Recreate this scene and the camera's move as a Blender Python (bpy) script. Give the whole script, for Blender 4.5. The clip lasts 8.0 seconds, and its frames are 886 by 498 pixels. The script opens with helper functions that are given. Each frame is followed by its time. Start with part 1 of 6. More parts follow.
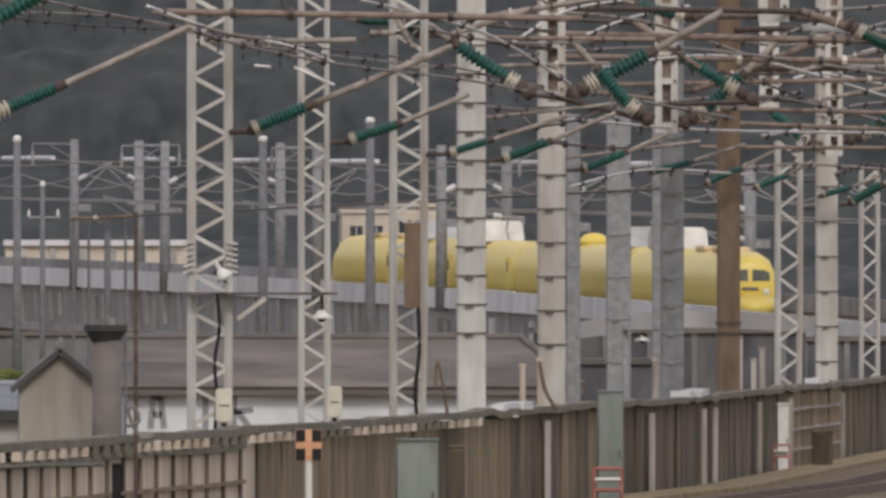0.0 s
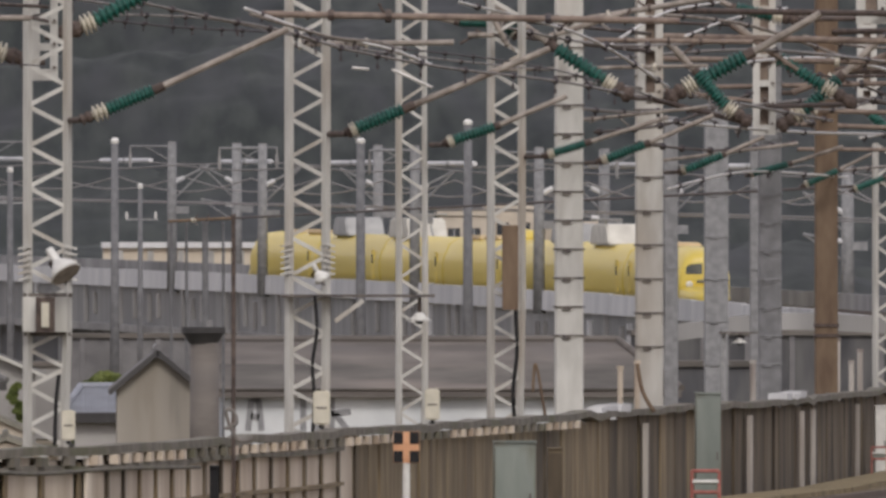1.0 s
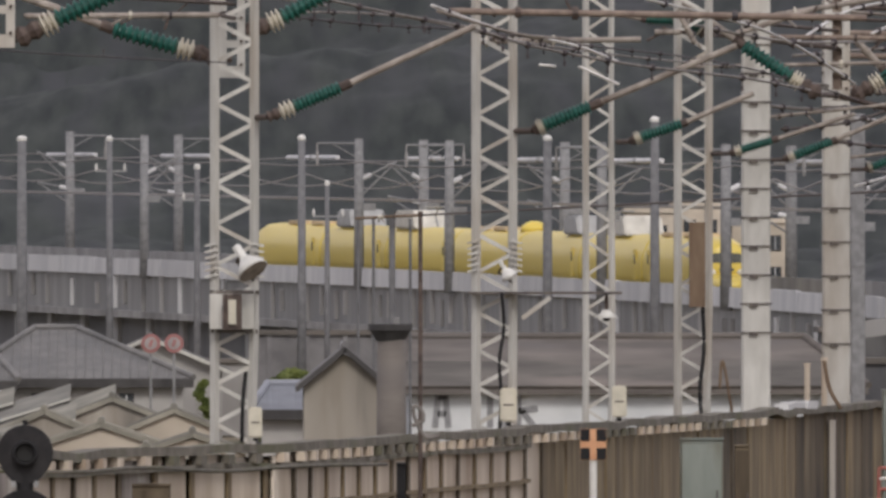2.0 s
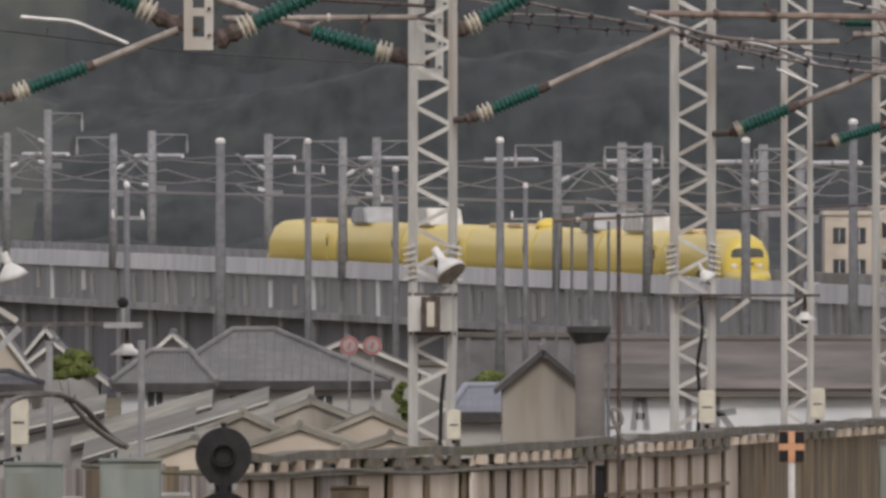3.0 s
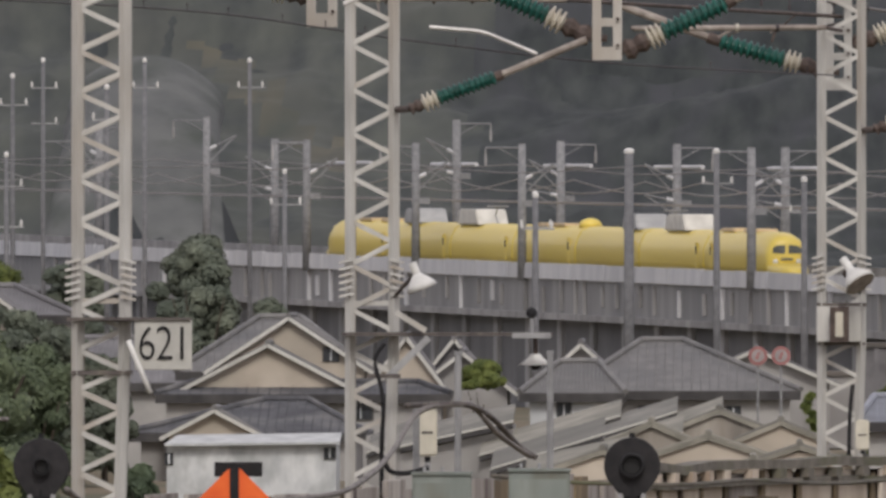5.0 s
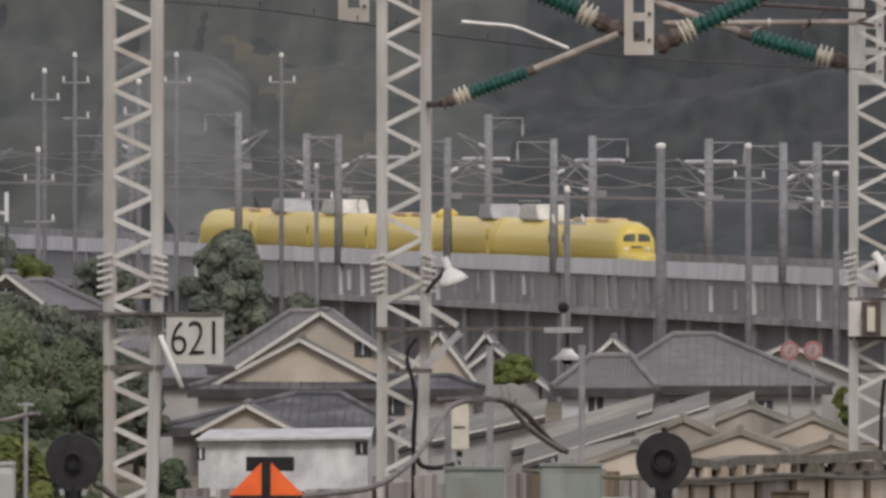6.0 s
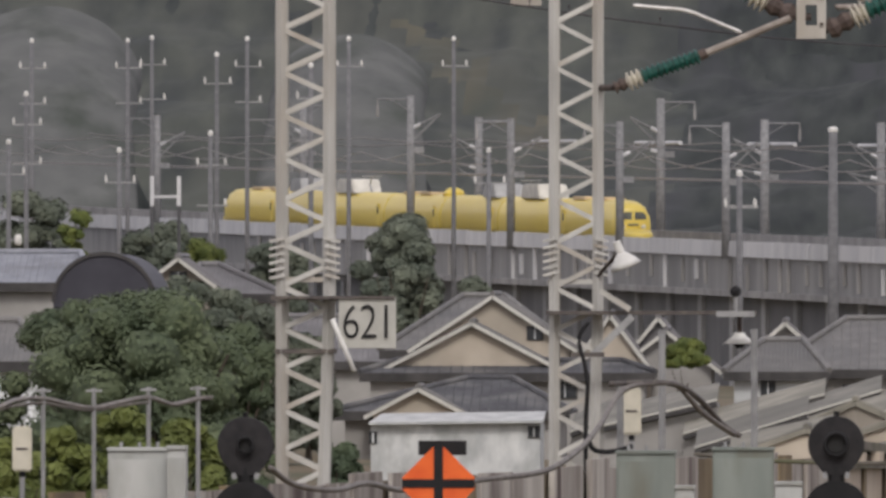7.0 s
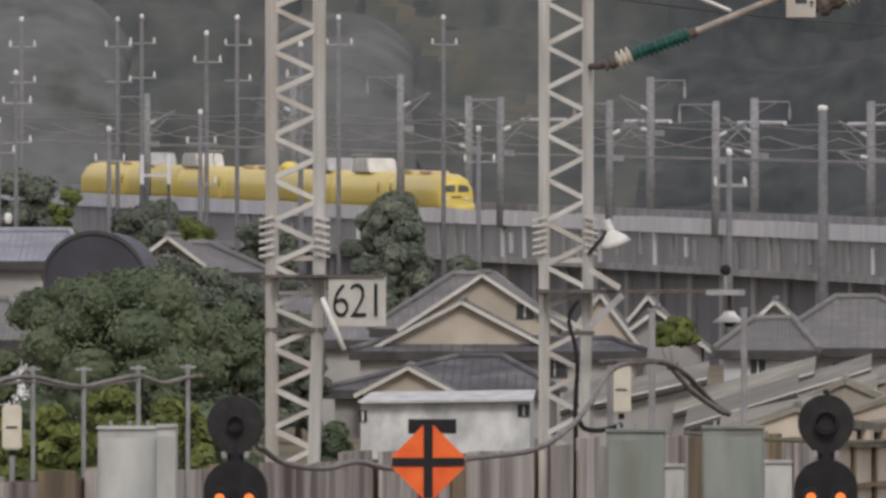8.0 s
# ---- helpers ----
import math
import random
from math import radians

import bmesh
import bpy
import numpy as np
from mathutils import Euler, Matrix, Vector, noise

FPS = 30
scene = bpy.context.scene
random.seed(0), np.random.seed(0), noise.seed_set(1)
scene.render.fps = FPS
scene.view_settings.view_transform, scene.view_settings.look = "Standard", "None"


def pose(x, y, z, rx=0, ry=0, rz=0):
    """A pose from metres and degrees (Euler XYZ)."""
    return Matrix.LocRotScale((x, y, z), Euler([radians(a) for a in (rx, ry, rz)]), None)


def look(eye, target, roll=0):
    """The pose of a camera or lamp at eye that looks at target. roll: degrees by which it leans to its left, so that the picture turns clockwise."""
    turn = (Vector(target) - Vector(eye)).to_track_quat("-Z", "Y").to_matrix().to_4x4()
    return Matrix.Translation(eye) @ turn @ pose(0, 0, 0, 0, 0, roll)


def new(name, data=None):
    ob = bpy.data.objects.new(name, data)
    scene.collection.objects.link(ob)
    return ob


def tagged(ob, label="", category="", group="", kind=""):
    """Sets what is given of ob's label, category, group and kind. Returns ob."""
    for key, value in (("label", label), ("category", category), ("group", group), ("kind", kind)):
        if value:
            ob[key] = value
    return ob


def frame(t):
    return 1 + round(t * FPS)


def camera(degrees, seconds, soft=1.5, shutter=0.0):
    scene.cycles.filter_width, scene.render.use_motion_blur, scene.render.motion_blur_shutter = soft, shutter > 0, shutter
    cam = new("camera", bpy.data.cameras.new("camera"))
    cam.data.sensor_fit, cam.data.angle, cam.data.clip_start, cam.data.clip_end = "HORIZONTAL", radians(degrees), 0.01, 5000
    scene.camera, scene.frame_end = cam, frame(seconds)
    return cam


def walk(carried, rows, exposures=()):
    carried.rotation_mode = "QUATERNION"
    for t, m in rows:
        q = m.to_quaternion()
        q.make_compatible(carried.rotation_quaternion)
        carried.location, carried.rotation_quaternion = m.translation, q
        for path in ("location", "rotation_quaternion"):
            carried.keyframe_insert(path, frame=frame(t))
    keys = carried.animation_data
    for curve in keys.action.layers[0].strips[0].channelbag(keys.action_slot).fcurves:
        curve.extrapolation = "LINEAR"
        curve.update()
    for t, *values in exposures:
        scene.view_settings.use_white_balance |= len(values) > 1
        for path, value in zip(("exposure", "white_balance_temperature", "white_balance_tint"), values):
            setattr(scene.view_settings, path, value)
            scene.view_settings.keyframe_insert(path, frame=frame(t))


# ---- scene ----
EYE = 8.0
YARD = 3.9
cam = camera(2.9939, 8.0, soft=3.1)
walk(cam, [
    (0, pose(0, 0, EYE, 90.15088, 0, -1.84429)),
    (0.3, pose(0, 0, EYE, 90.11459, 0, -1.74126)),
    (0.5, pose(0, 0, EYE, 90.15183, 0, -1.68783)),
    (0.8, pose(0, 0, EYE, 90.15088, 0, -1.61150)),
    (1, pose(0, 0, EYE, 90.15852, 0, -1.51417)),
    (1.2, pose(0, 0, EYE, 90.15279, 0, -1.44164)),
    (2.3, pose(0, 0, EYE, 90.14515, 0, -0.67797)),
    (2.5, pose(0, 0, EYE, 90.12987, 0, -0.56530)),
    (2.7, pose(0, 0, EYE, 90.11077, 0, -0.40870)),
    (3, pose(0, 0, EYE, 90.15661, 0, -0.21199)),
    (3.3, pose(0, 0, EYE, 90.24828, 0, -0.01337)),
    (3.5, pose(0, 0, EYE, 90.20913, 0, 0.09167)),
    (3.7, pose(0, 0, EYE, 90.21581, 0, 0.18335)),
    (4, pose(0, 0, EYE, 90.28266, 0, 0.38579)),
    (4.3, pose(0, 0, EYE, 90.21581, 0, 0.76103)),
    (4.5, pose(0, 0, EYE, 90.22154, 0, 1.01117)),
    (4.7, pose(0, 0, EYE, 90.20435, 0, 1.16294)),
    (5.8, pose(0, 0, EYE, 90.18144, 0, 1.17631)),
    (6, pose(0, 0, EYE, 90.17284, 0, 1.27653)),
    (6.2, pose(0, 0, EYE, 90.14515, 0, 1.36815)),
    (6.5, pose(0, 0, EYE, 90.13369, 0, 1.50271)),
    (6.8, pose(0, 0, EYE, 90.14133, 0, 1.83570)),
    (7, pose(0, 0, EYE, 90.11841, 0, 1.85860)),
    (7.2, pose(0, 0, EYE, 90.10313, 0, 1.85192)),
    (7.5, pose(0, 0, EYE, 90.07257, 0, 1.80327)),
    (7.8, pose(0, 0, EYE, 90.04584, 0, 1.80231)),
    (8, pose(0, 0, EYE, 90.04584, 0, 1.82425)),
], [(0.0, 0.15), (8.0, 0.15)])

# world and light: bright overcast, soft sun behind the camera
world = bpy.data.worlds.new("overcast_sky")
scene.world = world
world.use_nodes = True
wn = world.node_tree.nodes
sky = wn.new("ShaderNodeTexSky")
sky.sky_type = 'NISHITA'
sky.sun_disc = False
sky.sun_elevation = radians(40)
sky.sun_rotation = radians(174)
sky.dust_density = 4.0
mixn = wn.new("ShaderNodeMixRGB")
mixn.inputs[0].default_value = 0.75
mixn.inputs[2].default_value = (7.7, 7.3, 7.9, 1)
world.node_tree.links.new(sky.outputs[0], mixn.inputs[1])
world.node_tree.links.new(mixn.outputs[0], wn["Background"].inputs[0])
wn["Background"].inputs[1].default_value = 0.10

sun = new("sun", bpy.data.lights.new("sun", 'SUN'))
sun.data.energy = 1.15
sun.data.angle = radians(14)
sun.data.color = (1.0, 0.965, 0.93)
sun.matrix_world = look((15, -150, 126), (0, 0, 0))


# materials
def material(name, a, b, scale=3.0, rough=0.7, metal=0.0, bump=0.2, stain=None, ss=0.23, stretch=(1, 1, 1)):
    m = bpy.data.materials.new(name)
    m.use_nodes = True
    n, l = m.node_tree.nodes, m.node_tree.links
    bsdf = n["Principled BSDF"]
    tc = n.new("ShaderNodeTexCoord")
    mp = n.new("ShaderNodeMapping")
    mp.inputs["Scale"].default_value = stretch
    l.new(tc.outputs["Object"], mp.inputs[0])
    info = n.new("ShaderNodeObjectInfo")
    shift = n.new("ShaderNodeVectorMath")
    shift.operation = 'SCALE'
    shift.inputs[0].default_value = (37.0, 53.0, 19.0)
    l.new(info.outputs["Random"], shift.inputs["Scale"])
    l.new(shift.outputs[0], mp.inputs["Location"])
    n1 = n.new("ShaderNodeTexNoise")
    n1.inputs["Scale"].default_value = scale
    n1.inputs["Detail"].default_value = 6
    l.new(mp.outputs[0], n1.inputs["Vector"])
    ramp = n.new("ShaderNodeValToRGB")
    ramp.color_ramp.elements[0].position, ramp.color_ramp.elements[1].position = 0.35, 0.68
    ramp.color_ramp.elements[0].color, ramp.color_ramp.elements[1].color = (*a, 1), (*b, 1)
    l.new(n1.outputs["Fac"], ramp.inputs[0])
    geo = n.new("ShaderNodeNewGeometry")
    add = n.new("ShaderNodeMath")
    add.operation = 'ADD'
    l.new(info.outputs["Random"], add.inputs[0])
    l.new(geo.outputs["Random Per Island"], add.inputs[1])
    val = n.new("ShaderNodeMapRange")
    val.inputs["From Max"].default_value = 2.0
    val.inputs["To Min"].default_value, val.inputs["To Max"].default_value = 0.8, 1.2
    l.new(add.outputs[0], val.inputs["Value"])
    hsv = n.new("ShaderNodeHueSaturation")
    l.new(val.outputs[0], hsv.inputs["Value"])
    l.new(ramp.outputs[0], hsv.inputs["Color"])
    colour = hsv.outputs[0]
    if stain:
        n2 = n.new("ShaderNodeTexNoise")
        n2.inputs["Scale"].default_value = scale * ss
        n2.inputs["Detail"].default_value = 4
        l.new(mp.outputs[0], n2.inputs["Vector"])
        r2 = n.new("ShaderNodeValToRGB")
        r2.color_ramp.elements[0].position, r2.color_ramp.elements[1].position = 0.5, 0.72
        l.new(n2.outputs["Fac"], r2.inputs[0])
        mx = n.new("ShaderNodeMixRGB")
        mx.inputs[2].default_value = (*stain, 1)
        l.new(r2.outputs[0], mx.inputs[0])
        l.new(colour, mx.inputs[1])
        colour = mx.outputs[0]
    l.new(colour, bsdf.inputs["Base Color"])
    bsdf.inputs["Roughness"].default_value = rough
    bsdf.inputs["Metallic"].default_value = metal
    if bump:
        bp = n.new("ShaderNodeBump")
        bp.inputs["Strength"].default_value = bump
        bp.inputs["Distance"].default_value = 0.02
        l.new(n1.outputs["Fac"], bp.inputs["Height"])
        l.new(bp.outputs[0], bsdf.inputs["Normal"])
    return m


def glow(name, colour, strength):
    m = bpy.data.materials.new(name)
    m.use_nodes = True
    b = m.node_tree.nodes["Principled BSDF"]
    b.inputs["Base Color"].default_value = (*colour, 1)
    b.inputs["Emission Color"].default_value = (*colour, 1)
    b.inputs["Emission Strength"].default_value = strength
    return m


MAST = material("mast_paint", (0.43, 0.418, 0.385), (0.55, 0.538, 0.50), 4, 0.6, 0, 0.15, (0.36, 0.31, 0.25), stretch=(1, 1, 0.3))
STRAP = material("strap_steel", (0.06, 0.05, 0.05), (0.14, 0.12, 0.10), 8, 0.6)
GALV = material("galvanised_steel", (0.24, 0.24, 0.24), (0.34, 0.34, 0.335), 5, 0.5, 0.2, 0.1)
GREYCOL = material("grey_column_paint", (0.18, 0.18, 0.185), (0.26, 0.26, 0.265), 4, 0.6)
RUST = material("rusty_brown_steel", (0.13, 0.085, 0.055), (0.20, 0.14, 0.09), 5, 0.8, stretch=(1, 1, 0.3))
PIPE = material("weathered_pipe", (0.205, 0.175, 0.15), (0.39, 0.345, 0.30), 6, 0.65, 0, 0.2, (0.13, 0.10, 0.08), ss=0.5)
CABLEG = material("grey_cable_sheath", (0.125, 0.11, 0.10), (0.215, 0.195, 0.175), 6, 0.6)
DRYGRASS = material("dry_verge_grass", (0.19, 0.145, 0.075), (0.33, 0.26, 0.145), 3, 0.95, 0, 0.6, (0.11, 0.09, 0.045), ss=0.4)
PIPEB = material("brown_pipe", (0.15, 0.11, 0.09), (0.25, 0.195, 0.155), 6, 0.7)
GREEN = material("green_glaze", (0.006, 0.058, 0.045), (0.016, 0.108, 0.083), 10, 0.38, 0, 0.05)
CAP = material("cream_cap", (0.48, 0.44, 0.36), (0.62, 0.58, 0.48), 9, 0.6)
BROWN = material("brown_clamp", (0.05, 0.035, 0.03), (0.11, 0.08, 0.065), 9, 0.7)
WIRE = material("wire", (0.20, 0.18, 0.17), (0.34, 0.31, 0.28), 9, 0.5, 0.4)
WIREL = material("bright_wire", (0.55, 0.53, 0.50), (0.75, 0.73, 0.70), 9, 0.4, 0.3)
BEAD = material("dark_fitting", (0.025, 0.02, 0.025), (0.07, 0.055, 0.055), 9, 0.6)
BLACK = material("black_enamel", (0.006, 0.006, 0.007), (0.014, 0.013, 0.014), 6, 0.85)
LENSBLACK = material("unlit_lens", (0.002, 0.002, 0.002), (0.004, 0.004, 0.004), 6, 0.5, 0, 0)
SOOT = material("sooty_black_disc", (0.014, 0.013, 0.014), (0.028, 0.026, 0.027), 8, 0.9)
WHITE = material("white_enamel", (0.60, 0.59, 0.56), (0.72, 0.71, 0.67), 5, 0.45)
ORANGE = material("orange_enamel", (0.72, 0.10, 0.012), (0.85, 0.15, 0.02), 4, 0.5)
PINK = material("faded_orange_enamel", (0.50, 0.25, 0.13), (0.62, 0.34, 0.19), 7, 0.6)
PLATE = material("sign_plate", (0.44, 0.43, 0.39), (0.52, 0.51, 0.46), 5, 0.6)
AMBER = glow("amber_lens", (0.9, 0.2, 0.03), 0.5)
CONC = material("concrete", (0.24, 0.235, 0.23), (0.36, 0.35, 0.34), 0.5, 0.9, 0, 0.3, (0.18, 0.175, 0.17), stretch=(1, 1, 0.25))
# Stained concrete whose base is lightened for the haze over the viaduct.
CONCD = material("stained_hazy_concrete", (0.25, 0.248, 0.245), (0.36, 0.355, 0.345), 0.5, 0.9, 0, 0.3, (0.20, 0.20, 0.20), stretch=(1, 1, 0.2))
# Infill colour kept dark in place of the shade between the piers.
INFILL = material("infill_shade_concrete", (0.125, 0.125, 0.127), (0.18, 0.179, 0.178), 0.3, 0.95, 0, 0.2, (0.105, 0.105, 0.108), stretch=(1, 1, 0.5))
CONCL = material("pale_concrete", (0.50, 0.50, 0.51), (0.62, 0.615, 0.61), 0.5, 0.9, 0, 0.3, stretch=(1, 1, 0.25))
BOARD = material("pale_weathered_board", (0.47, 0.39, 0.30), (0.68, 0.60, 0.50), 2.6, 0.85, 0, 0.3, (0.28, 0.20, 0.14), ss=0.5, stretch=(1, 1, 0.15))
BOARDG = material("grey_weathered_board", (0.25, 0.215, 0.19), (0.54, 0.505, 0.455), 3.2, 0.85, 0, 0.3, (0.085, 0.06, 0.055), ss=0.7, stretch=(1, 1, 0.12))
BOARDB = material("brown_corrugated_sheet", (0.15, 0.112, 0.062), (0.29, 0.222, 0.13), 2.6, 0.8, 0, 0.2, (0.12, 0.085, 0.052), ss=0.6, stretch=(1, 1, 0.2))
BOARDD = material("dark_sleeper_wood", (0.05, 0.038, 0.026), (0.145, 0.112, 0.074), 2.6, 0.9, 0, 0.3, (0.19, 0.152, 0.10), ss=0.6, stretch=(1, 1, 0.15))
RAILTOP = material("mossy_coping", (0.11, 0.10, 0.08), (0.20, 0.18, 0.15), 3, 0.9, 0, 0.4, (0.12, 0.12, 0.07))
CABGREEN = material("pale_green_cabinet", (0.155, 0.178, 0.16), (0.225, 0.248, 0.222), 2.5, 0.6, 0, 0.1, (0.15, 0.145, 0.11), ss=0.8, stretch=(1, 1, 0.25))
CABCREAM = material("cream_box", (0.50, 0.47, 0.38), (0.60, 0.56, 0.46), 5, 0.6)
REDCLOTH = material("red_barrier", (0.28, 0.085, 0.07), (0.42, 0.16, 0.13), 6, 0.7)
BALLAST = material("ballast", (0.07, 0.048, 0.028), (0.17, 0.125, 0.072), 9, 0.95, 0, 0.8, (0.20, 0.165, 0.085), ss=0.1)
GRASSY = material("earth_and_grass", (0.07, 0.07, 0.035), (0.16, 0.12, 0.075), 0.05, 0.95, 0, 0.4)
RAIL = material("rusty_rail_steel", (0.075, 0.05, 0.036), (0.14, 0.10, 0.075), 4, 0.65, 0.2)
TRAINY = material("yellow_train_paint", (0.60, 0.455, 0.075), (0.70, 0.545, 0.11), 0.4, 0.4, 0, 0, stretch=(1, 0.08, 1))
TRAINY.node_tree.nodes["Principled BSDF"].inputs["Coat Weight"].default_value = 0.12
TRAINY.node_tree.nodes["Principled BSDF"].inputs["Coat Roughness"].default_value = 0.2
TRAINW = material("pale_roof_shroud", (0.46, 0.44, 0.39), (0.60, 0.58, 0.52), 1, 0.5)
# Peach puts the sky's reflection into the roof units' colour.
TRAINR = material("peach_roof_sheen", (0.52, 0.40, 0.24), (0.66, 0.53, 0.34), 1, 0.6)
TRAING = material("grey_roof_shroud", (0.30, 0.30, 0.30), (0.40, 0.40, 0.39), 1, 0.5)
DARKGLASS = material("dark_windscreen", (0.09, 0.095, 0.09), (0.14, 0.145, 0.13), 1, 0.15, 0, 0)
TILE = material("grey_roof_tile", (0.135, 0.130, 0.125), (0.195, 0.188, 0.178), 1.2, 0.6, 0, 0.4, (0.10, 0.10, 0.10))
# Tone lifted for haze, since these dark roofs stand far off.
TILED = material("dark_roof_tile", (0.13, 0.125, 0.128), (0.205, 0.198, 0.20), 1.0, 0.6, 0, 0.4, (0.11, 0.105, 0.105), ss=0.5)
TILEB = material("brown_grey_roof", (0.10, 0.088, 0.079), (0.165, 0.145, 0.128), 0.8, 0.8, 0, 0.4, (0.11, 0.10, 0.095), ss=0.5, stretch=(0.5, 1, 2))
CORR = material("weathered_corrugated_roof", (0.14, 0.134, 0.116), (0.23, 0.219, 0.186), 0.8, 0.8, 0, 0.3, (0.13, 0.125, 0.105))
CREAM = material("cream_render", (0.45, 0.39, 0.315), (0.56, 0.495, 0.405), 0.6, 0.9, 0, 0.2, (0.35, 0.315, 0.26))
WALLW = material("white_render", (0.50, 0.52, 0.53), (0.66, 0.67, 0.67), 0.5, 0.9, 0, 0.2, (0.40, 0.41, 0.41))
WALLG = material("grey_render", (0.30, 0.29, 0.275), (0.42, 0.405, 0.385), 0.5, 0.9, 0, 0.2, (0.22, 0.21, 0.20))
FASCIA = material("dark_fascia", (0.035, 0.033, 0.033), (0.07, 0.066, 0.064), 1, 0.8)
WINDOW = material("window_glass", (0.02, 0.023, 0.026), (0.05, 0.055, 0.06), 1, 0.1, 0, 0)
LEAF = material("dark_leaf", (0.060, 0.084, 0.046), (0.132, 0.162, 0.084), 0.45, 0.75, 0, 0.2)
LEAFB = material("yellow_green_leaf", (0.07, 0.095, 0.02), (0.15, 0.175, 0.04), 1.5, 0.7, 0, 0.3)
# Leaf colour of the far trees, greyed and raised for haze.
LEAFF = material("hazy_grey_leaf", (0.090, 0.108, 0.082), (0.155, 0.172, 0.125), 0.5, 0.85, 0, 0.1)
# Hill foliage greyed and lightened to carry the haze on the left.
LEAFL = material("hazy_hill_foliage", (0.032, 0.038, 0.036), (0.085, 0.092, 0.074), 0.2, 0.95, 0, 0.0, (0.075, 0.078, 0.064), ss=0.35, stretch=(1, 0.14, 0.5))
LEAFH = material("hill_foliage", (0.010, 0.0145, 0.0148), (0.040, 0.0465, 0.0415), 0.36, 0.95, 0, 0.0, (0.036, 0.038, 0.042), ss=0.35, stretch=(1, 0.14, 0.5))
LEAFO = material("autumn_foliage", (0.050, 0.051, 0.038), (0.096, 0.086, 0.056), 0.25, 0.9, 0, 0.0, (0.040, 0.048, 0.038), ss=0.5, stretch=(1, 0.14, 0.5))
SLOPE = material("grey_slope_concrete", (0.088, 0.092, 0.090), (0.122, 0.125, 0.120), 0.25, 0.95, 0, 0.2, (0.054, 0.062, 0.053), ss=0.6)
HUTWALL = material("streaked_beige_render", (0.27, 0.24, 0.20), (0.39, 0.355, 0.305), 1.4, 0.9, 0, 0.2, (0.20, 0.18, 0.155), ss=0.5, stretch=(1, 1, 0.15))
SHEET = material("beige_sheet_roof", (0.19, 0.18, 0.148), (0.31, 0.29, 0.238), 0.7, 0.8, 0, 0.15, (0.15, 0.145, 0.118), ss=0.6)
# Navy made a little lighter to include the haze.
NAVY = material("navy_sheet_roof", (0.032, 0.031, 0.044), (0.055, 0.054, 0.070), 0.5, 0.6, 0, 0.1)
POLED = material("dull_grey_pole", (0.075, 0.075, 0.08), (0.115, 0.115, 0.12), 3, 0.9)
POLEM = material("grey_concrete_pole", (0.125, 0.125, 0.13), (0.175, 0.175, 0.18), 3, 0.9)
VMAST = material("grey_catenary_mast", (0.17, 0.17, 0.175), (0.25, 0.25, 0.25), 3, 0.85)
ROOFD = material("patchy_brown_roof", (0.085, 0.078, 0.07), (0.145, 0.132, 0.118), 0.6, 0.95, 0, 0.3, (0.19, 0.165, 0.145), ss=0.6, stretch=(0.5, 1, 2))
DARKSHEET = material("dark_grey_sheet", (0.05, 0.05, 0.056), (0.10, 0.10, 0.105), 0.7, 0.8, 0, 0.2, (0.16, 0.155, 0.15), ss=0.6, stretch=(1, 1, 0.25))
BARK = material("bark", (0.05, 0.04, 0.03), (0.10, 0.08, 0.06), 3, 0.9)
CABWHITE = material("soiled_white_cabinet", (0.36, 0.37, 0.355), (0.47, 0.475, 0.455), 3.5, 0.6, 0, 0.15, (0.26, 0.255, 0.22), ss=0.8, stretch=(1, 1, 0.3))
SHEDW = material("stained_white_sheet", (0.40, 0.41, 0.41), (0.62, 0.625, 0.61), 1.3, 0.85, 0, 0.2, (0.36, 0.37, 0.36), ss=0.7, stretch=(1, 1, 0.6))
BLUEROOF = material("bluish_sheet_roof", (0.20, 0.21, 0.24), (0.28, 0.29, 0.32), 0.8, 0.7, 0, 0.2, (0.17, 0.175, 0.19), ss=0.6)
SIGNRED = material("faded_sign_red", (0.26, 0.11, 0.105), (0.34, 0.155, 0.145), 3, 0.7)
SIGNFACE = material("faded_sign_face", (0.27, 0.24, 0.235), (0.34, 0.305, 0.295), 3, 0.7)


# shaping helpers
def box(bm, c, s, rz=0.0, ry=0.0):
    m = Matrix.Translation(c) @ Euler((0, radians(ry), radians(rz))).to_matrix().to_4x4() @ Matrix.Diagonal((*s, 1))
    return bmesh.ops.create_cube(bm, size=1.0, matrix=m)["verts"]


def bar(bm, a, b, r, n=8, r2=None):
    a, b = Vector(a), Vector(b)
    d = b - a
    m = Matrix.Translation((a + b) / 2) @ d.to_track_quat('Z', 'Y').to_matrix().to_4x4()
    bmesh.ops.create_cone(bm, cap_ends=True, segments=n, radius1=r, radius2=r if r2 is None else r2, depth=d.length, matrix=m)


def beam(bm, a, b, w, t):
    """A flat bar from a to b, w across and t thick along y."""
    a, b = Vector(a), Vector(b)
    d = b - a
    z = d.normalized()
    y = Vector((0, 1, 0)) if abs(z.y) < 0.9 else Vector((1, 0, 0))
    x = y.cross(z).normalized()
    y = z.cross(x)
    m = Matrix((x, y, z)).transposed().to_4x4()
    bmesh.ops.create_cube(bm, size=1.0, matrix=Matrix.Translation((a + b) / 2) @ m @ Matrix.Diagonal((w, t, d.length, 1)))


def tube(bm, pts, r, n=6):
    pts = [Vector(p) for p in pts]
    rings = []
    for i, p in enumerate(pts):
        d = (pts[min(i + 1, len(pts) - 1)] - pts[max(i - 1, 0)]).normalized()
        q = d.to_track_quat('Z', 'Y')
        rings.append([bm.verts.new(p + q @ Vector((r * math.cos(k * math.tau / n), r * math.sin(k * math.tau / n), 0))) for k in range(n)])
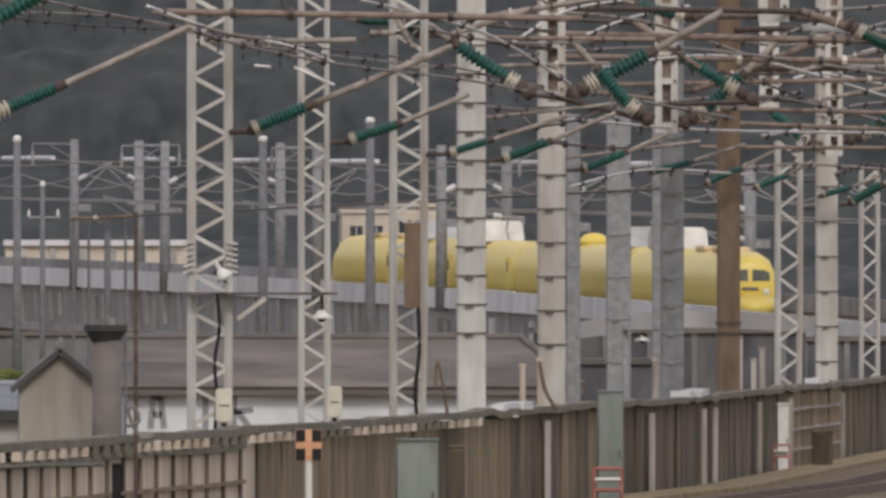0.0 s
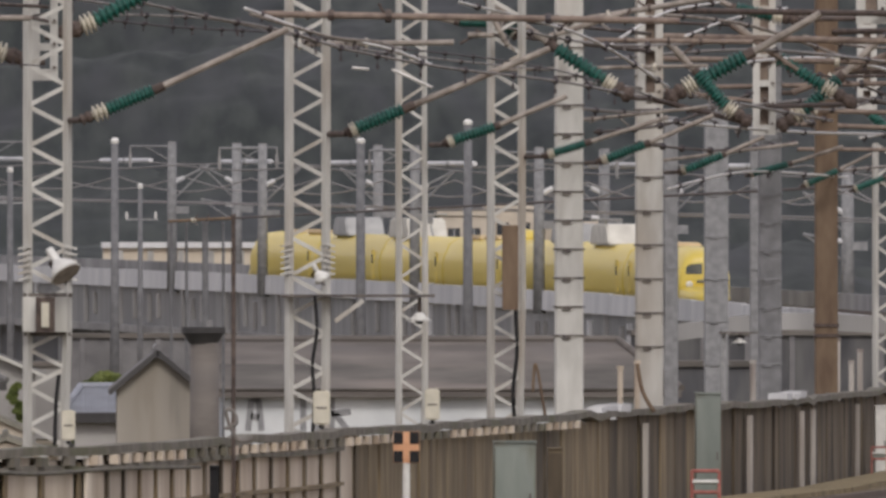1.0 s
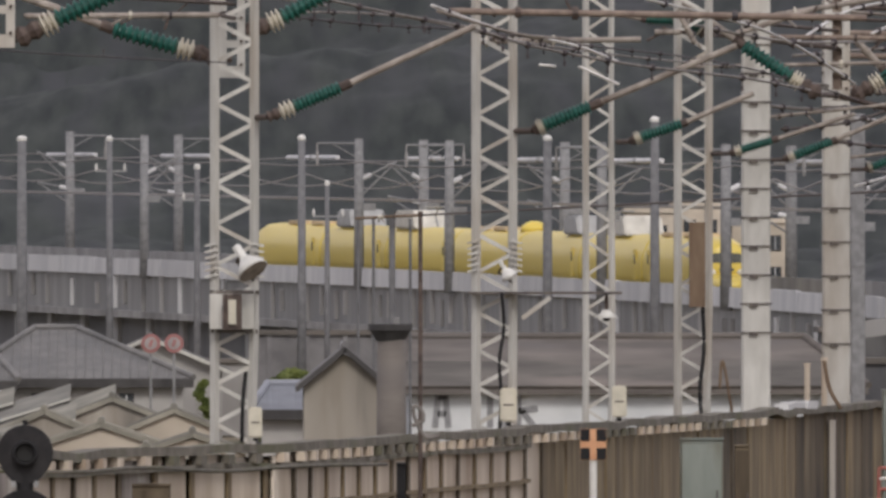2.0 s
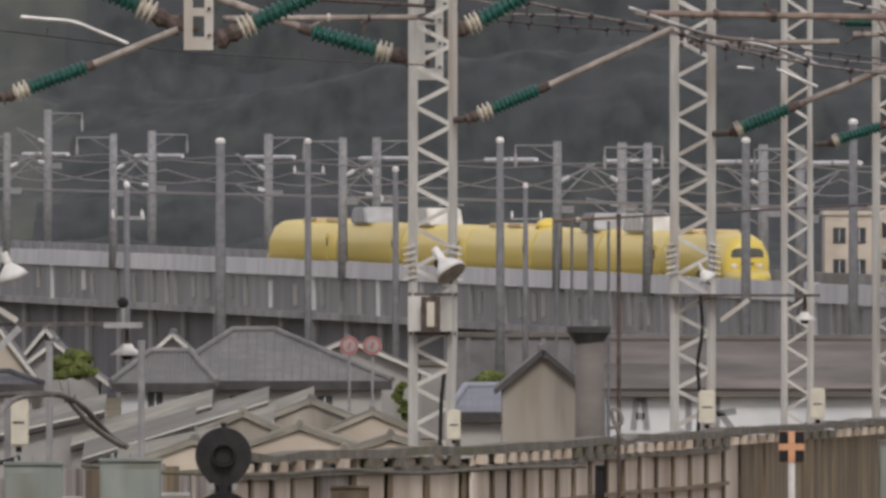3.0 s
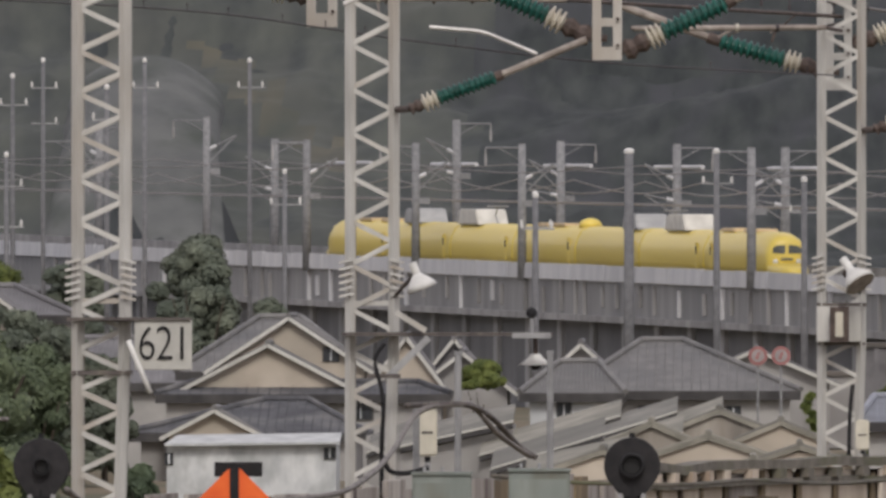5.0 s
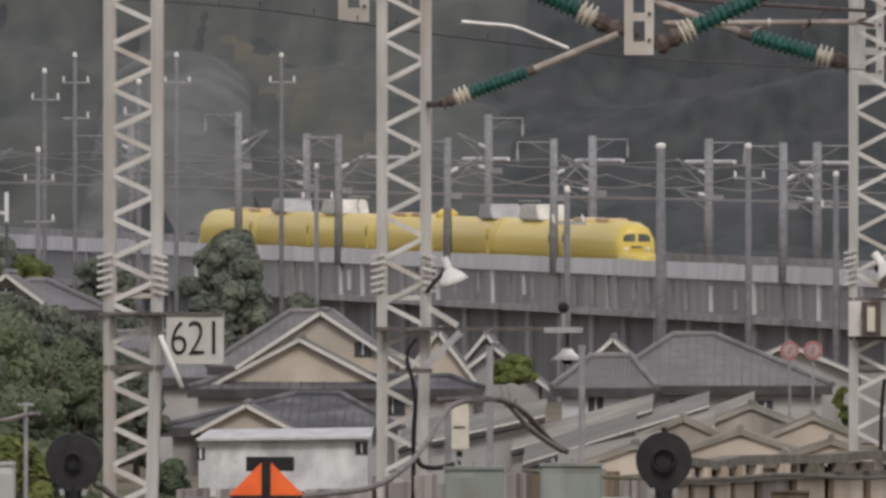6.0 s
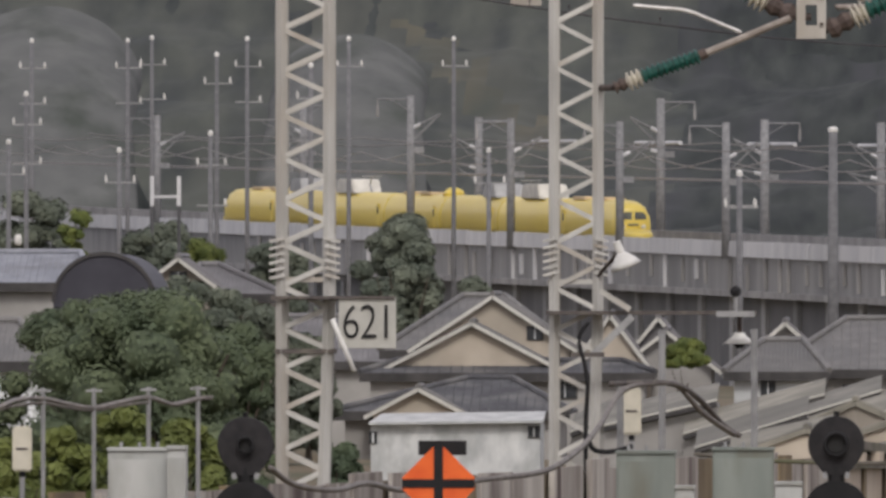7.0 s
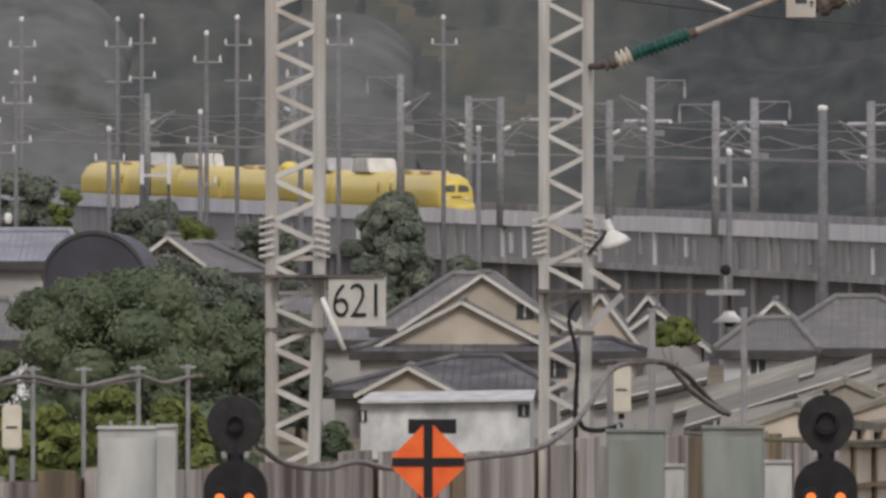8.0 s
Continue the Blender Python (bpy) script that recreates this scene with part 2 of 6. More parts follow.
    for a, b in zip(rings, rings[1:]):
        for k in range(n):
            bm.faces.new((a[k], a[(k + 1) % n], b[(k + 1) % n], b[k]))
    bm.faces.new(rings[0][::-1])
    bm.faces.new(rings[-1])


def lathe(bm, a, b, profile, n=14):
    """Revolves (share of the length, radius) pairs round the line from a to b."""
    a, b = Vector(a), Vector(b)
    q = (b - a).to_track_quat('Z', 'Y')
    rings = [[bm.verts.new(a + (b - a) * f + q @ Vector((r * math.cos(k * math.tau / n), r * math.sin(k * math.tau / n), 0))) for k in range(n)] for f, r in profile]
    for c, d in zip(rings, rings[1:]):
        for k in range(n):
            bm.faces.new((c[k], c[(k + 1) % n], d[(k + 1) % n], d[k]))
    bm.faces.new(rings[0][::-1])
    bm.faces.new(rings[-1])


def prism(bm, poly, lo, hi, axis=1):
    """Extrudes a polygon given in the other two axes from lo to hi along the axis."""
    def at(p, v):
        c = list(p)
        c.insert(axis, v)
        return bm.verts.new(c)
    a, b = [at(p, lo) for p in poly], [at(p, hi) for p in poly]
    bm.faces.new(a)
    bm.faces.new(b[::-1])
    for i in range(len(poly)):
        j = (i + 1) % len(poly)
        bm.faces.new((a[i], b[i], b[j], a[j]))


def smooth_line(pts, k=8):
    pts = [Vector(p) for p in pts]
    out = []
    for i in range(len(pts) - 1):
        p0, p1, p2, p3 = pts[max(i - 1, 0)], pts[i], pts[i + 1], pts[min(i + 2, len(pts) - 1)]
        for j in range(k):
            t = j / k
            out.append(0.5 * ((2 * p1) + (p2 - p0) * t + (2 * p0 - 5 * p1 + 4 * p2 - p3) * t * t + (3 * p1 - p0 - 3 * p2 + p3) * t ** 3))
    return out + [pts[-1]]


def thing(name, at, label, category, group="", kind=""):
    ob = new(name)
    ob.location = at
    ob.empty_display_size = 0.2
    return tagged(ob, label, category, group, kind)


def finish(name, bm, mat, smooth=False):
    bmesh.ops.recalc_face_normals(bm, faces=bm.faces)
    me = bpy.data.meshes.new(name)
    bm.to_mesh(me)
    bm.free()
    me.materials.append(mat)
    if smooth:
        me.polygons.foreach_set("use_smooth", [True] * len(me.polygons))
    return me


def part(name, bm, mat, parent, label="", smooth=False):
    """One mesh in world metres, hung under its thing or part."""
    root = parent
    while root.parent:
        root = root.parent
    bmesh.ops.translate(bm, verts=bm.verts, vec=-root.location)
    ob = new(name, finish(name, bm, mat, smooth))
    ob.parent = parent
    return tagged(ob, label) if label else ob


def solid(name, bm, mat, label, category, group="", kind="", smooth=False):
    return tagged(new(name, finish(name, bm, mat, smooth)), label, category, group, kind)


def one(shape, *args, **kw):
    bm = bmesh.new()
    shape(bm, *args, **kw)
    return bm


# the railway fence: a line of (x, y) from near to far
FENCE = [(-12.5, 160), (-9.85, 175), (-7.25, 191), (-1.0, 227), (1.43, 235), (5.99, 269), (9.69, 296), (12.5, 318), (15.7, 340), (20.1, 382), (24.9, 426), (37, 520), (90, 900)]
FTOP = 5.9


def fence_x(y):
    return float(np.interp(y, [p[1] for p in FENCE], [p[0] for p in FENCE]))


# ground: the yard, a bank behind the fence, then the lower town out to the horizon
def ground_height(x, y):
    s = fence_x(min(max(y, 160), 900)) - x
    k = min(max((s - 7) / 12, 0), 1)
    return YARD * (1 - k * k * (3 - 2 * k))


def build_ground():
    bm = bmesh.new()
    ys = [-600, -200, 0] + [80 + 12 * i for i in range(52)] + [760, 900, 1100, 1400, 1800, 2400, 3200, 4600]
    offs = [-3000, -1200, -500, -200, -80, -40] + [-24 + 2.0 * i for i in range(19)] + [20, 40, 100, 300, 900, 3000]
    grid = []
    for y in ys:
        fx = fence_x(min(max(y, 160), 900))
        grid.append([bm.verts.new((fx + o, y, ground_height(fx + o, y))) for o in offs])
    for a, b in zip(grid, grid[1:]):
        for i in range(len(offs) - 1):
            bm.faces.new((a[i], a[i + 1], b[i + 1], b[i]))
    solid("ground", bm, GRASSY, "dry earth and grass around the railway yard", "ground", kind="structure", smooth=True)


build_ground()


# wooded hill behind everything
def hill_height(x, y):
    r = max(0.0, (y - 1750) / 1400)
    n = noise.noise(Vector((x * 0.004, y * 0.004, 3.0))) * 26 + noise.noise(Vector((x * 0.016, y * 0.016, 7.0))) * 9
    return -1 + r * 190 + min(r * 4, 1) * n


def build_hill():
    bm = bmesh.new()
    xs = [-620 + 20 * i for i in range(63)]
    ys = [1750 + 25 * i for i in range(57)]
    grid = [[bm.verts.new((x, y, hill_height(x, y))) for x in xs] for y in ys]
    for a, b in zip(grid, grid[1:]):
        for i in range(len(xs) - 1):
            bm.faces.new((a[i], a[i + 1], b[i + 1], b[i]))
    solid("hill", bm, LEAFH, "dark wooded hillside under an overcast sky", "hill", kind="structure", smooth=True)


build_hill()

def leafage(name, mat, spots, label, category, kind="stuff", parent=None, ruffle=0.4):
    """Many folded leaf sprays, (place, size, outward way) each, in one mesh."""
    rnd = np.random.RandomState(len(spots))
    n = len(spots)
    p = np.array([s[0] for s in spots], float)
    r = np.array([s[1] for s in spots], float)[:, None]
    out = np.array([s[2] for s in spots], float)
    nrm = out + rnd.normal(0, ruffle, (n, 3))
    nrm /= np.linalg.norm(nrm, axis=1)[:, None]
    u = np.cross(nrm, rnd.normal(0, 1, (n, 3)))
    u /= np.linalg.norm(u, axis=1)[:, None]
    v = np.cross(nrm, u)
    k = rnd.uniform(0.6, 1.2, (n, 1)) * r
    vs = np.stack([p - u * k, p - v * k * 0.55 + nrm * k * 0.25, p + u * k, p + v * k * 0.55 + nrm * k * 0.25], 1).reshape(-1, 3)
    i = np.arange(n)[:, None] * 4
    fs = np.concatenate([i + np.array([[0, 1, 2]]), i + np.array([[0, 2, 3]])], 0)
    me = bpy.data.meshes.new(name)
    me.from_pydata(vs.tolist(), [], fs.tolist())
    me.materials.append(mat)
    ob = new(name, me)
    if parent:
        ob.parent = parent
        ob.location = -parent.location
        return tagged(ob, label) if label else ob
    return tagged(ob, label, category, "", kind)


MOUNDS = ((-70.9, 1850, 8.6, 6.0, 24.5), (-104.8, 1850, 10.8, 8.5, 25.0))


def crowns(name, mat, x0, x1, y0, y1, step, label, keep, ground=None, lift=0.4):
    """A closed canopy: one rounded crown beside the other over the hillside."""
    bm = bmesh.new()
    nx, ny = int((x1 - x0) / step), int((y1 - y0) / step)
    grid = []
    for j in range(ny + 1):
        row = []
        for i in range(nx + 1):
            x, y = x0 + i * step, y0 + j * step
            d = noise.voronoi(Vector((x * 0.2, y * 0.045, 0.5)))[0]
            e = noise.noise(Vector((x * 0.6, y * 0.15, 2.0)))
            row.append(bm.verts.new((x, y, (ground or hill_height)(x, y) + lift + 1.5 * (1 - d[0] * 1.3) + 0.4 * e)))
        grid.append(row)
    for j in range(ny):
        for i in range(nx):
            if keep(grid[j][i].co):
                bm.faces.new((grid[j][i], grid[j][i + 1], grid[j + 1][i + 1], grid[j + 1][i]))
    bmesh.ops.delete(bm, geom=[v for v in bm.verts if not v.link_faces], context='VERTS')
    solid(name, bm, mat, label, "woods", "", "stuff", True)


# Left part of the hill, where haze is put into the foliage colour.
def hazy_woods(p):
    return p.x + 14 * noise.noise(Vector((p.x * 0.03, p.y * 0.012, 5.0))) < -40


def autumn(p):
    u, e = p.x / p.y, (p.z - 8) / p.y
    edge = 0.0013 + 0.0022 * noise.noise(Vector((p.x * 0.35, p.y * 0.05, 1.0)))
    return 0.0080 < e < 0.0156 and abs(u + 0.0290 + (e - 0.0098) * 1.17) < edge


crowns("hill_woods", LEAFH, -170, 150, 1748, 2240, 2.2, "dense dark green forest crowns on the hill", lambda p: not hazy_woods(p) and not autumn(p))
crowns("hill_woods", LEAFL, -170, 150, 1748, 2240, 2.2, "forest crowns on the hill, greyed and lightened for haze", lambda p: hazy_woods(p) and not autumn(p))
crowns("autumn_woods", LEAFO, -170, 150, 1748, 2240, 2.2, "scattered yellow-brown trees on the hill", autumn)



def mound(name, x, y, w, h, base, depth=20):
    """A bare, rounded, grey slope in front of the hill."""
    bm = bmesh.new()
    n, k = 28, 8
    rings = []
    for j in range(k + 1):
        f = j / k
        row = []
        for i in range(n + 1):
            a = math.pi * i / n
            r = math.cos(f * math.pi / 2)
            wob = 1 + 0.05 * noise.noise(Vector((i * 0.22, j * 0.3, x))) + 0.015 * noise.noise(Vector((i * 0.9, j * 0.9, x)))
            row.append(bm.verts.new((x - w * math.cos(a) * wob, y + depth * f, base + h * max(math.sin(a), 0.0) ** 0.95 * (0.6 + 0.4 * f) * wob + 5 * f)))
        rings.append(row)
    front = [bm.verts.new((x + (v.co.x - x) * 1.3, y - 34, base - 20)) for v in rings[0]]
    rings.insert(0, front)
    for a, b in zip(rings, rings[1:]):
        for i in range(n):
            bm.faces.new((a[i], a[i + 1], b[i + 1], b[i]))
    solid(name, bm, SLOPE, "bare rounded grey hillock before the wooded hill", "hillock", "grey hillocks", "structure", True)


for hill_spot in MOUNDS:
    mound("hillock", *hill_spot)


# trees at the hillocks' feet and in the valley before the hill
for hx, hy, hw, hh, hbase in MOUNDS:
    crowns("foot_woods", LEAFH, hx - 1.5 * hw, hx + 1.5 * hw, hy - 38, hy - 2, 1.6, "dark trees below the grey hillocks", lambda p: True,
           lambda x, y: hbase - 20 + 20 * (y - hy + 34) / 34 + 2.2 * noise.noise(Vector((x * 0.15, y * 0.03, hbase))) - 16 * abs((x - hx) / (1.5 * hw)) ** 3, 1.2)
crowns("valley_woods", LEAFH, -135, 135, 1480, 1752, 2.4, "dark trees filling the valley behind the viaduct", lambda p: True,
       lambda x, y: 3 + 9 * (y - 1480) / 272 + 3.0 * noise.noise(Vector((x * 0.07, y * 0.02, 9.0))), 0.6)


# the high-speed line: a smooth climbing curve, s in metres along it
def line_at(s):
    if s < 0:
        return Vector((45.437855 - 0.04858352 * s, 900.03983 + 0.998 * s, 7.3660205 + 0.0081386065 * s))
    x = 4.0979e-12 * s ** 4 + 1.5330046e-7 * s ** 3 - 2.9304548e-4 * s * s - 0.04858352 * s + 45.437855
    y = 1.5937487e-8 * s ** 3 - 3.7669433e-5 * s * s + 1.00115673 * s + 900.03983
    z = 2.7346679e-6 * s * s + 0.0081386065 * s + 7.3660205
    return Vector((x, y, z))


def line_frame(s):
    p = line_at(s)
    t = line_at(s + 1) - line_at(s - 1)
    t.z = 0
    t.normalize()
    return p, t, Vector((-t.y, t.x, 0))


NEAR, FAR = 3.0, -8.2


def sweep(bm, s0, s1, step, section):
    """Sweeps a section of (offset to the near side, height over the parapet's top) along the line."""
    n = max(1, round((s1 - s0) / step))
    rings = []
    for i in range(n + 1):
        p, t, side = line_frame(s0 + (s1 - s0) * i / n)
        rings.append([bm.verts.new(p + side * o + Vector((0, 0, h))) for o, h in section])
    for a, b in zip(rings, rings[1:]):
        for k in range(len(section)):
            j = (k + 1) % len(section)
            bm.faces.new((a[k], a[j], b[j], b[k]))
    bm.faces.new(rings[0][::-1])
    bm.faces.new(rings[-1])


def build_viaduct():
    via = thing("viaduct", (0, 0, 0), "long grey concrete railway viaduct with pale parapet", "viaduct", kind="structure")
    S0, S1 = -250, 900
    part("deck", one(sweep, S0, S1, 10, [(NEAR, -1.25), (NEAR, -3.9), (NEAR - 1.6, -4.5), (FAR + 1.6, -4.5), (FAR, -3.9), (FAR, -1.25)]), CONCD, via, "stained concrete girder, lightened for haze")
    part("track_slab", one(sweep, S0, S1, 10, [(1.6, -0.72), (1.6, -1.2), (-1.6, -1.2), (-1.6, -0.72)]), CONC, via)
    part("far_track_slab", one(sweep, S0, S1, 10, [(-3.2, -0.72), (-3.2, -1.2), (-6.2, -1.2), (-6.2, -0.72)]), CONC, via)
    for o in (0.72, -0.72, -3.98, -5.42):
        part("rail", one(sweep, S0, S1, 10, [(o + 0.04, -0.55), (o + 0.04, -0.71), (o - 0.04, -0.71), (o - 0.04, -0.55)]), RAIL, via)
    part("far_parapet", one(sweep, S0, S1, 10, [(FAR, 0.2), (FAR, -1.25), (FAR + 0.25, -1.25), (FAR + 0.25, 0.2)]), CONC, via)
    part("cornice", one(sweep, S0, S1, 10, [(NEAR + 0.35, -3.85), (NEAR + 0.35, -4.35), (NEAR - 1.2, -4.35), (NEAR - 1.2, -3.85)]), CONC, via)
    rnd = random.Random(5)
    s = S0
    while s < S1:
        e = min(s + 12.4, S1)
        d = rnd.uniform(-0.04, 0.04)
        part("parapet_panel", one(sweep, s + 0.08, e, 6.2, [(NEAR + 0.25, d), (NEAR + 0.3, -1.2), (NEAR + 0.02, -1.2), (NEAR, d)]), CONCL, via)
        s += 12.5
    # ribs down the girder's side
    s = -60
    while s < 640:
        p, t, side = line_frame(s)
        rib = bmesh.new()
        z0, z1 = -3.85, -1.22
        a = p + side * (NEAR + 0.14)
        if rnd.random() < 0.6:
            z0 += rnd.uniform(0, 0.9)
            z1 -= rnd.uniform(0, 0.7)
        wide = rnd.uniform(0.2, 0.45)
        box(rib, a + Vector((0, 0, (z0 + z1) / 2)), (0.3, wide, z1 - z0), math.degrees(math.atan2(side.y, side.x)))
        part("rib", rib, CONC if rnd.random() < 0.8 else CONCL, via)
        s += rnd.choice((3.5, 5.5, 7.0, 9.5))
    # Added wall closing the open bays; its dark colour replaces their shade.
    part("infill_wall", one(sweep, -60, 760, 10, [(NEAR - 1.2, -4.4), (NEAR - 1.2, -14.5), (NEAR - 1.5, -14.5), (NEAR - 1.5, -4.4)]), INFILL, via, "added wall between the piers, coloured dark for the shade there")
    # piers
    s = -240
    while s < 900:
        p, t, side = line_frame(s)
        for o in (NEAR - 1.4, FAR + 1.8):
            c = p + side * o
            b = bmesh.new()
            top = p.z - 4.3
            box(b, (c.x, c.y, top / 2 - 0.3), (1.3, 1.3, top + 0.6), math.degrees(math.atan2(side.y, side.x)))
            bmesh.ops.bevel(b, geom=b.edges[:], offset=0.12, segments=1, affect='EDGES')
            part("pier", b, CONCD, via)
        s += 12.5


build_viaduct()


# the railway fence
def along_fence(y, off=0.0):
    """The place on the fence's line at depth y, moved off metres towards the camera's side."""
    x = fence_x(y)
    dx = fence_x(y + 1) - x
    n = Vector((1, -dx, 0)).normalized()
    return Vector((x, y, 0)) + n * off, math.degrees(math.atan2(1, dx))


def build_fence():
    fence = thing("boundary_fence", (fence_x(230), 230, YARD), "weathered boundary fence of boards and old sleepers", "fence", kind="structure")
    rnd = random.Random(9)
    meshes = {}
    for key, mat in (("pale", BOARD), ("grey", BOARDG), ("brown", BOARDB), ("dark", BOARDD)):
        for v, (w, t, h) in enumerate(((1.0, 0.06, 1.9), (0.9, 0.08, 1.98), (1.1, 0.05, 1.94))):
            bm = bmesh.new()
            box(bm, (0, 0, h / 2), (w, t, h))
            bmesh.ops.bevel(bm, geom=[e for e in bm.edges if abs(e.verts[0].co.z - e.verts[1].co.z) > 0.5], offset=0.02, segments=1, affect='EDGES')
            meshes[key, v] = finish("board", bm, mat)

    def board(y, key, width, off, lean=0.0, lift=0.0, thick=1.0):
        p, a = along_fence(y, off)
        ob = new("board", meshes[key, rnd.randrange(3)])
        ob.parent = fence
        ob.matrix_basis = Matrix.Translation(p + Vector((0, 0, YARD - 0.02 + lift)) - fence.location) @ pose(0, 0, 0, 0, lean, a) @ Matrix.Diagonal((width, thick, 1, 1))

    # near stretch: mottled vertical boards
    y = 168.0
    while y < 221.5:
        w = rnd.choice((0.7, 1.0, 1.3, 1.8))
        board(y, "grey" if rnd.random() < 0.82 else "brown", w * 0.96, rnd.uniform(-0.03, 0.03), rnd.uniform(-0.6, 0.6), rnd.uniform(-0.06, 0.03))
        y += w
    # middle stretch: pale slabs between dark uprights
    y = 222.0
    while y < 265:
        pitch = 1.35 + (y - 215) / 50
        board(y, "pale" if rnd.random() < 0.93 else "grey", pitch * 0.86, 0.0, rnd.uniform(-0.4, 0.4), rnd.uniform(-0.06, -0.01))
        board(y + pitch * 0.5, "brown" if rnd.random() < 0.7 else "dark", pitch * 0.12, 0.05, 0, -0.08, 0.45)
        y += pitch
    y = 266.2
    while y < 307:
        board(y, "brown" if y < 293 or y > 298 else "dark", 1.35, rnd.uniform(-0.02, 0.02), 0, rnd.uniform(-0.06, 0.0))
        y += 1.4
    y = 308.0
    while y < 470:
        w = rnd.choice((1.2, 1.8, 2.4))
        board(y, "brown" if 380 < y < 404 or rnd.random() < 0.1 else "dark", w * 1.0, rnd.uniform(-0.02, 0.02), rnd.uniform(-0.5, 0.5), rnd.uniform(-0.08, 0.02))
        y += w
    # backing, coping and rails
    ys = [150 + 2 * i for i in range(220)]
    def strip(lo, hi, z0, z1, ylo=150, yhi=590, wob=0.0):
        bm = bmesh.new()
        rings = []
        for y in [q for q in ys if ylo <= q <= yhi]:
            k = wob * noise.noise(Vector((y * 0.35, z1, 0)))
            a, _ = along_fence(y, lo)
            b, _ = along_fence(y, hi)
            rings.append([bm.verts.new((p.x, p.y, z + k)) for p, z in ((a, z0), (b, z0), (b, z1), (a, z1))])
        for r, q in zip(rings, rings[1:]):
            for i in range(4):
                bm.faces.new((r[i], r[(i + 1) % 4], q[(i + 1) % 4], q[i]))
        bm.faces.new(rings[0][::-1])
        bm.faces.new(rings[-1])
        return bm
    part("backing", strip(-0.14, -0.06, YARD - 0.1, FTOP - 0.16), BOARDD, fence)
    part("coping", strip(-0.16, 0.16, FTOP - 0.10, FTOP + 0.02, 220, 590, 0.09), RAILTOP, fence, "mossy coping")
    part("rail", strip(0.05, 0.13, FTOP - 0.32, FTOP - 0.24, 220, 265, 0.05), RAILTOP, fence)
    part("rail", strip(0.05, 0.12, FTOP - 0.86, FTOP - 0.80, 222, 265, 0.03), BOARDB, fence)
    y = 221.9
    while y < 300:
        p, a = along_fence(y, 0.15)
        part("bracket", one(box, (p.x, p.y, FTOP - 0.17), (0.3, 0.12, 0.13), a), BOARD if int(y * 7) % 3 else RAILTOP, fence)
        y += 1.25
    # battens across the brown stretch, broken pale slabs on the coping
    for z in (YARD + 0.55, YARD + 1.0, YARD + 1.45):
        part("batten", strip(0.06, 0.11, z, z + 0.06, 380, 402, 0.03), BOARDG, fence)
    for y0, y1 in ((305, 310), (341, 348), (392, 396)):
        bm = bmesh.new()
        y = y0
        while y < y1:
            q, a = along_fence(y, 0.0)
            box(bm, (q.x, q.y, FTOP + 0.07 + rnd.uniform(-0.02, 0.02)), (0.9, rnd.uniform(0.25, 0.4), rnd.uniform(0.09, 0.15)), a + rnd.uniform(-4, 4))
            y += 1.0
        part("coping_slab", bm, CONCL, fence, "pale broken coping slabs")
    # pale posts in the sleeper stretch
    for y in (313, 333, 346, 350, 367, 380, 402, 428):
        p, a = along_fence(y, 0.16)
        part("post", one(box, (p.x, p.y, YARD + 0.85), (0.3, 0.09, 1.8), a), BOARDG, fence, "pale post")


build_fence()


# the nearest running line, seen where it curves beyond the fence's foot
def build_track():
    tr = thing("track", (fence_x(380) + 3.4, 380, YARD), "rusty rails on brown ballast beside the fence", "railway track", kind="structure")
    ys = [300 + 5 * i for i in range(60)]
    for name, lo, hi, z0, z1, mat in (("ballast", 1.3, 7.0, -0.05, 0.16, BALLAST), ("rail", 3.1, 3.2, 0.16, 0.34, RAIL), ("rail", 4.2, 4.3, 0.16, 0.34, RAIL), ("grass_verge", 0.45, 1.5, -0.05, 0.26, DRYGRASS)):
        bm = bmesh.new()
        rings = []
        for y in ys:
            a, _ = along_fence(y, lo)
            b, _ = along_fence(y, hi)
            rings.append([bm.verts.new((p.x, p.y, YARD + z)) for p, z in ((a, z0), (b, z0), (b, z1), (a, z1))])
        for r, q in zip(rings, rings[1:]):
            for i in range(4):
                bm.faces.new((r[i], r[(i + 1) % 4], q[(i + 1) % 4], q[i]))
        part(name, bm, mat, tr)


build_track()

# yard masts
def lattice_mast(x, y, w, top, knee, pitch, label="pale painted steel lattice mast carrying overhead wires", foot=0.8, phase=0.0):
    """Square lattice mast: width w above the knee's height, its foot narrowed to that share of w."""
    m = thing("lattice_mast", (x, y, YARD), label, "lattice mast", "yard lattice masts")
    leg = w * 0.085
    h = w / 2 - leg * 0.85
    def corner(i, j, z):
        k = 1.0 if z >= knee else foot + (1 - foot) * max(0.0, (z - YARD) / (knee - YARD))
        right = h * (2 * k - 1) if i > 0 else -h
        return Vector((x + right, y + j * h, z))
    levels = [YARD, YARD + 0.33 * (knee - YARD), YARD + 0.66 * (knee - YARD), knee, top]
    for i in (-1, 1):
        for j in (-1, 1):
            b = bmesh.new()
            tube(b, [corner(i, j, z) for z in levels], leg * 1.2, 4)
            part("leg", b, MAST, m)
    z = knee
    steps = []
    k = 0
    while z < top - 0.1:
        steps.append((z, min(z + pitch, top), k % 2))
        z += pitch
        k += 1
    z = knee
    k = 1
    while z > YARD + 0.2:
        steps.append((max(z - pitch * 0.95, YARD), z, k % 2))
        z -= pitch * 0.95
        k += 1
    for z0, z1, odd in steps:
        a, b = (-1, 1) if odd else (1, -1)
        part("brace", one(beam, corner(a, -1, z0), corner(b, -1, z1), leg * 1.05, leg * 0.5), MAST, m)
        part("brace", one(beam, corner(a, 1, z0), corner(b, 1, z1), leg * 1.0, leg * 0.5), MAST, m)
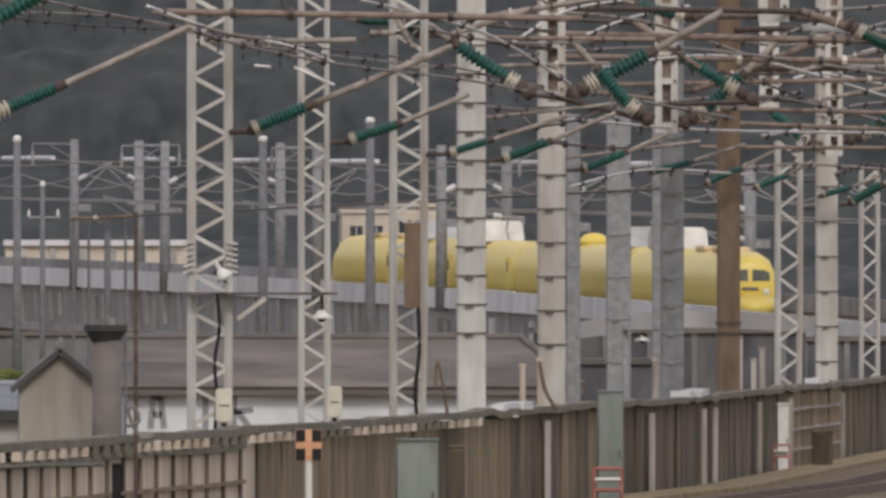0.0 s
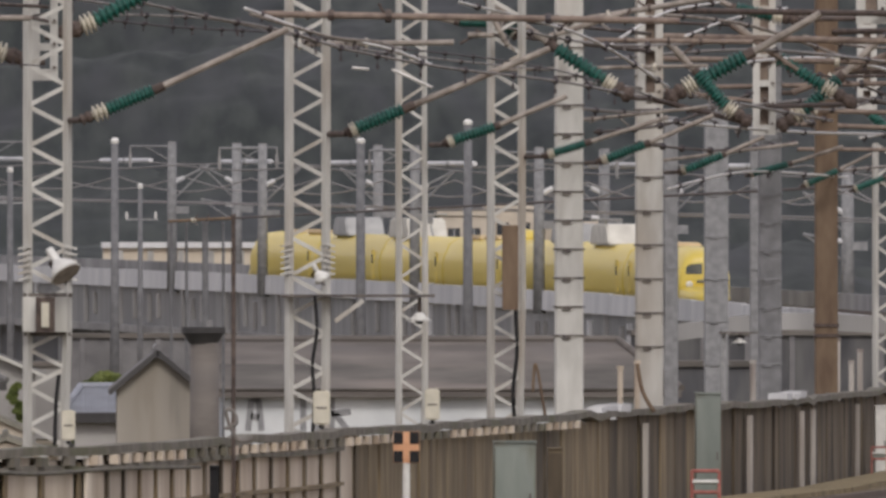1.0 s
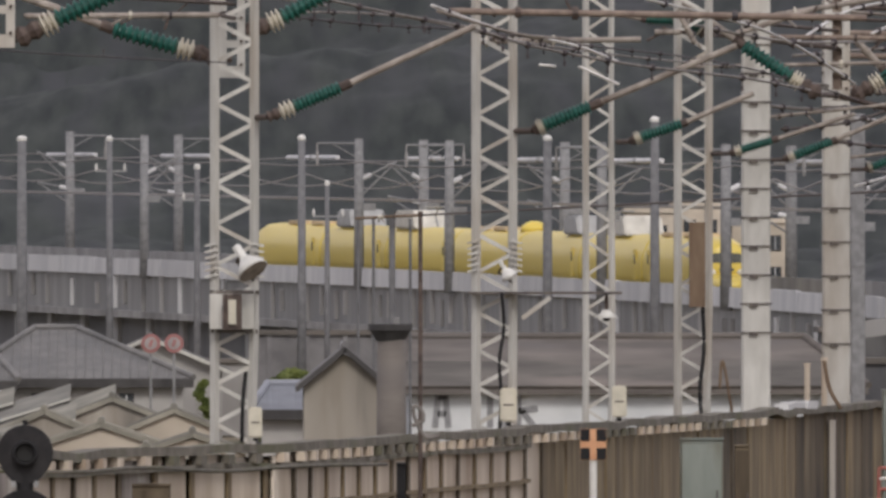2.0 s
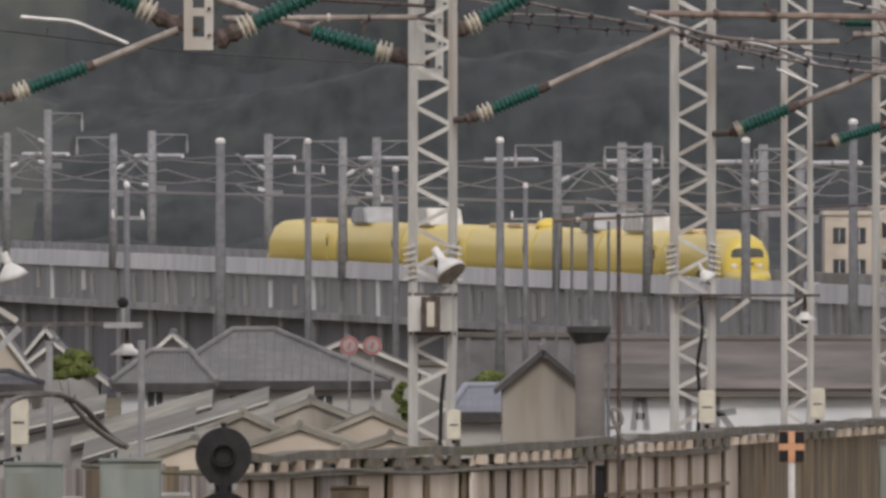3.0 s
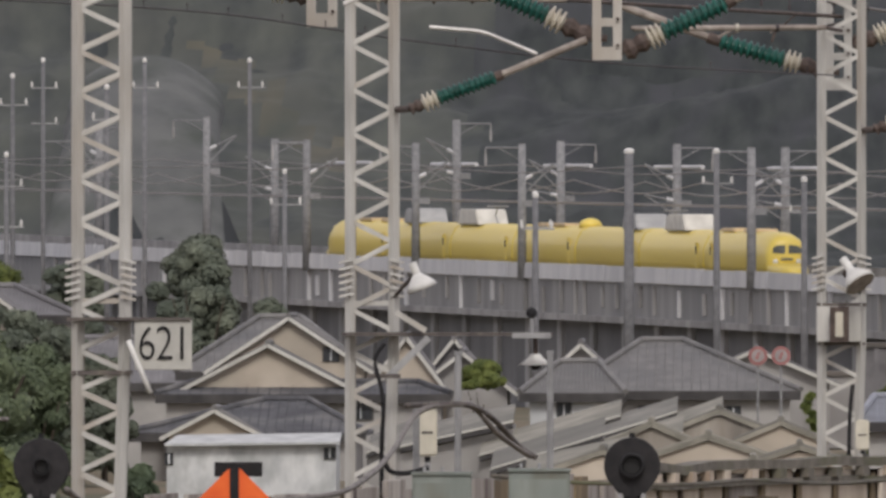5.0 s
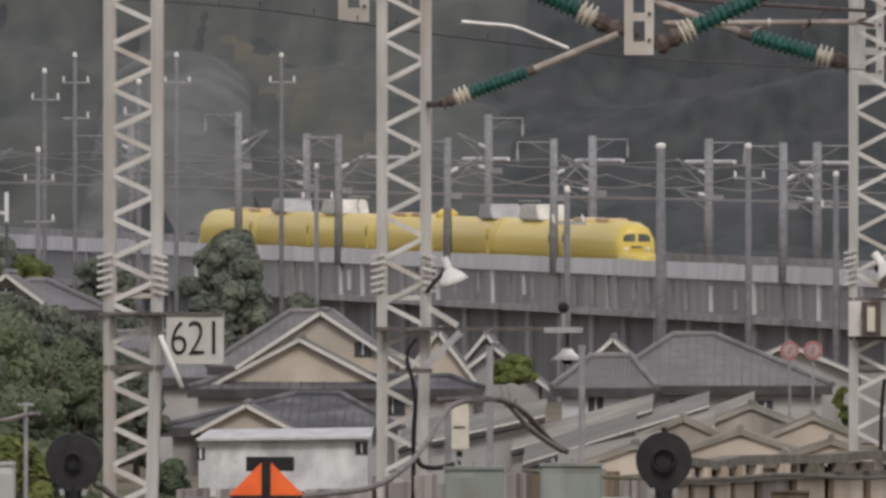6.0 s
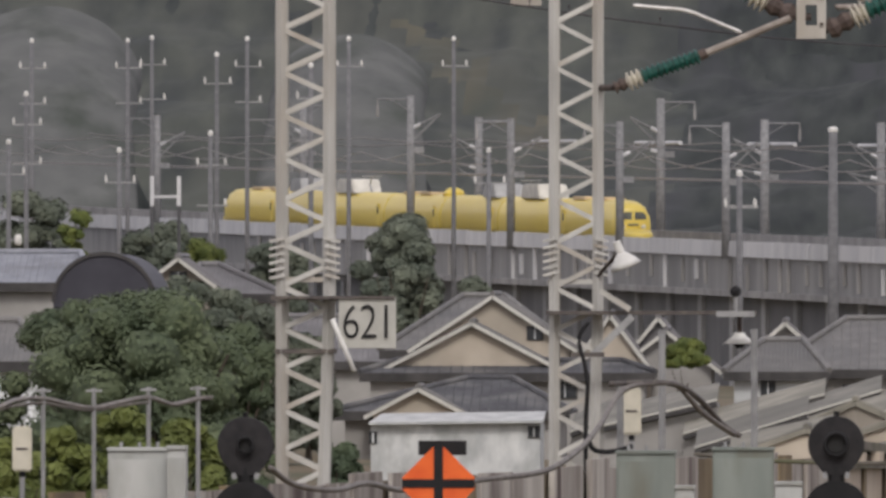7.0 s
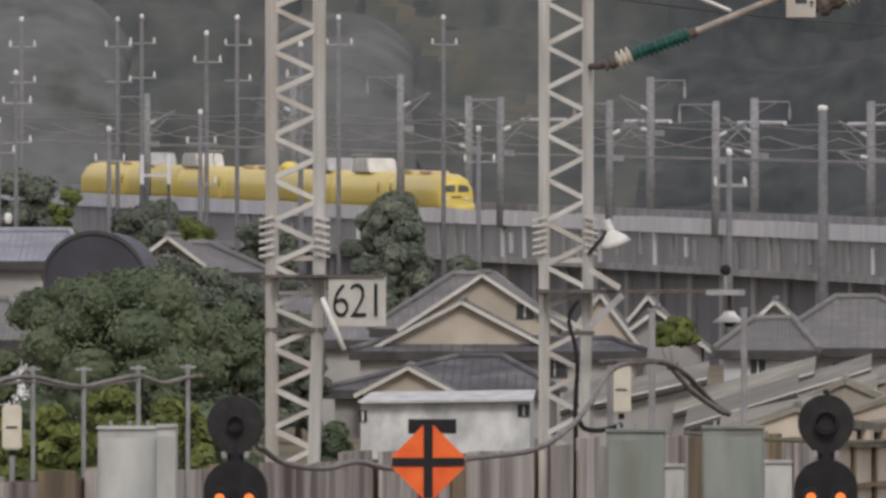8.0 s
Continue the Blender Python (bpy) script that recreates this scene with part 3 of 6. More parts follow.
        part("brace", one(beam, corner(1, a, z0), corner(1, b, z1), leg * 1.1, leg * 0.5), MAST, m)
        part("brace", one(beam, corner(-1, b, z0), corner(-1, a, z1), leg * 1.1, leg * 0.5), MAST, m)
    return m


def collar(m, x, y, z, w, mat=STRAP, t=0.05, over=1.15):
    b = bmesh.new()
    for j in (-1, 1):
        box(b, (x, y + j * w * 0.53, z), (w * over, 0.03, t))
        box(b, (x + j * w * 0.53, y, z), (0.03, w * over, t))
    part("collar", b, mat, m)


def spikes(m, x, y, z0, z1, w, n=6):
    for i in (-1, 1):
        for k in range(n):
            z = z0 + (z1 - z0) * k / (n - 1)
            part("guard_spike", one(box, (x + i * w * 0.5, y - w * 0.55, z), (w * 0.28, 0.06, 0.03), 0, 12 * i), MAST, m)


def column_mast(x, y, w, top, mat=MAST, pitch=0.5, z_first=5.0, base=None, label="pale box-section steel mast with dark straps"):
    base = YARD if base is None else base
    m = thing("box_mast", (x, y, base), label, "steel mast", "yard box masts")
    b = bmesh.new()
    box(b, (x, y, (base + top) / 2), (w, w, top - base))
    bmesh.ops.bevel(b, geom=b.edges[:], offset=0.03, segments=1, affect='EDGES')
    part("column", b, mat, m)
    z, k = z_first, 0
    while z < top:
        b = bmesh.new()
        box(b, (x, y, z), (w * 1.10, w * 1.10, 0.028))
        box(b, (x - w * 0.1, y - w * 0.56, z - 0.03), (w * 0.3, 0.04, 0.07))
        part("strap", b, STRAP if mat is not GREYCOL else GREYCOL, m)
        z += pitch
        k += 1
    return m


MA = (-7.948, 196, 8.02)
MB = (-5.162, 210, 8.021)
MC = (0.735, 237, 9.979)
MD = (4.885, 265, 9.943)
ME = (6.814, 277, 10.031)
MF = (8.839, 293, 10.149)
mast_a = lattice_mast(MA[0], MA[1], 0.64, 14.0, (-11.482, 196, 7.726)[2], 0.248, foot=0.78)
mast_b = lattice_mast(MB[0], MB[1], 0.63, 14.0, (-12.303, 210, 7.685)[2], 0.273)
mast_c = lattice_mast(MC[0], MC[1], 0.648, 14.5, (-6.573, 237, 7.53)[2], 0.284)
mast_d = lattice_mast(MD[0], MD[1], 0.671, 15.0, (1.608, 265, 8)[2], 0.309, foot=0.97)
mast_e = lattice_mast(ME[0], ME[1], 0.499, 15.0, (1.68, 277, 8)[2], 0.286, foot=0.97)
mast_f = lattice_mast(MF[0], MF[1], 0.625, 15.5, (1.778, 293, 7.805)[2], 0.313, foot=0.85)
mast_n = lattice_mast((20.632, 392, 14.795)[0], 392, 0.601, (2.378, 392, 11.528)[2], (2.378, 392, 8)[2], 0.392, foot=0.9)
mast_o = lattice_mast((25.83, 450, 15.8)[0], 450, 0.51, (2.73, 450, 11.3)[2], (2.73, 450, 7.4)[2], 0.39, foot=1.0)

collar(mast_a, MA[0], MA[1], (-11.482, 196, 7.837)[2], 0.679)
collar(mast_a, MA[0], MA[1], (-11.482, 196, 7.223)[2], 0.601)
part("crossplate", one(box, (-7.987, 196, 8.052), (0.588, 0.5, 0.059)), MAST, mast_a)
spikes(mast_a, MA[0], MA[1], (-11.482, 196, 8.085)[2], (-11.482, 196, 8.51)[2], 0.64)
spikes(mast_b, MB[0], MB[1], (-12.303, 210, 8.126)[2], (-12.303, 210, 8.546)[2], 0.63)
spikes(mast_c, MC[0], MC[1], (-6.573, 237, 8.241)[2], (-6.573, 237, 8.675)[2], 0.648)
spikes(mast_d, MD[0], MD[1], (1.608, 265, 8.353)[2], (1.608, 265, 8.795)[2], 0.671)
part("crossplate", one(box, (-5.232, 210, 8.028), (0.56, 0.5, 0.063)), MAST, mast_b)
collar(mast_c, MC[0], MC[1], (-6.573, 237, 8.012)[2], 0.6)
collar(mast_c, MC[0], MC[1], (-6.573, 237, 7.467)[2], 0.569)
part("sleeve", one(box, (0.536, 236.6, 7.744), (0.3, 0.3, 0.49)), MAST, mast_c)
part("sleeve", one(box, (0.899, 236.6, 7.744), (0.205, 0.3, 0.49)), MAST, mast_c)


def control_box(at, w, h, owner):
    c = part("relay_box", one(box, at, (w, 0.14, h)), BROWN, owner, "dark brown relay box")
    part("cover", one(box, (at[0], at[1] - 0.09, at[2]), (w * 0.4, 0.05, h * 0.7)), CABCREAM, c, "cream insert")


control_box((0.701, 236.2, 7.736), 0.269, 0.49, mast_c)

# number plate of the mast
def digit(text, at, size, width, mat, parent):
    cu = bpy.data.curves.new("digit", 'FONT')
    cu.body, cu.size, cu.align_x, cu.align_y = text, size, 'CENTER', 'CENTER'
    cu.extrude, cu.offset = 0.004, -0.007
    tmp = bpy.data.objects.new("digit", cu)
    scene.collection.objects.link(tmp)
    bpy.context.view_layer.update()
    me = bpy.data.meshes.new_from_object(tmp.evaluated_get(bpy.context.evaluated_depsgraph_get()))
    bpy.data.objects.remove(tmp)
    xs = [v.co.x for v in me.vertices]
    mid, f = (max(xs) + min(xs)) / 2, width / (max(xs) - min(xs))
    me.transform(Matrix.Translation(Vector(at) - parent.location) @ pose(0, 0, 0, 90, 0, 0) @ Matrix.Diagonal((f, 1, 1, 1)) @ Matrix.Translation((-mid, 0, 0)))
    me.materials.clear()
    me.materials.append(mat)
    ob = new("digit", me)
    ob.parent = parent
    return ob


plate = thing("number_plate", (-7.214, 195.4, 7.538), "white plate with black number 621 on the mast", "number plate")
b = bmesh.new()
box(b, (-7.214, 195.4, 7.544), (0.664, 0.03, 0.573))
bmesh.ops.bevel(b, geom=b.edges[:], offset=0.006, segments=1, affect='EDGES')
part("panel", b, PLATE, plate)
digit("6", (-7.401, 195.37, 7.544), 0.573, 0.176, BLACK, plate)
digit("2", (-7.199, 195.37, 7.544), 0.573, 0.182, BLACK, plate)
digit("1", (-6.998, 195.37, 7.544), 0.573, 0.039, BLACK, plate)
part("hanger", one(box, (-7.547, 195.6, 7.844), (1.303, 0.5, 0.033)), STRAP, plate)
b = bmesh.new()
tube(b, [(-7.61, 195.2, 7.597), (-7.531, 195.2, 7.401), (-7.453, 195.2, 7.226), (-7.356, 195.2, 6.991)], 0.033)
part("conduit", b, WHITE, mast_a, "short white bent conduit", True)

# pale and grey box masts further along
for x, y, w, mat, z1, p in (((10.329, 305, 13.287)[0], 305, 0.508, MAST, (1.85, 305, 7.288)[2], 0.518), ((12.584, 326, 13.651)[0], 326, 0.522, MAST, (1.978, 326, 7.022)[2], 0.652),
                        ((16.007, 350, 14.067)[0], 350, 0.467, GREYCOL, (2.123, 350, 6.6)[2], 0.583), ((23.837, 560, 17.707)[0], 560, 0.784, GREYCOL, (3.397, 560, 5.76)[2], 1.4),
                        ((22.221, 405, 15.02)[0], 405, 0.513, MAST, (2.457, 405, 6.38)[2], 0.837), ((23.94, 600, 18.4)[0], 600, 0.48, GREYCOL, 9.0, 3.0), ((27.9, 620, 18.747)[0], 620, 0.537, GREYCOL, 9.0, 3.0)):
    column_mast(x, y, w, 17.0 if y < 500 else (3.397, 560, 14.347)[2], mat, p, z1, None if y < 500 else 0.0)
rust = column_mast((17.762, 362, 14.275)[0], 362, 0.483, 17.0, RUST, 30, 40, label="rust-brown steel column standing behind the fence")
for yy in (572, 590):
    part("band", one(box, ((17.762, 362, 14.275)[0], 362, 7.37 if yy == 572 else 7.15), (0.531, 0.531, 0.07)), BROWN, rust)
part("tension_weight", one(box, (8.877, 292, 8.487), (0.273, 0.3, 1.46)), RUST, mast_f, "rust-brown tension weight")


# insulators and brackets
def insulator(owner, a, b, r, sheds=11):
    """Green ribbed insulator from a to b."""
    prof = [(0.0, r * 0.5)]
    for i in range(sheds):
        f = (i + 0.5) / sheds
        q = 0.36 / sheds
        prof += [(f - q, r * 0.62), (f - q * 0.2, r * 1.0), (f + q * 0.35, r * 0.95), (f + q, r * 0.62)]
    prof.append((1.0, r * 0.5))
    part("insulator", one(lathe, a, b, prof, 14), GREEN, owner, "dark green ribbed insulator")


def fins(owner, a, b, r):
    prof = [(0.0, r * 0.6)]
    for i in range(3):
        f = (i + 0.5) / 3
        prof += [(f - 0.12, r * 0.6), (f - 0.03, r * 1.15), (f + 0.05, r * 1.15), (f + 0.12, r * 0.6)]
    prof.append((1.0, r * 0.6))
    part("end_cap", one(lathe, a, b, prof, 12), CAP, owner, "cream finned end cap")


def cantilever(foot, g0, g1, tip, r, hold, mat=PIPE):
    """Bracket: clamp at foot, cap, insulator g0 to g1, pipe on to tip."""
    t = thing("cantilever_bracket", foot, "overhead line bracket with green insulator and weathered pipe", "line bracket", "overhead line brackets")
    foot, g0, g1, tip = Vector(foot), Vector(g0), Vector(g1), Vector(tip)
    k = foot.lerp(g0, 0.45)
    part("mast_fixing", one(bar, foot, (min(hold[0] + 0.3, foot.x - 0.02), hold[1] - 0.25, foot.z), r * 0.4, 8), BROWN, t)
    part("clamp", one(lathe, foot, k, [(0, r * 0.9), (0.3, r * 0.5), (0.6, r * 0.85), (1, r * 0.6)], 10), BROWN, t)
    fins(t, k, g0, r)
    insulator(t, g0, g1, r)
    part("socket", one(bar, g1, g1.lerp(tip, 0.08), r * 0.62, 10), BROWN, t)
    part("pipe", one(bar, g1.lerp(tip, 0.05), tip, r * 0.42, 10), mat, t)
    return t


cb = cantilever((-4.664, 209, 10.424), (-4.33, 209, 10.557), (-3.619, 209, 10.815), (-2.491, 209, 11.281), 0.104, MB)
cantilever((1.204, 236, 10.45), (1.558, 236, 10.592), (2.203, 236, 10.86), (4.075, 236, 11.717), 0.11, MC)
cantilever((5.474, 264, 10.526), (5.632, 264, 10.605), (6.354, 264, 10.904), (8.642, 264, 11.854), 0.123, MD)
cantilever((7.305, 276, 10.466), (7.47, 276, 10.539), (8.133, 276, 10.751), (9.31, 276, 11.257), 0.106, ME)
cantilever((9.441, 292, 10.404), (9.636, 292, 10.463), (10.162, 292, 10.628), (11.602, 292, 11.085), 0.092, MF)
cantilever((10.802, 304, 10.391), (10.985, 304, 10.462), (11.653, 304, 10.716), (12.89, 304, 11.243), 0.101, (10.329, 305, 13.287))
cantilever((13.108, 325, 10.373), (13.238, 325, 10.416), (13.953, 325, 10.697), (14.755, 325, 11.055), 0.098, (12.584, 326, 13.651))
cantilever((15.519, 349, 10.49), (15.612, 349, 10.524), (16.333, 349, 10.711), (17.473, 349, 11.083), 0.093, (16.007, 350, 14.067))
cantilever((17.208, 361, 10.334), (17.328, 361, 10.395), (17.954, 361, 10.671), (18.676, 361, 11.032), 0.084, (17.762, 362, 14.275))
cantilever((19.785, 391, 10.424), (19.902, 391, 10.489), (20.514, 391, 10.724), (21.14, 391, 11.063), 0.091, (20.632, 392, 14.795))
cantilever((22.045, 404, 10.33), (22.139, 404, 10.37), (22.718, 404, 10.532), (23.459, 404, 10.828), 0.094, (22.221, 405, 15.02))
cantilever((24.068, 428, 10.283), (24.168, 428, 10.354), (24.853, 428, 10.739), (25.994, 428, 11.281), 0.157, (25.83, 450, 15.8))


# drop posts under the gantry with their strain insulators
POSTS = []


def drop_post(at, w, h, top, slots=2):
    """Pale slotted channel hanging from the gantry; at is the foot's middle."""
    x, y, z = at
    POSTS.append((x, y, z))
    t = thing("drop_post", (x, y, top), "pale slotted steel drop post hanging from the gantry", "drop post", "gantry drop posts")
    f = bmesh.new()
    e = w * 0.30
    for i in (-1, 1):
        box(f, (x + i * (w - e) / 2, y, (z + top) / 2), (e, 0.22, top - z))
    n = 0
    zz = z
    gap = [0.07, 0.11, 0.09, 0.11]
    while zz < top:
        hh = w * (0.45 if n == 0 else 0.28)
        box(f, (x, y, zz + hh / 2), (w * 0.42, 0.2, hh))
        zz += w * (1.15 if n % 2 == 0 else 1.0)
        n += 1
    part("channel", f, MAST, t)
    # Added dark plate gives the slots the shade of the channel's inside.
    if y > 300:
        part("web", one(box, (x, y + 0.09, (z + top) / 2), (w * 0.5, 0.02, top - z - 0.05)), PIPEB, t)
    b = bmesh.new()
    for k in range(3):
        bar(b, (x + w * 0.36, y - 0.1, z + w * (0.5 + k * 0.9)), (x + w * 0.36, y - 0.16, z + w * (0.5 + k * 0.9)), w * 0.06, 8)
    part("bolt", b, BROWN, t)
    return t


def strain(clamp, cap, g1, tip, r, mat=PIPE):
    """Brown clamp at a drop post, cap, green insulator and pipe going up."""
    clamp, cap, g1, tip = (Vector(v) for v in (clamp, cap, g1, tip))
    t = thing("strain_insulator", clamp, "green strain insulator with brown clamp and pipe arm", "insulator", "gantry insulators")
    post = min(POSTS, key=lambda q: (Vector(q[:2]) - clamp.xy).length)
    part("tie", one(bar, clamp, (post[0], post[1], max(clamp.z, post[2] + 0.1)), r * 0.35, 8), BROWN, t)
    k = clamp.lerp(cap, 0.62)
    part("clamp", one(lathe, clamp, k, [(0, r * 0.8), (0.25, r * 1.1), (0.5, r * 0.7), (0.75, r * 1.0), (1, r * 0.7)], 10), BROWN, t)
    fins(t, k, cap, r)
    insulator(t, cap, g1, r, 10)
    part("socket", one(bar, g1, g1.lerp(tip, 0.12), r * 0.6, 10), BROWN, t)
    part("pipe", one(bar, g1, tip, r * 0.42, 10), mat, t)


drop_post((-6.116, 222, 11.648), 0.4, 1, 13.5)
drop_post((-2.379, 222, 11.212), 0.385, 1, 13.8)
drop_post((0.708, 240, 11.048), 0.368, 1, 14.2)
drop_post((12.296, 318, 11.604), 0.466, 1, 15.8)
drop_post((15.663, 345, 11.277), 0.46, 1, 16.5)
drop_post((19.043, 370, 12.008), 0.419, 1, 17.0)
drop_post((17.072, 330, 13.302), 0.594, 1, 17.0)
drop_post((22.12, 400, 11.253), 0.4, 1, 17.0)
R = 0.141
strain((-6.301, 222, 12.063), (-6.76, 222, 12.137), (-7.278, 222, 12.307), (-7.87, 222, 12.492), R)
strain((-2.601, 222, 11.5), (-3.163, 222, 11.796), (-3.911, 222, 12.122), (-4.91, 222, 12.566), R)
strain((-2.157, 222, 11.323), (-1.654, 222, 11.574), (-0.825, 222, 11.959), (0.122, 222, 12.388), R)
strain((0.532, 240, 11.312), (-0.06, 240, 11.48), (-0.972, 240, 11.736), (-2.428, 240, 12.264), 0.136)
strain((0.916, 240, 11.672), (1.412, 240, 11.896), (2.212, 240, 12.336), (3.092, 240, 12.776), 0.136)
strain((11.27, 300, 11.52), (10.79, 300, 11.82), (9.94, 300, 12.38), (8.52, 300, 13.4), 0.15)
strain((12.614, 318, 11.689), (13.144, 318, 12.007), (14.077, 318, 12.494), (15.497, 318, 13.3), 0.17)
strain((14.083, 316, 11.213), (13.63, 316, 11.539), (13.103, 316, 12.161), (12.556, 316, 12.74), 0.147)
strain((17.249, 340, 11.853), (16.626, 340, 12.216), (15.719, 340, 12.783), (14.869, 340, 13.44), 0.147)
strain((15.95, 345, 11.427), (16.468, 345, 11.772), (17.181, 345, 12.428), (18.078, 345, 13.29), 0.161)
strain((21.827, 400, 11.44), (21.333, 400, 11.707), (20.667, 400, 12.293), (19.76, 400, 12.933), 0.147)
strain((22.427, 400, 11.6), (22.96, 400, 11.84), (23.627, 400, 12.4), (24.427, 400, 13.067), 0.16)
strain((15.642, 330, 13.39), (15.147, 330, 13.445), (14.432, 330, 13.61), (13.662, 330, 13.94), 0.132)
strain((18.502, 330, 13.28), (18.832, 330, 13.06), (19.382, 330, 12.785), (20.152, 330, 12.4), 0.154)
strain((8.82, 300, 12.92), (8.72, 300, 12.82), (8.22, 300, 12.84), (7.42, 300, 13), 0.1)
strain((9.27, 300, 12.6), (9.17, 300, 12.68), (9.04, 300, 12.8), (8.72, 300, 13.2), 0.14)


# gantry girders over the tracks that carry the drop posts
def gantry(mast, post, z):
    a, c = Vector((mast[0], mast[1], z)), Vector((post[0], post[1], z))
    t = thing("gantry_girder", a, "pale steel gantry girder reaching from mast to drop post", "gantry", "gantry girders")
    part("chord", one(bar, a, c, 0.1, 8), MAST, t)


gantry(MB, (-6.116, 222, 11.648), 13.45)
gantry(MB, (-2.379, 222, 11.212), 13.75)
gantry(MC, (0.708, 240, 11.048), 14.15)
gantry((12.584, 326, 13.651), (12.296, 318, 11.604), 15.75)
gantry((16.007, 350, 14.067), (15.663, 345, 11.277), 16.45)
gantry((17.762, 362, 14.275), (19.043, 370, 12.008), 16.95)
gantry((17.762, 362, 14.275), (17.072, 330, 13.302), 16.9)
gantry((22.221, 405, 15.02), (22.12, 400, 11.253), 16.95)


# pipes of the gantries
STANDS = [Vector((p[0], p[1])) for p in (MA, MB, MC, MD, ME, MF, (10.329, 305, 13.287), (12.584, 326, 13.651), (16.007, 350, 14.067), (17.762, 362, 14.275), (20.632, 392, 14.795), (22.221, 405, 15.02))]
FITTINGS = random.Random(31)


def rod(a, b, r, mat=PIPE, label="weathered horizontal gantry pipe over the tracks"):
    a, b = Vector(a), Vector(b)
    r *= 0.85
    t = thing("gantry_pipe", a, label, "pipe", "gantry pipes")
    part("pipe", one(bar, a, b, r, 10), mat, t)
    part("end_cap", one(bar, a.lerp(b, -0.004), a, r * 1.25, 10), BROWN, t)
    stand = min(STANDS, key=lambda m: min((m - a.lerp(b, k / 10).xy).length for k in range(11)))
    near = min((a.lerp(b, k / 10) for k in range(11)), key=lambda p: (p.xy - stand).length)
    part("bracket", one(bar, near, (stand.x, stand.y, near.z), r * 0.7, 8), BROWN, t)
    for k in range(FITTINGS.randint(2, 4)):
        f = FITTINGS.uniform(0.05, 0.95)
        p = a.lerp(b, f)
        drop = FITTINGS.uniform(0.05, 0.22) * FITTINGS.choice((1, -1))
        part("clamp", one(bar, p, a.lerp(b, f + 0.015), r * FITTINGS.uniform(1.4, 2.0), 8), FITTINGS.choice((BROWN, BEAD, CAP)), t)
        part("stay", one(bar, p, p + Vector((FITTINGS.uniform(-0.3, 0.3), 0, drop)), r * 0.45, 6), FITTINGS.choice((PIPE, WIRE, BROWN)), t)


for a, b, r, mat in (
        ((-5.327, 224, 12.069), (-2.938, 224, 12.039), 0.045, PIPE), ((-2.133, 234, 11.822), (0.503, 234, 11.838), 0.047, PIPE),
        ((-5.713, 222, 12.014), (-3.937, 222, 12.029), 0.044, PIPE), ((-2.224, 240, 11.928), (0.416, 240, 11.944), 0.032, PIPE),
        ((4.166, 262, 12.358), (10.585, 262, 12.253), 0.061, PIPEB), ((4.574, 268, 11.975), (7.254, 268, 12.011), 0.054, PIPE),
        ((9.02, 300, 12.9), (11.42, 300, 12.88), 0.06, PIPEB), ((10.354, 310, 12.691), (13.867, 310, 12.65), 0.052, PIPEB),
        ((8.147, 292, 12.497), (8.585, 292, 12.497), 0.058, PIPE), ((9.114, 310, 12.133), (13.041, 310, 12.216), 0.041, PIPE),
        ((12.782, 330, 13.06), (19.162, 330, 12.928), 0.077, PIPEB), ((13.396, 340, 12.76), (19.833, 340, 12.669), 0.068, PIPEB),
        ((14.84, 350, 12.317), (20.417, 350, 12.433), 0.058, PIPEB), ((16.584, 360, 11.96), (21.384, 360, 11.84), 0.06, PIPEB),
        ((12.41, 326, 12.021), (14.583, 326, 11.749), 0.043, PIPEB), ((17.291, 370, 11.762), (21.978, 370, 11.577), 0.062, PIPEB),
        ((13.311, 335, 12.969), (14.092, 335, 12.132), 0.056, PIPEB), ((10.767, 310, 13.063), (13.247, 310, 13.477), 0.062, PIPE),
        ((9.82, 300, 12.6), (11.12, 300, 13), 0.06, PIPE), ((14.322, 330, 13.28), (15.642, 330, 12.4), 0.055, PIPEB),
        ((17.622, 330, 13.5), (19.25, 330, 12.95), 0.099, PIPEB), ((16.473, 350, 12.2), (19.39, 350, 13.367), 0.082, PIPEB),
        ((18.984, 360, 12.68), (21, 360, 13.22), 0.06, PIPE), ((19.881, 370, 12.193), (21.978, 370, 12.563), 0.062, PIPE),
        ((18.012, 380, 11.293), (22.572, 380, 11.268), 0.051, PIPEB), ((13.002, 330, 10.64), (15.642, 330, 10.97), 0.038, PIPE),
        ((10.561, 310, 11.203), (13.041, 310, 11.462), 0.036, PIPE), ((8.536, 292, 12.867), (8.828, 292, 12.331), 0.058, PIPE),
        ((20.184, 360, 12.824), (21.864, 360, 12.896), 0.156, GALV), ((19.224, 360, 13.64), (21, 360, 13.544), 0.108, GALV)):
    rod(a, b, r, mat)


# wires with clamps and droppers
def wire(pts, r, mat=WIRE, beads=0, droppers=0.0, label="sagging overhead wire with dark clamps", bead=2.0):
    line = smooth_line(pts, 10)
    t = thing("overhead_wire", pts[0], label, "overhead wire", "overhead wires")
    part("wire", one(tube, line, r, 6), mat, t, smooth=True)
    for i in range(beads):
        p = line[round((i + 0.5) / beads * (len(line) - 1))]
        b = bmesh.new()
        bmesh.ops.create_uvsphere(b, u_segments=8, v_segments=6, radius=r * bead, matrix=Matrix.Translation(p))
        if droppers:
            bar(b, p, p - Vector((0, 0, droppers)), r * 0.5, 5)
            bar(b, p - Vector((0, 0, droppers * 0.65)), p - Vector((0, 0, droppers)), r * 1.1, 6)
        part("clamp", b, BEAD, t)


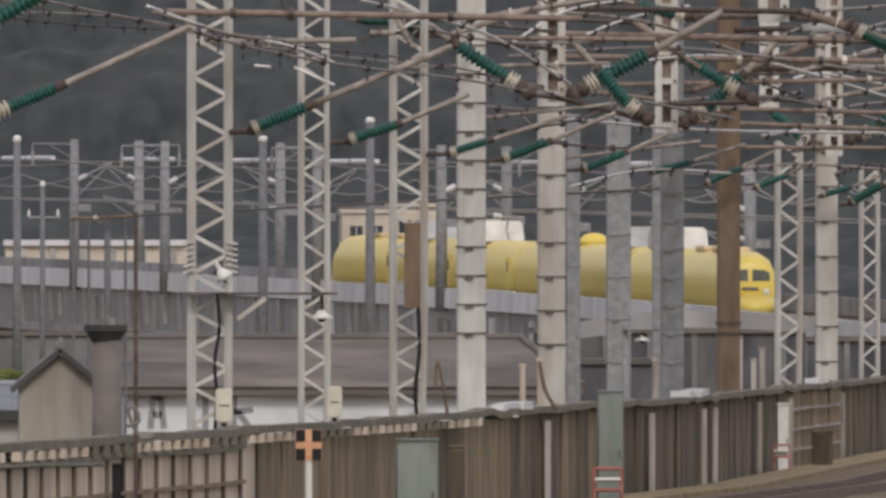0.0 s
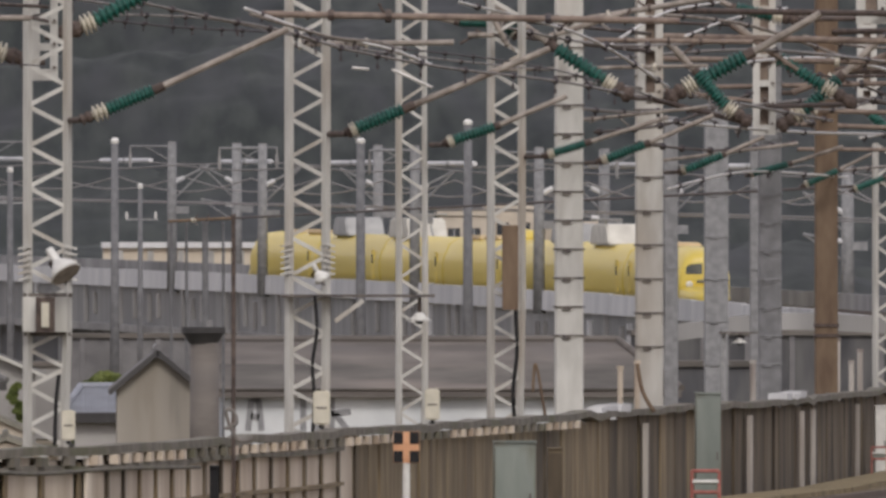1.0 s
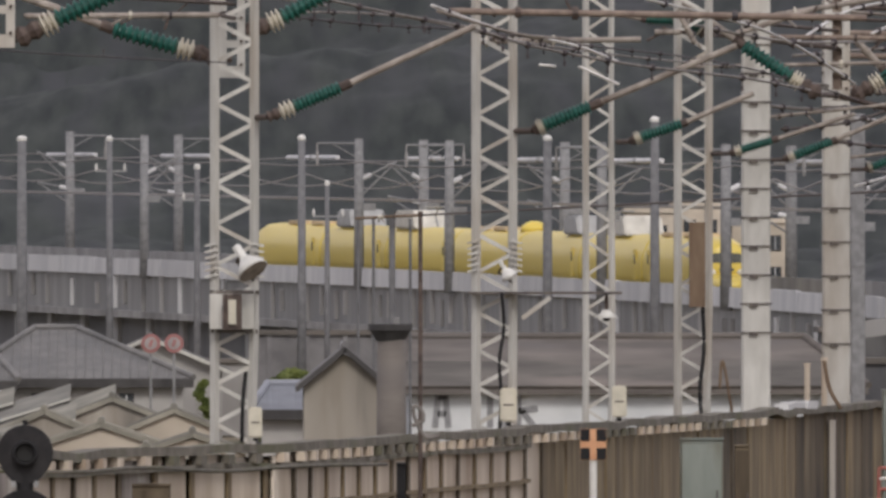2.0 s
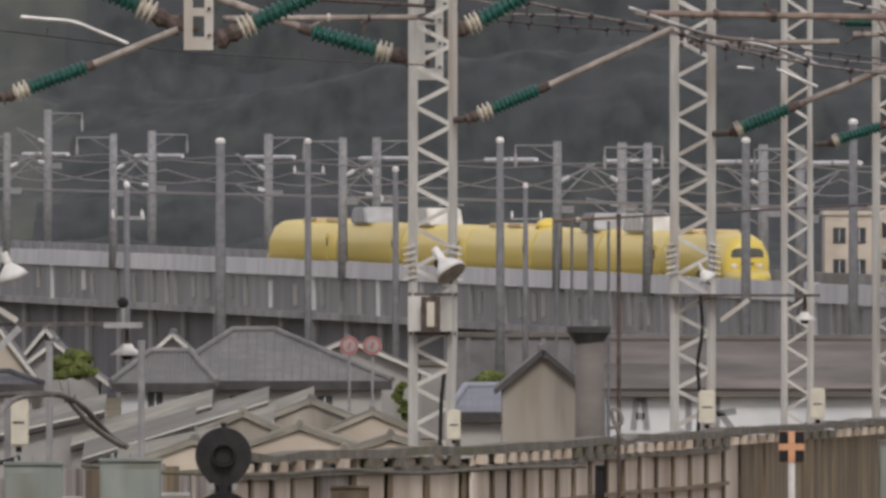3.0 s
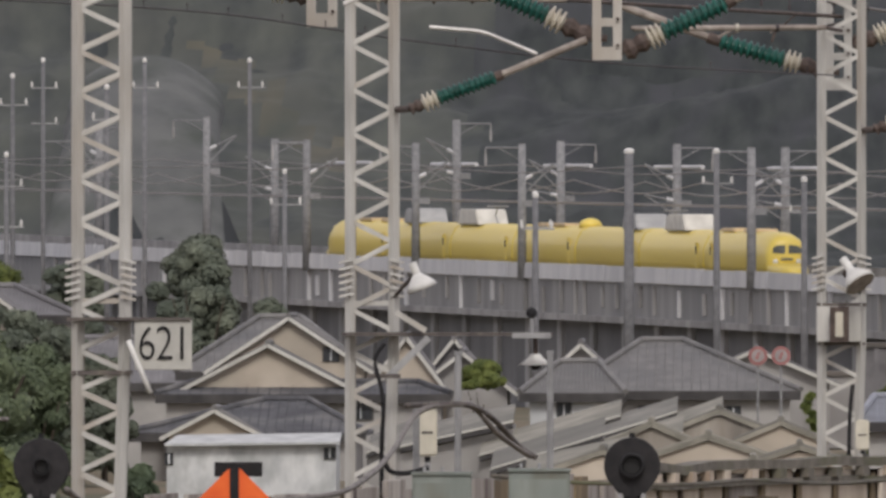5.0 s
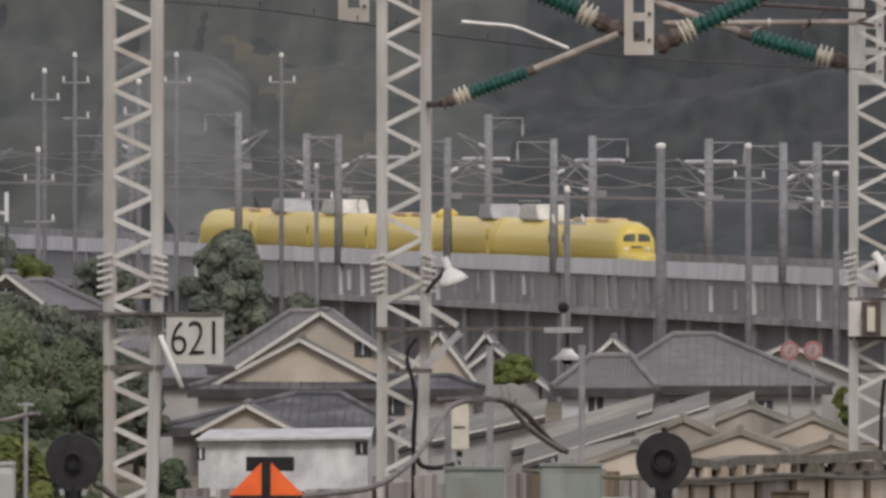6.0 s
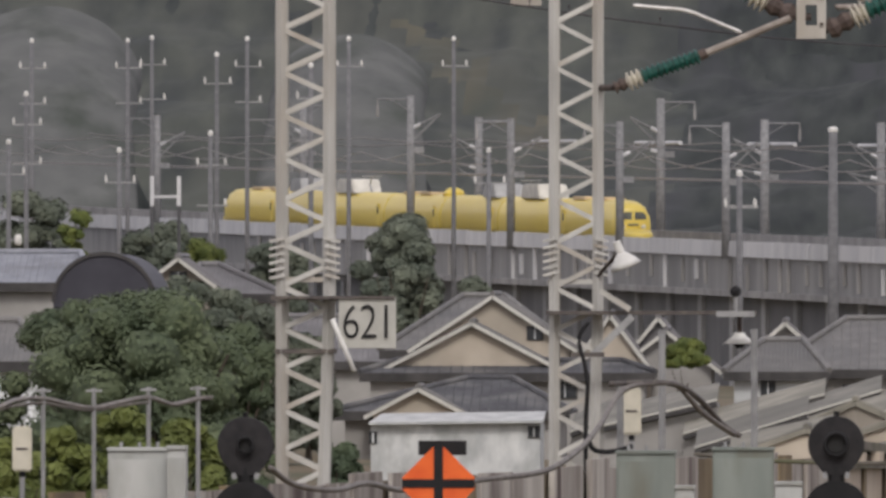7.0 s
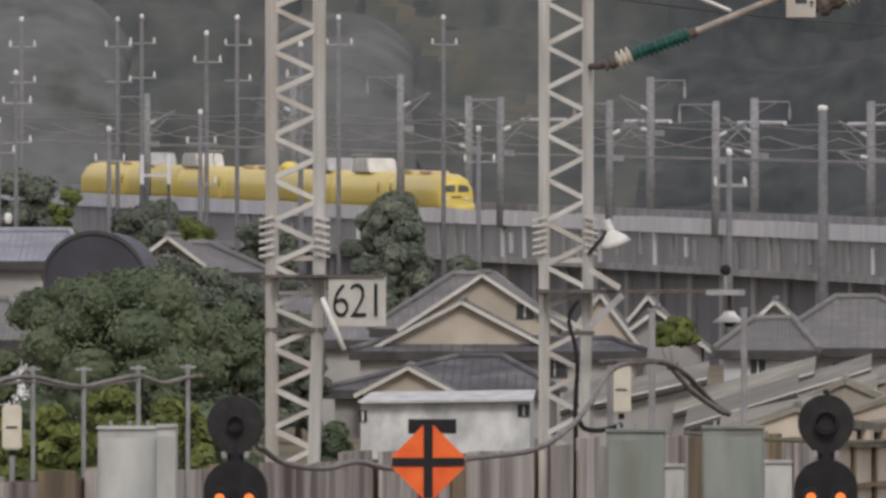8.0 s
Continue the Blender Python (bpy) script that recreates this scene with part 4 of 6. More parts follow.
wire([(2.017, 250, 12.358), (3.125, 252, 12.158), (4.335, 254, 11.971), (5.222, 256, 11.746), (6.811, 258, 11.483), (8.663, 262, 11.327), (9.86, 266, 11.183)], 0.022, WIRE, 15, 0.204, bead=2.6)
wire([(3.742, 254, 12.31), (4.881, 256, 11.959), (5.951, 258, 11.775), (6.691, 260, 11.545)], 0.025, WIREL, 5, 0.119)
wire([(3.827, 254, 12.225), (5.052, 256, 11.917), (5.865, 258, 11.861), (6.233, 259, 11.704)], 0.025, PIPE, 0)
wire([(5.435, 258, 11.474), (5.693, 258, 11.449)], 0.025, WIREL, 0, label="bright bare end of an overhead wire")
wire([(6.037, 258, 11.449), (6.656, 258, 11.173)], 0.025, WIREL, 0, label="bright bare end of an overhead wire")
wire([(-4.668, 220, 11.615), (-4.352, 220, 11.586), (-3.986, 220, 11.549), (-3.656, 220, 11.425), (-3.267, 220, 11.263)], 0.029, WIREL, 0, label="short bright jumper wire clipped to a bracket")
wire([(-9.659, 205, 11.704), (-8.145, 210, 11.703), (-6.944, 214, 11.659), (-5.693, 218, 11.524), (-4.54, 222, 11.419), (-2.362, 226, 11.232), (0.68, 236, 11.202)], 0.011, BEAD, 14, -0.1, bead=1.3)
wire([(-1.041, 234, 12.423), (-0.185, 236, 12.35), (0.852, 240, 12.248), (2.087, 246, 12.174)], 0.021, WIRE, 6, 0.208)
wire([(-5.467, 208, 11.695), (-5.224, 208, 11.793), (-4.808, 208, 11.917)], 0.035, WIREL, 0, label="short bright jumper wire clipped to a bracket")
wire([(1.517, 250, 12.083), (2.811, 254, 12.022), (4.437, 260, 12.03), (6.318, 270, 11.96), (8.949, 285, 11.895), (11.801, 310, 11.72), (14.102, 330, 11.355)], 0.016, BEAD, 24, 0.104, bead=2.6)
wire([(1.517, 250, 12.15), (3.234, 254, 12.149), (5.298, 264, 11.916), (7.168, 275, 11.85), (9.493, 290, 11.867)], 0.017, WIRE, 12, 0.139, bead=2.8)
for k, (a, m, b) in enumerate((((11.469, 318, 12.452), (15.202, 330, 12.785), (20.417, 350, 12.55)), ((13.552, 330, 12.4), (17.043, 345, 12.83), (21.292, 365, 12.258)), ((12.395, 320, 13.333), (14.474, 326, 13.216), (17.136, 340, 12.76)),
                               ((14.529, 340, 11.74), (18.129, 355, 12.142), (21.583, 370, 11.762)), ((13.002, 330, 11.41), (16.707, 350, 11.383), (21.875, 375, 11.562)), ((16.229, 340, 13.213), (18.457, 350, 13.133), (21, 360, 13.76)),
                               ((10.664, 310, 11.927), (13.347, 325, 11.846), (17.29, 350, 11.617)), ((18.895, 370, 11.453), (21.052, 380, 11.737), (23.463, 395, 11.621)), ((14.652, 330, 13.5), (17.363, 340, 13.61), (20.417, 350, 13.95)),
                               ((10.354, 310, 11.462), (12.105, 318, 11.445), (14.212, 330, 11.74)), ((18.744, 360, 12.44), (19.91, 366, 12.758), (21.7, 372, 12.588)), ((18.772, 380, 10.787), (20.826, 390, 10.99), (23.333, 400, 10.933)))):
    wire([a, m, b], 0.034, (WIRE, WIREL, PIPE)[k % 3], 5 + k % 4, 0.113 if k % 2 else 0.0)


for k, (a, m, b) in enumerate((((7.946, 290, 13.027), (10.42, 300, 12.6), (12.397, 312, 11.848)), ((8.673, 295, 12.72), (11, 305, 12.524), (13.888, 320, 12.8)), ((10.832, 306, 10.958), (12.635, 318, 11.233), (14.762, 330, 11.96)),
                               ((13.238, 325, 12.983), (14.322, 330, 13.39), (15.656, 335, 13.695)), ((15.663, 345, 12.025), (17.389, 352, 11.872), (19.224, 360, 12.32)), ((16.123, 345, 12.6), (17.64, 350, 12.433), (19.978, 365, 12.015)),
                               ((18.64, 358, 13.012), (19.813, 362, 12.947), (21.467, 368, 13.397)), ((20.292, 380, 11.42), (21.586, 385, 12.235), (23.166, 390, 12.42)), ((11.999, 318, 10.862), (14.017, 328, 10.821), (16.116, 340, 11.083)),
                               ((13.112, 330, 10.09), (15.318, 345, 10.53), (18.396, 365, 10.555)), ((18.445, 352, 13.397), (19.604, 356, 13.755), (21, 360, 13.52)), ((22.16, 400, 10.8), (23.055, 404, 11.097), (24.354, 410, 11.007)),
                               ((11.253, 312, 12.576), (12.529, 318, 13.3), (13.846, 324, 13.616)), ((15.088, 345, 11.335), (15.915, 348, 11.712), (17.037, 352, 11.579)))):
    wire([a, m, b], 0.027, (WIREL, WIRE, BROWN)[k % 3], 6 + k % 3, 0.136 if k % 2 else 0.0, bead=2.6)


# lamps on the masts
def floodlight(at, aim, r, length, owner_label, hold):
    t = thing("floodlight", at, owner_label, "floodlight", "yard floodlights")
    a, d = Vector(at), Vector(aim).normalized()
    part("housing", one(lathe, a - d * length * 0.55, a, [(0, r * 0.25), (0.2, r * 0.45), (0.6, r * 0.78), (1, r)], 18), WHITE, t, smooth=True)
    part("socket", one(bar, a - d * length, a - d * length * 0.5, r * 0.26, 10), WHITE, t)
    part("glass", one(bar, a - d * 0.02, a + d * 0.01, r * 0.92, 18), PIPE, t, "dull brownish lens")
    b = bmesh.new()
    tube(b, [a - d * length * 0.7, a - d * length * 0.7 + Vector((-0.06, 0.1, -0.1)), Vector((hold[0], hold[1], a.z - r * 0.6))], r * 0.12)
    part("bracket", b, BROWN, t)


floodlight((0.991, 236, 8.303), (0.45, -0.35, -0.65), 0.236, 0.456, "white bell-shaped floodlight pointing down from the mast", (MC[0] + 0.28, MC[1] - 0.28))
floodlight((-4.525, 209, 8.216), (0.35, 0.1, -0.93), 0.202, 0.334, "white bell-shaped floodlight fixed to the mast", (MB[0] + 0.27, MB[1] - 0.27))
floodlight((5.104, 264, 8.246), (0.5, 0.1, -0.8), 0.141, 0.299, "small white floodlight on the lattice mast", (MD[0] + 0.28, MD[1] - 0.28))


def arm_lamp(left, right, lampx, y, zarm, zl, s, owner):
    """A steel arm from a mast with a hooded lamp under its end."""
    t = thing("lamp_arm", (left, y, zarm), "dark steel arm with white hooded lamp at its end", "lamp", "yard arm lamps")
    part("arm", one(box, ((left + right) / 2, y, zarm), (right - left, 0.5, s * 0.22)), STRAP, t)
    part("hanger", one(bar, (lampx, y, zarm), (lampx, y, zl + s * 0.5), s * 0.13, 8), BROWN, t)
    part("hood", one(lathe, (lampx, y, zl + s * 0.55), (lampx, y, zl - s * 0.1), [(0, s * 0.3), (0.35, s * 0.42), (1, s)], 16), WHITE, t, "white enamel hood", True)
    part("bulb", one(lathe, (lampx, y, zl + s * 0.1), (lampx, y, zl - s * 0.35), [(0, s * 0.25), (0.5, s * 0.36), (1, s * 0.2)], 10), BLACK, t)
    return t


t = arm_lamp((-5.521, 209, 11.504)[0], (-2.923, 209, 11.504)[0], (-3.132, 209, 11.504)[0], 209.6, (-12.244, 209, 7.645)[2], (-12.244, 209, 7.282)[2], 0.216, mast_b)
b = bmesh.new()
bmesh.ops.create_uvsphere(b, u_segments=12, v_segments=8, radius=0.07, matrix=Matrix.Translation((-3.173, 209, 7.909)))
part("sensor", b, BLACK, t, "black ball sensor")
part("sensor_post", one(bar, (-3.173, 209, 7.909), (-3.173, 209, 7.631), 0.028, 6), GALV, t)
part("mount", one(box, (-3.173, 209, 7.631), (0.474, 0.2, 0.07)), GALV, t)
part("strut", one(beam, (-4.934, 209.2, 7.128), (-4.446, 209.2, 7.603), 0.084, 0.06), GALV, t)
part("foot_plate", one(box, (-5.003, 209.2, 7.128), (0.418, 0.1, 0.056)), STRAP, t)
part("brace", one(beam, (-4.85, 209.2, 7.916), (-4.48, 209.2, 7.686), 0.07, 0.06), MAST, t)
t = arm_lamp((4.462, 264, 12.576)[0], (6.864, 264, 12.576)[0], (6.626, 264, 12.576)[0], 264.6, (1.602, 264, 8)[2], (1.602, 264, 7.63)[2], 0.202, mast_d)
part("strut", one(beam, (5.302, 264.2, 7.604), (5.742, 264.2, 7.93), 0.07, 0.06), MAST, t)
arm_lamp((17.948, 420, 15.28)[0], (19.068, 420, 15.28)[0], (18.466, 420, 15.28)[0], 420, (2.548, 420, 7.09)[2], (2.548, 420, 6.852)[2], 0.21, mast_b)
slim_lamp_post = ((18.06, 420, 15.28)[0], 420, (2.548, 420, 7.09)[2])


def cable(pts, r, mat=BLACK, label="dark cable running down the mast"):
    b = bmesh.new()
    tube(b, smooth_line(pts, 8), r)
    solid("cable", b, mat, label, "cable", "yard cables", smooth=True)


cable([(4.971, 263.5, 8), (5.006, 263.5, 7.473), (4.936, 263.5, 6.946), (4.963, 263.5, 6.419), (4.936, 263.5, 5.848)], 0.031)
cable([(-4.978, 208.72, 7.534), (-5.096, 208.72, 7.325), (-5.02, 208.72, 6.977), (-4.992, 208.72, 6.699), (-5.02, 208.9, 6.073), (-5.0, 209.3, 3.95)], 0.028)
cable([(0.89, 236.3, 6.901), (0.851, 236.3, 6.507), (0.835, 236.3, 5.917)], 0.031)
cable([(8.974, 292, 7.757), (8.994, 292, 7.027), (8.925, 292, 6.345), (8.955, 292, 5.859)], 0.039)


def meter_box(at, w, h, label):
    t = thing("meter_box", (at[0], at[1], at[2] - h / 2), label, "meter box", "mast meter boxes")
    b = bmesh.new()
    box(b, at, (w, w * 0.8, h))
    bmesh.ops.bevel(b, geom=b.edges[:], offset=w * 0.1, segments=2, affect='EDGES')
    part("case", b, CABCREAM, t)
    part("hinge", one(box, (at[0], at[1] - w * 0.41, at[2]), (w * 0.6, 0.01, h * 0.05)), STRAP, t)
    part("lug", one(box, (at[0], at[1], at[2] - h * 0.55), (w * 0.3, w * 0.3, h * 0.14)), BLACK, t)
    if "pipe frame" in label:
        part("post", one(bar, (at[0], at[1], YARD - 0.2), (at[0], at[1], at[2] - h * 0.48), w * 0.14, 8), GALV, t)


meter_box((5.067, 263, 6.264), 0.263, 0.526, "cream meter box strapped to the lattice mast")
meter_box((7.108, 275.5, 6.237), 0.238, 0.513, "cream meter box strapped to the lattice mast")
meter_box((1.02, 235.5, 6.202), 0.188, 0.423, "cream meter box strapped to the lattice mast")
meter_box((-4.349, 204, 6.47), 0.231, 0.571, "tall cream meter box on a pipe frame")
meter_box((-10.088, 176, 6.287), 0.199, 0.469, "tall cream meter box on a pipe frame")


# signals before the fence
def dwarf_signal(x, y, zc, r, lit, hooded=True):
    t = thing("shunting_signal", (x, y, YARD), "black round shunting signal on a black post", "railway signal", "shunting signals")
    b = bmesh.new()
    lathe(b, (x, y + 0.03, zc), (x, y - 0.03, zc), [(0, r * 0.96), (0.3, r), (0.7, r), (1, r * 0.96)], 40)
    part("disc", b, SOOT, t)
    ring = [(0, r * 0.46), (1, r * 0.42), (1, r * 0.35), (0.1, r * 0.34)] if hooded else [(0, r * 0.32), (1, r * 0.3), (1, r * 0.24), (0.1, r * 0.23)]
    part("lens_hood", one(lathe, (x, y - 0.03, zc), (x, y - 0.14, zc), ring, 28), BLACK, t)
    part("lens", one(lathe, (x, y - 0.042, zc), (x, y - 0.05, zc), [(0, ring[-1][1] * 0.95), (1, ring[-1][1] * 0.9)], 24), LENSBLACK, t, "unlit dark lens")
    shield = bmesh.new()
    prism(shield, [(x - r * 0.86, zc - r * 0.5), (x + r * 0.86, zc - r * 0.5), (x + r * 0.42, zc - r * 1.08), (x - r * 0.42, zc - r * 1.08)], y - 0.028, y + 0.028)
    part("shield", shield, SOOT, t)
    part("finial", one(bar, (x, y, zc + r), (x, y, zc + r * 1.16), r * 0.1, 10), BLACK, t)
    part("neck", one(bar, (x, y + 0.05, zc - r * 1.35), (x, y + 0.05, zc - r * 0.8), r * 0.3, 12), BLACK, t)
    for i in (-1, 1):
        part("bolt", one(box, (x + i * r * 0.4, y - 0.02, zc - r * 1.1), (r * 0.16, 0.08, r * 0.22), 0, 15 * i), GALV, t)
    h = bmesh.new()
    arch = [(x + 1.12 * r * math.cos(k * math.pi / 16), zc - r * 2.35 + 1.05 * r * math.sin(k * math.pi / 16)) for k in range(17)]
    prism(h, arch + [(x - 1.12 * r, zc - r * 3.9), (x + 1.12 * r, zc - r * 3.9)], y - 0.05, y + 0.25)
    head = part("lamp_head", h, BLACK, t)
    for i in (-1, 1):
        part("hood", one(lathe, (x + i * r * 0.48, y - 0.05, zc - r * 2.62), (x + i * r * 0.48, y - 0.22, zc - r * 2.62), [(0, r * 0.36), (1, r * 0.32)], 20), BLACK, head)
        part("lens", one(lathe, (x + i * r * 0.52, y - 0.22, zc - r * 2.65), (x + i * r * 0.52, y - 0.226, zc - r * 2.65), [(0, r * 0.18), (1, r * 0.16)], 20), AMBER if lit else DARKGLASS, head, "lit amber lens" if lit else "")
    part("post", one(bar, (x, y + 0.1, YARD), (x, y + 0.1, zc - r * 3.4), r * 0.35, 12), BLACK, t)


dwarf_signal((-7.323, 166, 6.423)[0], 166, (-9.725, 166, 6.423)[2], 0.277, True, False)
dwarf_signal((-1.573, 170, 6.396)[0], 170, (-9.959, 170, 6.396)[2], 0.283, True)


def diamond_board(c, h):
    t = thing("diamond_marker", (c[0], c[1], YARD), "orange diamond board with black cross on a post", "railway sign")
    b = bmesh.new()
    k = h * 0.16
    outline = [(k, h), (h, k), (h, -k), (k, -h), (-k, -h), (-h, -k), (-h, k), (-k, h)]
    prism(b, [(c[0] + x, c[2] + z) for x, z in outline], c[1] - 0.015, c[1] + 0.015)
    part("board", b, ORANGE, t)
    part("cross_bar", one(box, (c[0], c[1] - 0.02, c[2]), (h * 2.0, 0.02, h * 0.23)), BLACK, t)
    part("cross_bar", one(box, (c[0], c[1] - 0.022, c[2]), (h * 0.25, 0.022, h * 2.0)), BLACK, t)
    part("hood", one(box, (c[0] + h * 0.1, c[1] + 0.12, c[2] + h * 0.98), (h * 1.32, 0.12, h * 0.4)), BLACK, t)
    part("post", one(box, (c[0], c[1] + 0.08, (YARD + c[2]) / 2), (h * 0.2, 0.08, c[2] - YARD)), GALV, t)


diamond_board((-5.333, 163, 6.082), 0.348)


def quarter_board(c, h):
    t = thing("quartered_marker", (c[0], c[1], YARD), "square marker with black quarters and faded orange cross", "railway sign")
    part("board", one(box, c, (h * 2, 0.03, h * 2.4)), PINK, t)
    for i in (-1, 1):
        for j in (-1, 1):
            part("quarter", one(box, (c[0] + i * h * 0.62, c[1] - 0.02, c[2] + j * h * 0.72), (h * 0.72, 0.02, h * 0.9)), BLACK, t)
    part("post", one(bar, (c[0], c[1] + 0.05, YARD), (c[0], c[1] + 0.05, c[2] - h), h * 0.3, 10), WHITE, t, "white post")


quarter_board((6.261, 258, 5.695), 0.198)


# cabinets and boxes along the fence
def cabinet(x0, x1, top, y, mat, label, base=YARD, depth=0.5, lugs=0):
    t = thing("trackside_cabinet", ((x0 + x1) / 2, y, base), label, "cabinet", "trackside cabinets")
    w = x1 - x0
    b = bmesh.new()
    box(b, ((x0 + x1) / 2, y, (base + top) / 2), (w, depth, top - base))
    bmesh.ops.bevel(b, geom=b.edges[:], offset=0.015, segments=2, affect='EDGES')
    part("body", b, mat, t)
    part("lid", one(box, ((x0 + x1) / 2, y - 0.02, top), (w * 1.03, depth * 1.05, 0.03)), mat, t)
    part("door", one(box, ((x0 + x1) / 2, y - depth / 2 - 0.008, (base + top) / 2 - 0.02), (w * 0.92, 0.02, (top - base) * 0.93)), mat, t)
    part("handle", one(box, (x1 - w * 0.14, y - depth / 2 - 0.03, (base + top) / 2), (0.03, 0.04, 0.14)), STRAP, t)
    for i in range(lugs):
        part("lug", one(bar, (x0 + w * (0.2 + 0.3 * i), y, top), (x0 + w * (0.2 + 0.3 * i), y, top + 0.07), 0.02, 6), GALV, t)


cabinet((-4.06, 183, 11.068)[0], (-3.425, 183, 11.068)[0], (-10.721, 183, 6.188)[2], 183, CABGREEN, "pale grey-green steel trackside cabinet beside the fence", lugs=2)
cabinet((-3.072, 186, 11.119)[0], (-2.402, 186, 11.119)[0], (-10.896, 186, 6.196)[2], 186, CABGREEN, "pale grey-green steel trackside cabinet beside the fence", lugs=2)
cabinet((-3.388, 181, 11.035)[0], (-3.183, 181, 11.035)[0], (-10.604, 181, 5.834)[2], 181, CABWHITE, "small white junction box beside the cabinets")
cabinet((-2.364, 184, 11.085)[0], (-2.07, 184, 11.085)[0], (-10.779, 184, 5.841)[2], 184, CABWHITE, "small white junction box beside the cabinets")
cabinet((-9.08, 174, 10.917)[0], (-8.454, 174, 10.917)[0], (-10.194, 174, 6.306)[2], 174, CABWHITE, "white steel equipment cabinet by the fence", lugs=3)
cabinet((-8.452, 173.5, 10.909)[0], (-8.256, 173.5, 10.909)[0], (-10.164, 173.5, 6.329)[2], 173.5, CABWHITE, "narrow white equipment cabinet by the fence")
cabinet((7.938, 270, 12.68)[0], (8.613, 270, 12.68)[0], (1.638, 270, 5.678)[2], 270, CABGREEN, "pale green cabinet set against the fence")
cabinet((12.896, 312, 13.408)[0], (13.354, 312, 13.408)[0], (1.893, 312, 6.211)[2], 312, CABGREEN, "tall pale green cabinet breaking the fence line")
cabinet((8.867, 272, 12.715)[0], (9.103, 272, 12.715)[0], (1.65, 272, 5.552)[2], 272, BOARDD, "dark wooden post box against the fence")
cabinet((19.319, 372, 14.448)[0], (19.567, 372, 14.448)[0], (2.257, 372, 5.582)[2], 372, WHITE, "narrow white trackside box before the sleeper fence")
cabinet((20.545, 380, 14.587)[0], (20.976, 380, 14.587)[0], (2.305, 380, 4.897)[2], 380, BOARDD, "dark wooden box before the sleeper fence")
cabinet((-0.651, 222, 11.767)[0], (-0.148, 222, 11.767)[0], (-3.611, 222, 5.491)[2], 222, BOARDD, "dark wooden box before the pale fence")
cabinet((3.015, 238, 12.125)[0], (3.142, 238, 12.125)[0], (1.444, 238, 5.604)[2], 238, BLACK, "narrow black post box before the fence")


def barrier(x, y, z, s):
    t = thing("red_barrier", (x, y, YARD), "small faded red and white barrier frame", "barrier", "red barriers")
    for i in (-1, 1):
        part("leg", one(bar, (x + i * s * 0.45, y, YARD), (x + i * s * 0.45, y, z), s * 0.06, 6), REDCLOTH, t)
    for k in range(3):
        part("rail", one(bar, (x - s * 0.45, y, z - k * s * 0.35), (x + s * 0.45, y, z - k * s * 0.35), s * 0.06, 6), REDCLOTH if k != 1 else WHITE, t)
    part("panel", one(box, (x, y + 0.02, z - s * 0.55), (s * 0.7, 0.02, s * 0.4)), CABGREEN, t)


barrier((12.58, 300, 13.2)[0], 300, (1.82, 300, 4.9)[2], 0.54)
barrier((19.105, 366, 14.344)[0], 366, (2.22, 366, 4.73)[2], 0.366)


# poles, racks and cables above the fence
def slim_pole(x, y, z1, r, mat=PIPE, base=YARD, label="slim weathered pole standing behind the fence", cap=False):
    t = thing("slim_pole", (x, y, base), label, "pole", "slim poles")
    part("pole", one(bar, (x, y, base), (x, y, z1), r, 8), mat, t)
    part("cap", one(bar, (x, y, z1), (x, y, z1 + r * 1.2), r * 1.2, 8), WHITE if cap else mat, t)
    return t


slim_pole(slim_lamp_post[0], slim_lamp_post[1], slim_lamp_post[2], 0.07, GALV, 2.5)
slim_pole((3.334, 237, 12.108)[0], 237, (1.438, 237, 9.106)[2], 0.03, BROWN)
for xx in (130, 157, 190, 210):
    slim_pole({130: (6.136, 590, 18.227)[0], 157: (6.667, 590, 18.227)[0], 190: (7.316, 590, 18.227)[0], 210: (7.945, 590, 18.227)[0]}[xx], 590, (3.579, 590, 10.517)[2], 0.05 if xx != 190 else 0.11, POLEM, 0.0)
rod((6.033, 589.5, 10.594), (8.391, 589.5, 10.712), 0.059, RUST, "rusty top rail over the slim poles")
cable([(3.202, 236, 6.151), (3.359, 236, 6.23), (3.32, 236, 6.387), (3.225, 236, 6.411), (3.257, 236, 6.23), (3.398, 236, 5.994), (3.595, 236, 6.018)], 0.032, CABLEG, "coiled grey cable hooked on the pole")
for x, y, z in (((-9.983, 178, 10.984)[0], 178, (-10.428, 178, 6.879)[2]), ((-9.502, 179, 11.001)[0], 179, (-10.486, 179, 6.872)[2]), ((-8.973, 180, 11.018)[0], 180, (-10.545, 180, 6.878)[2]), ((-8.492, 181, 11.035)[0], 181, (-10.604, 181, 6.884)[2])):
    p = slim_pole(x, y, z, 0.024, GALV)
    part("crossarm", one(box, (x, y, z), (0.168, 0.06, 0.024)), GALV, p)
cable([(-10.723, 177, 6.572), (-10.369, 177, 6.72), (-10.221, 177.5, 6.787), (-9.983, 178, 6.796), (-9.743, 178.5, 6.733), (-9.502, 179, 6.693), (-9.229, 179.5, 6.749), (-8.973, 180, 6.794), (-8.739, 180.5, 6.718), (-8.492, 181, 6.775), (-8.341, 181, 6.787)], 0.027, WIRE, "pale cable sagging between short posts")
cable([(-10.723, 177, 6.543), (-10.322, 177.2, 6.706), (-9.983, 178, 6.748), (-9.743, 178.5, 6.697), (-9.502, 179, 6.669), (-9.229, 179.5, 6.714), (-8.973, 180, 6.746)], 0.018, CABLEG, "pale cable sagging between short posts")
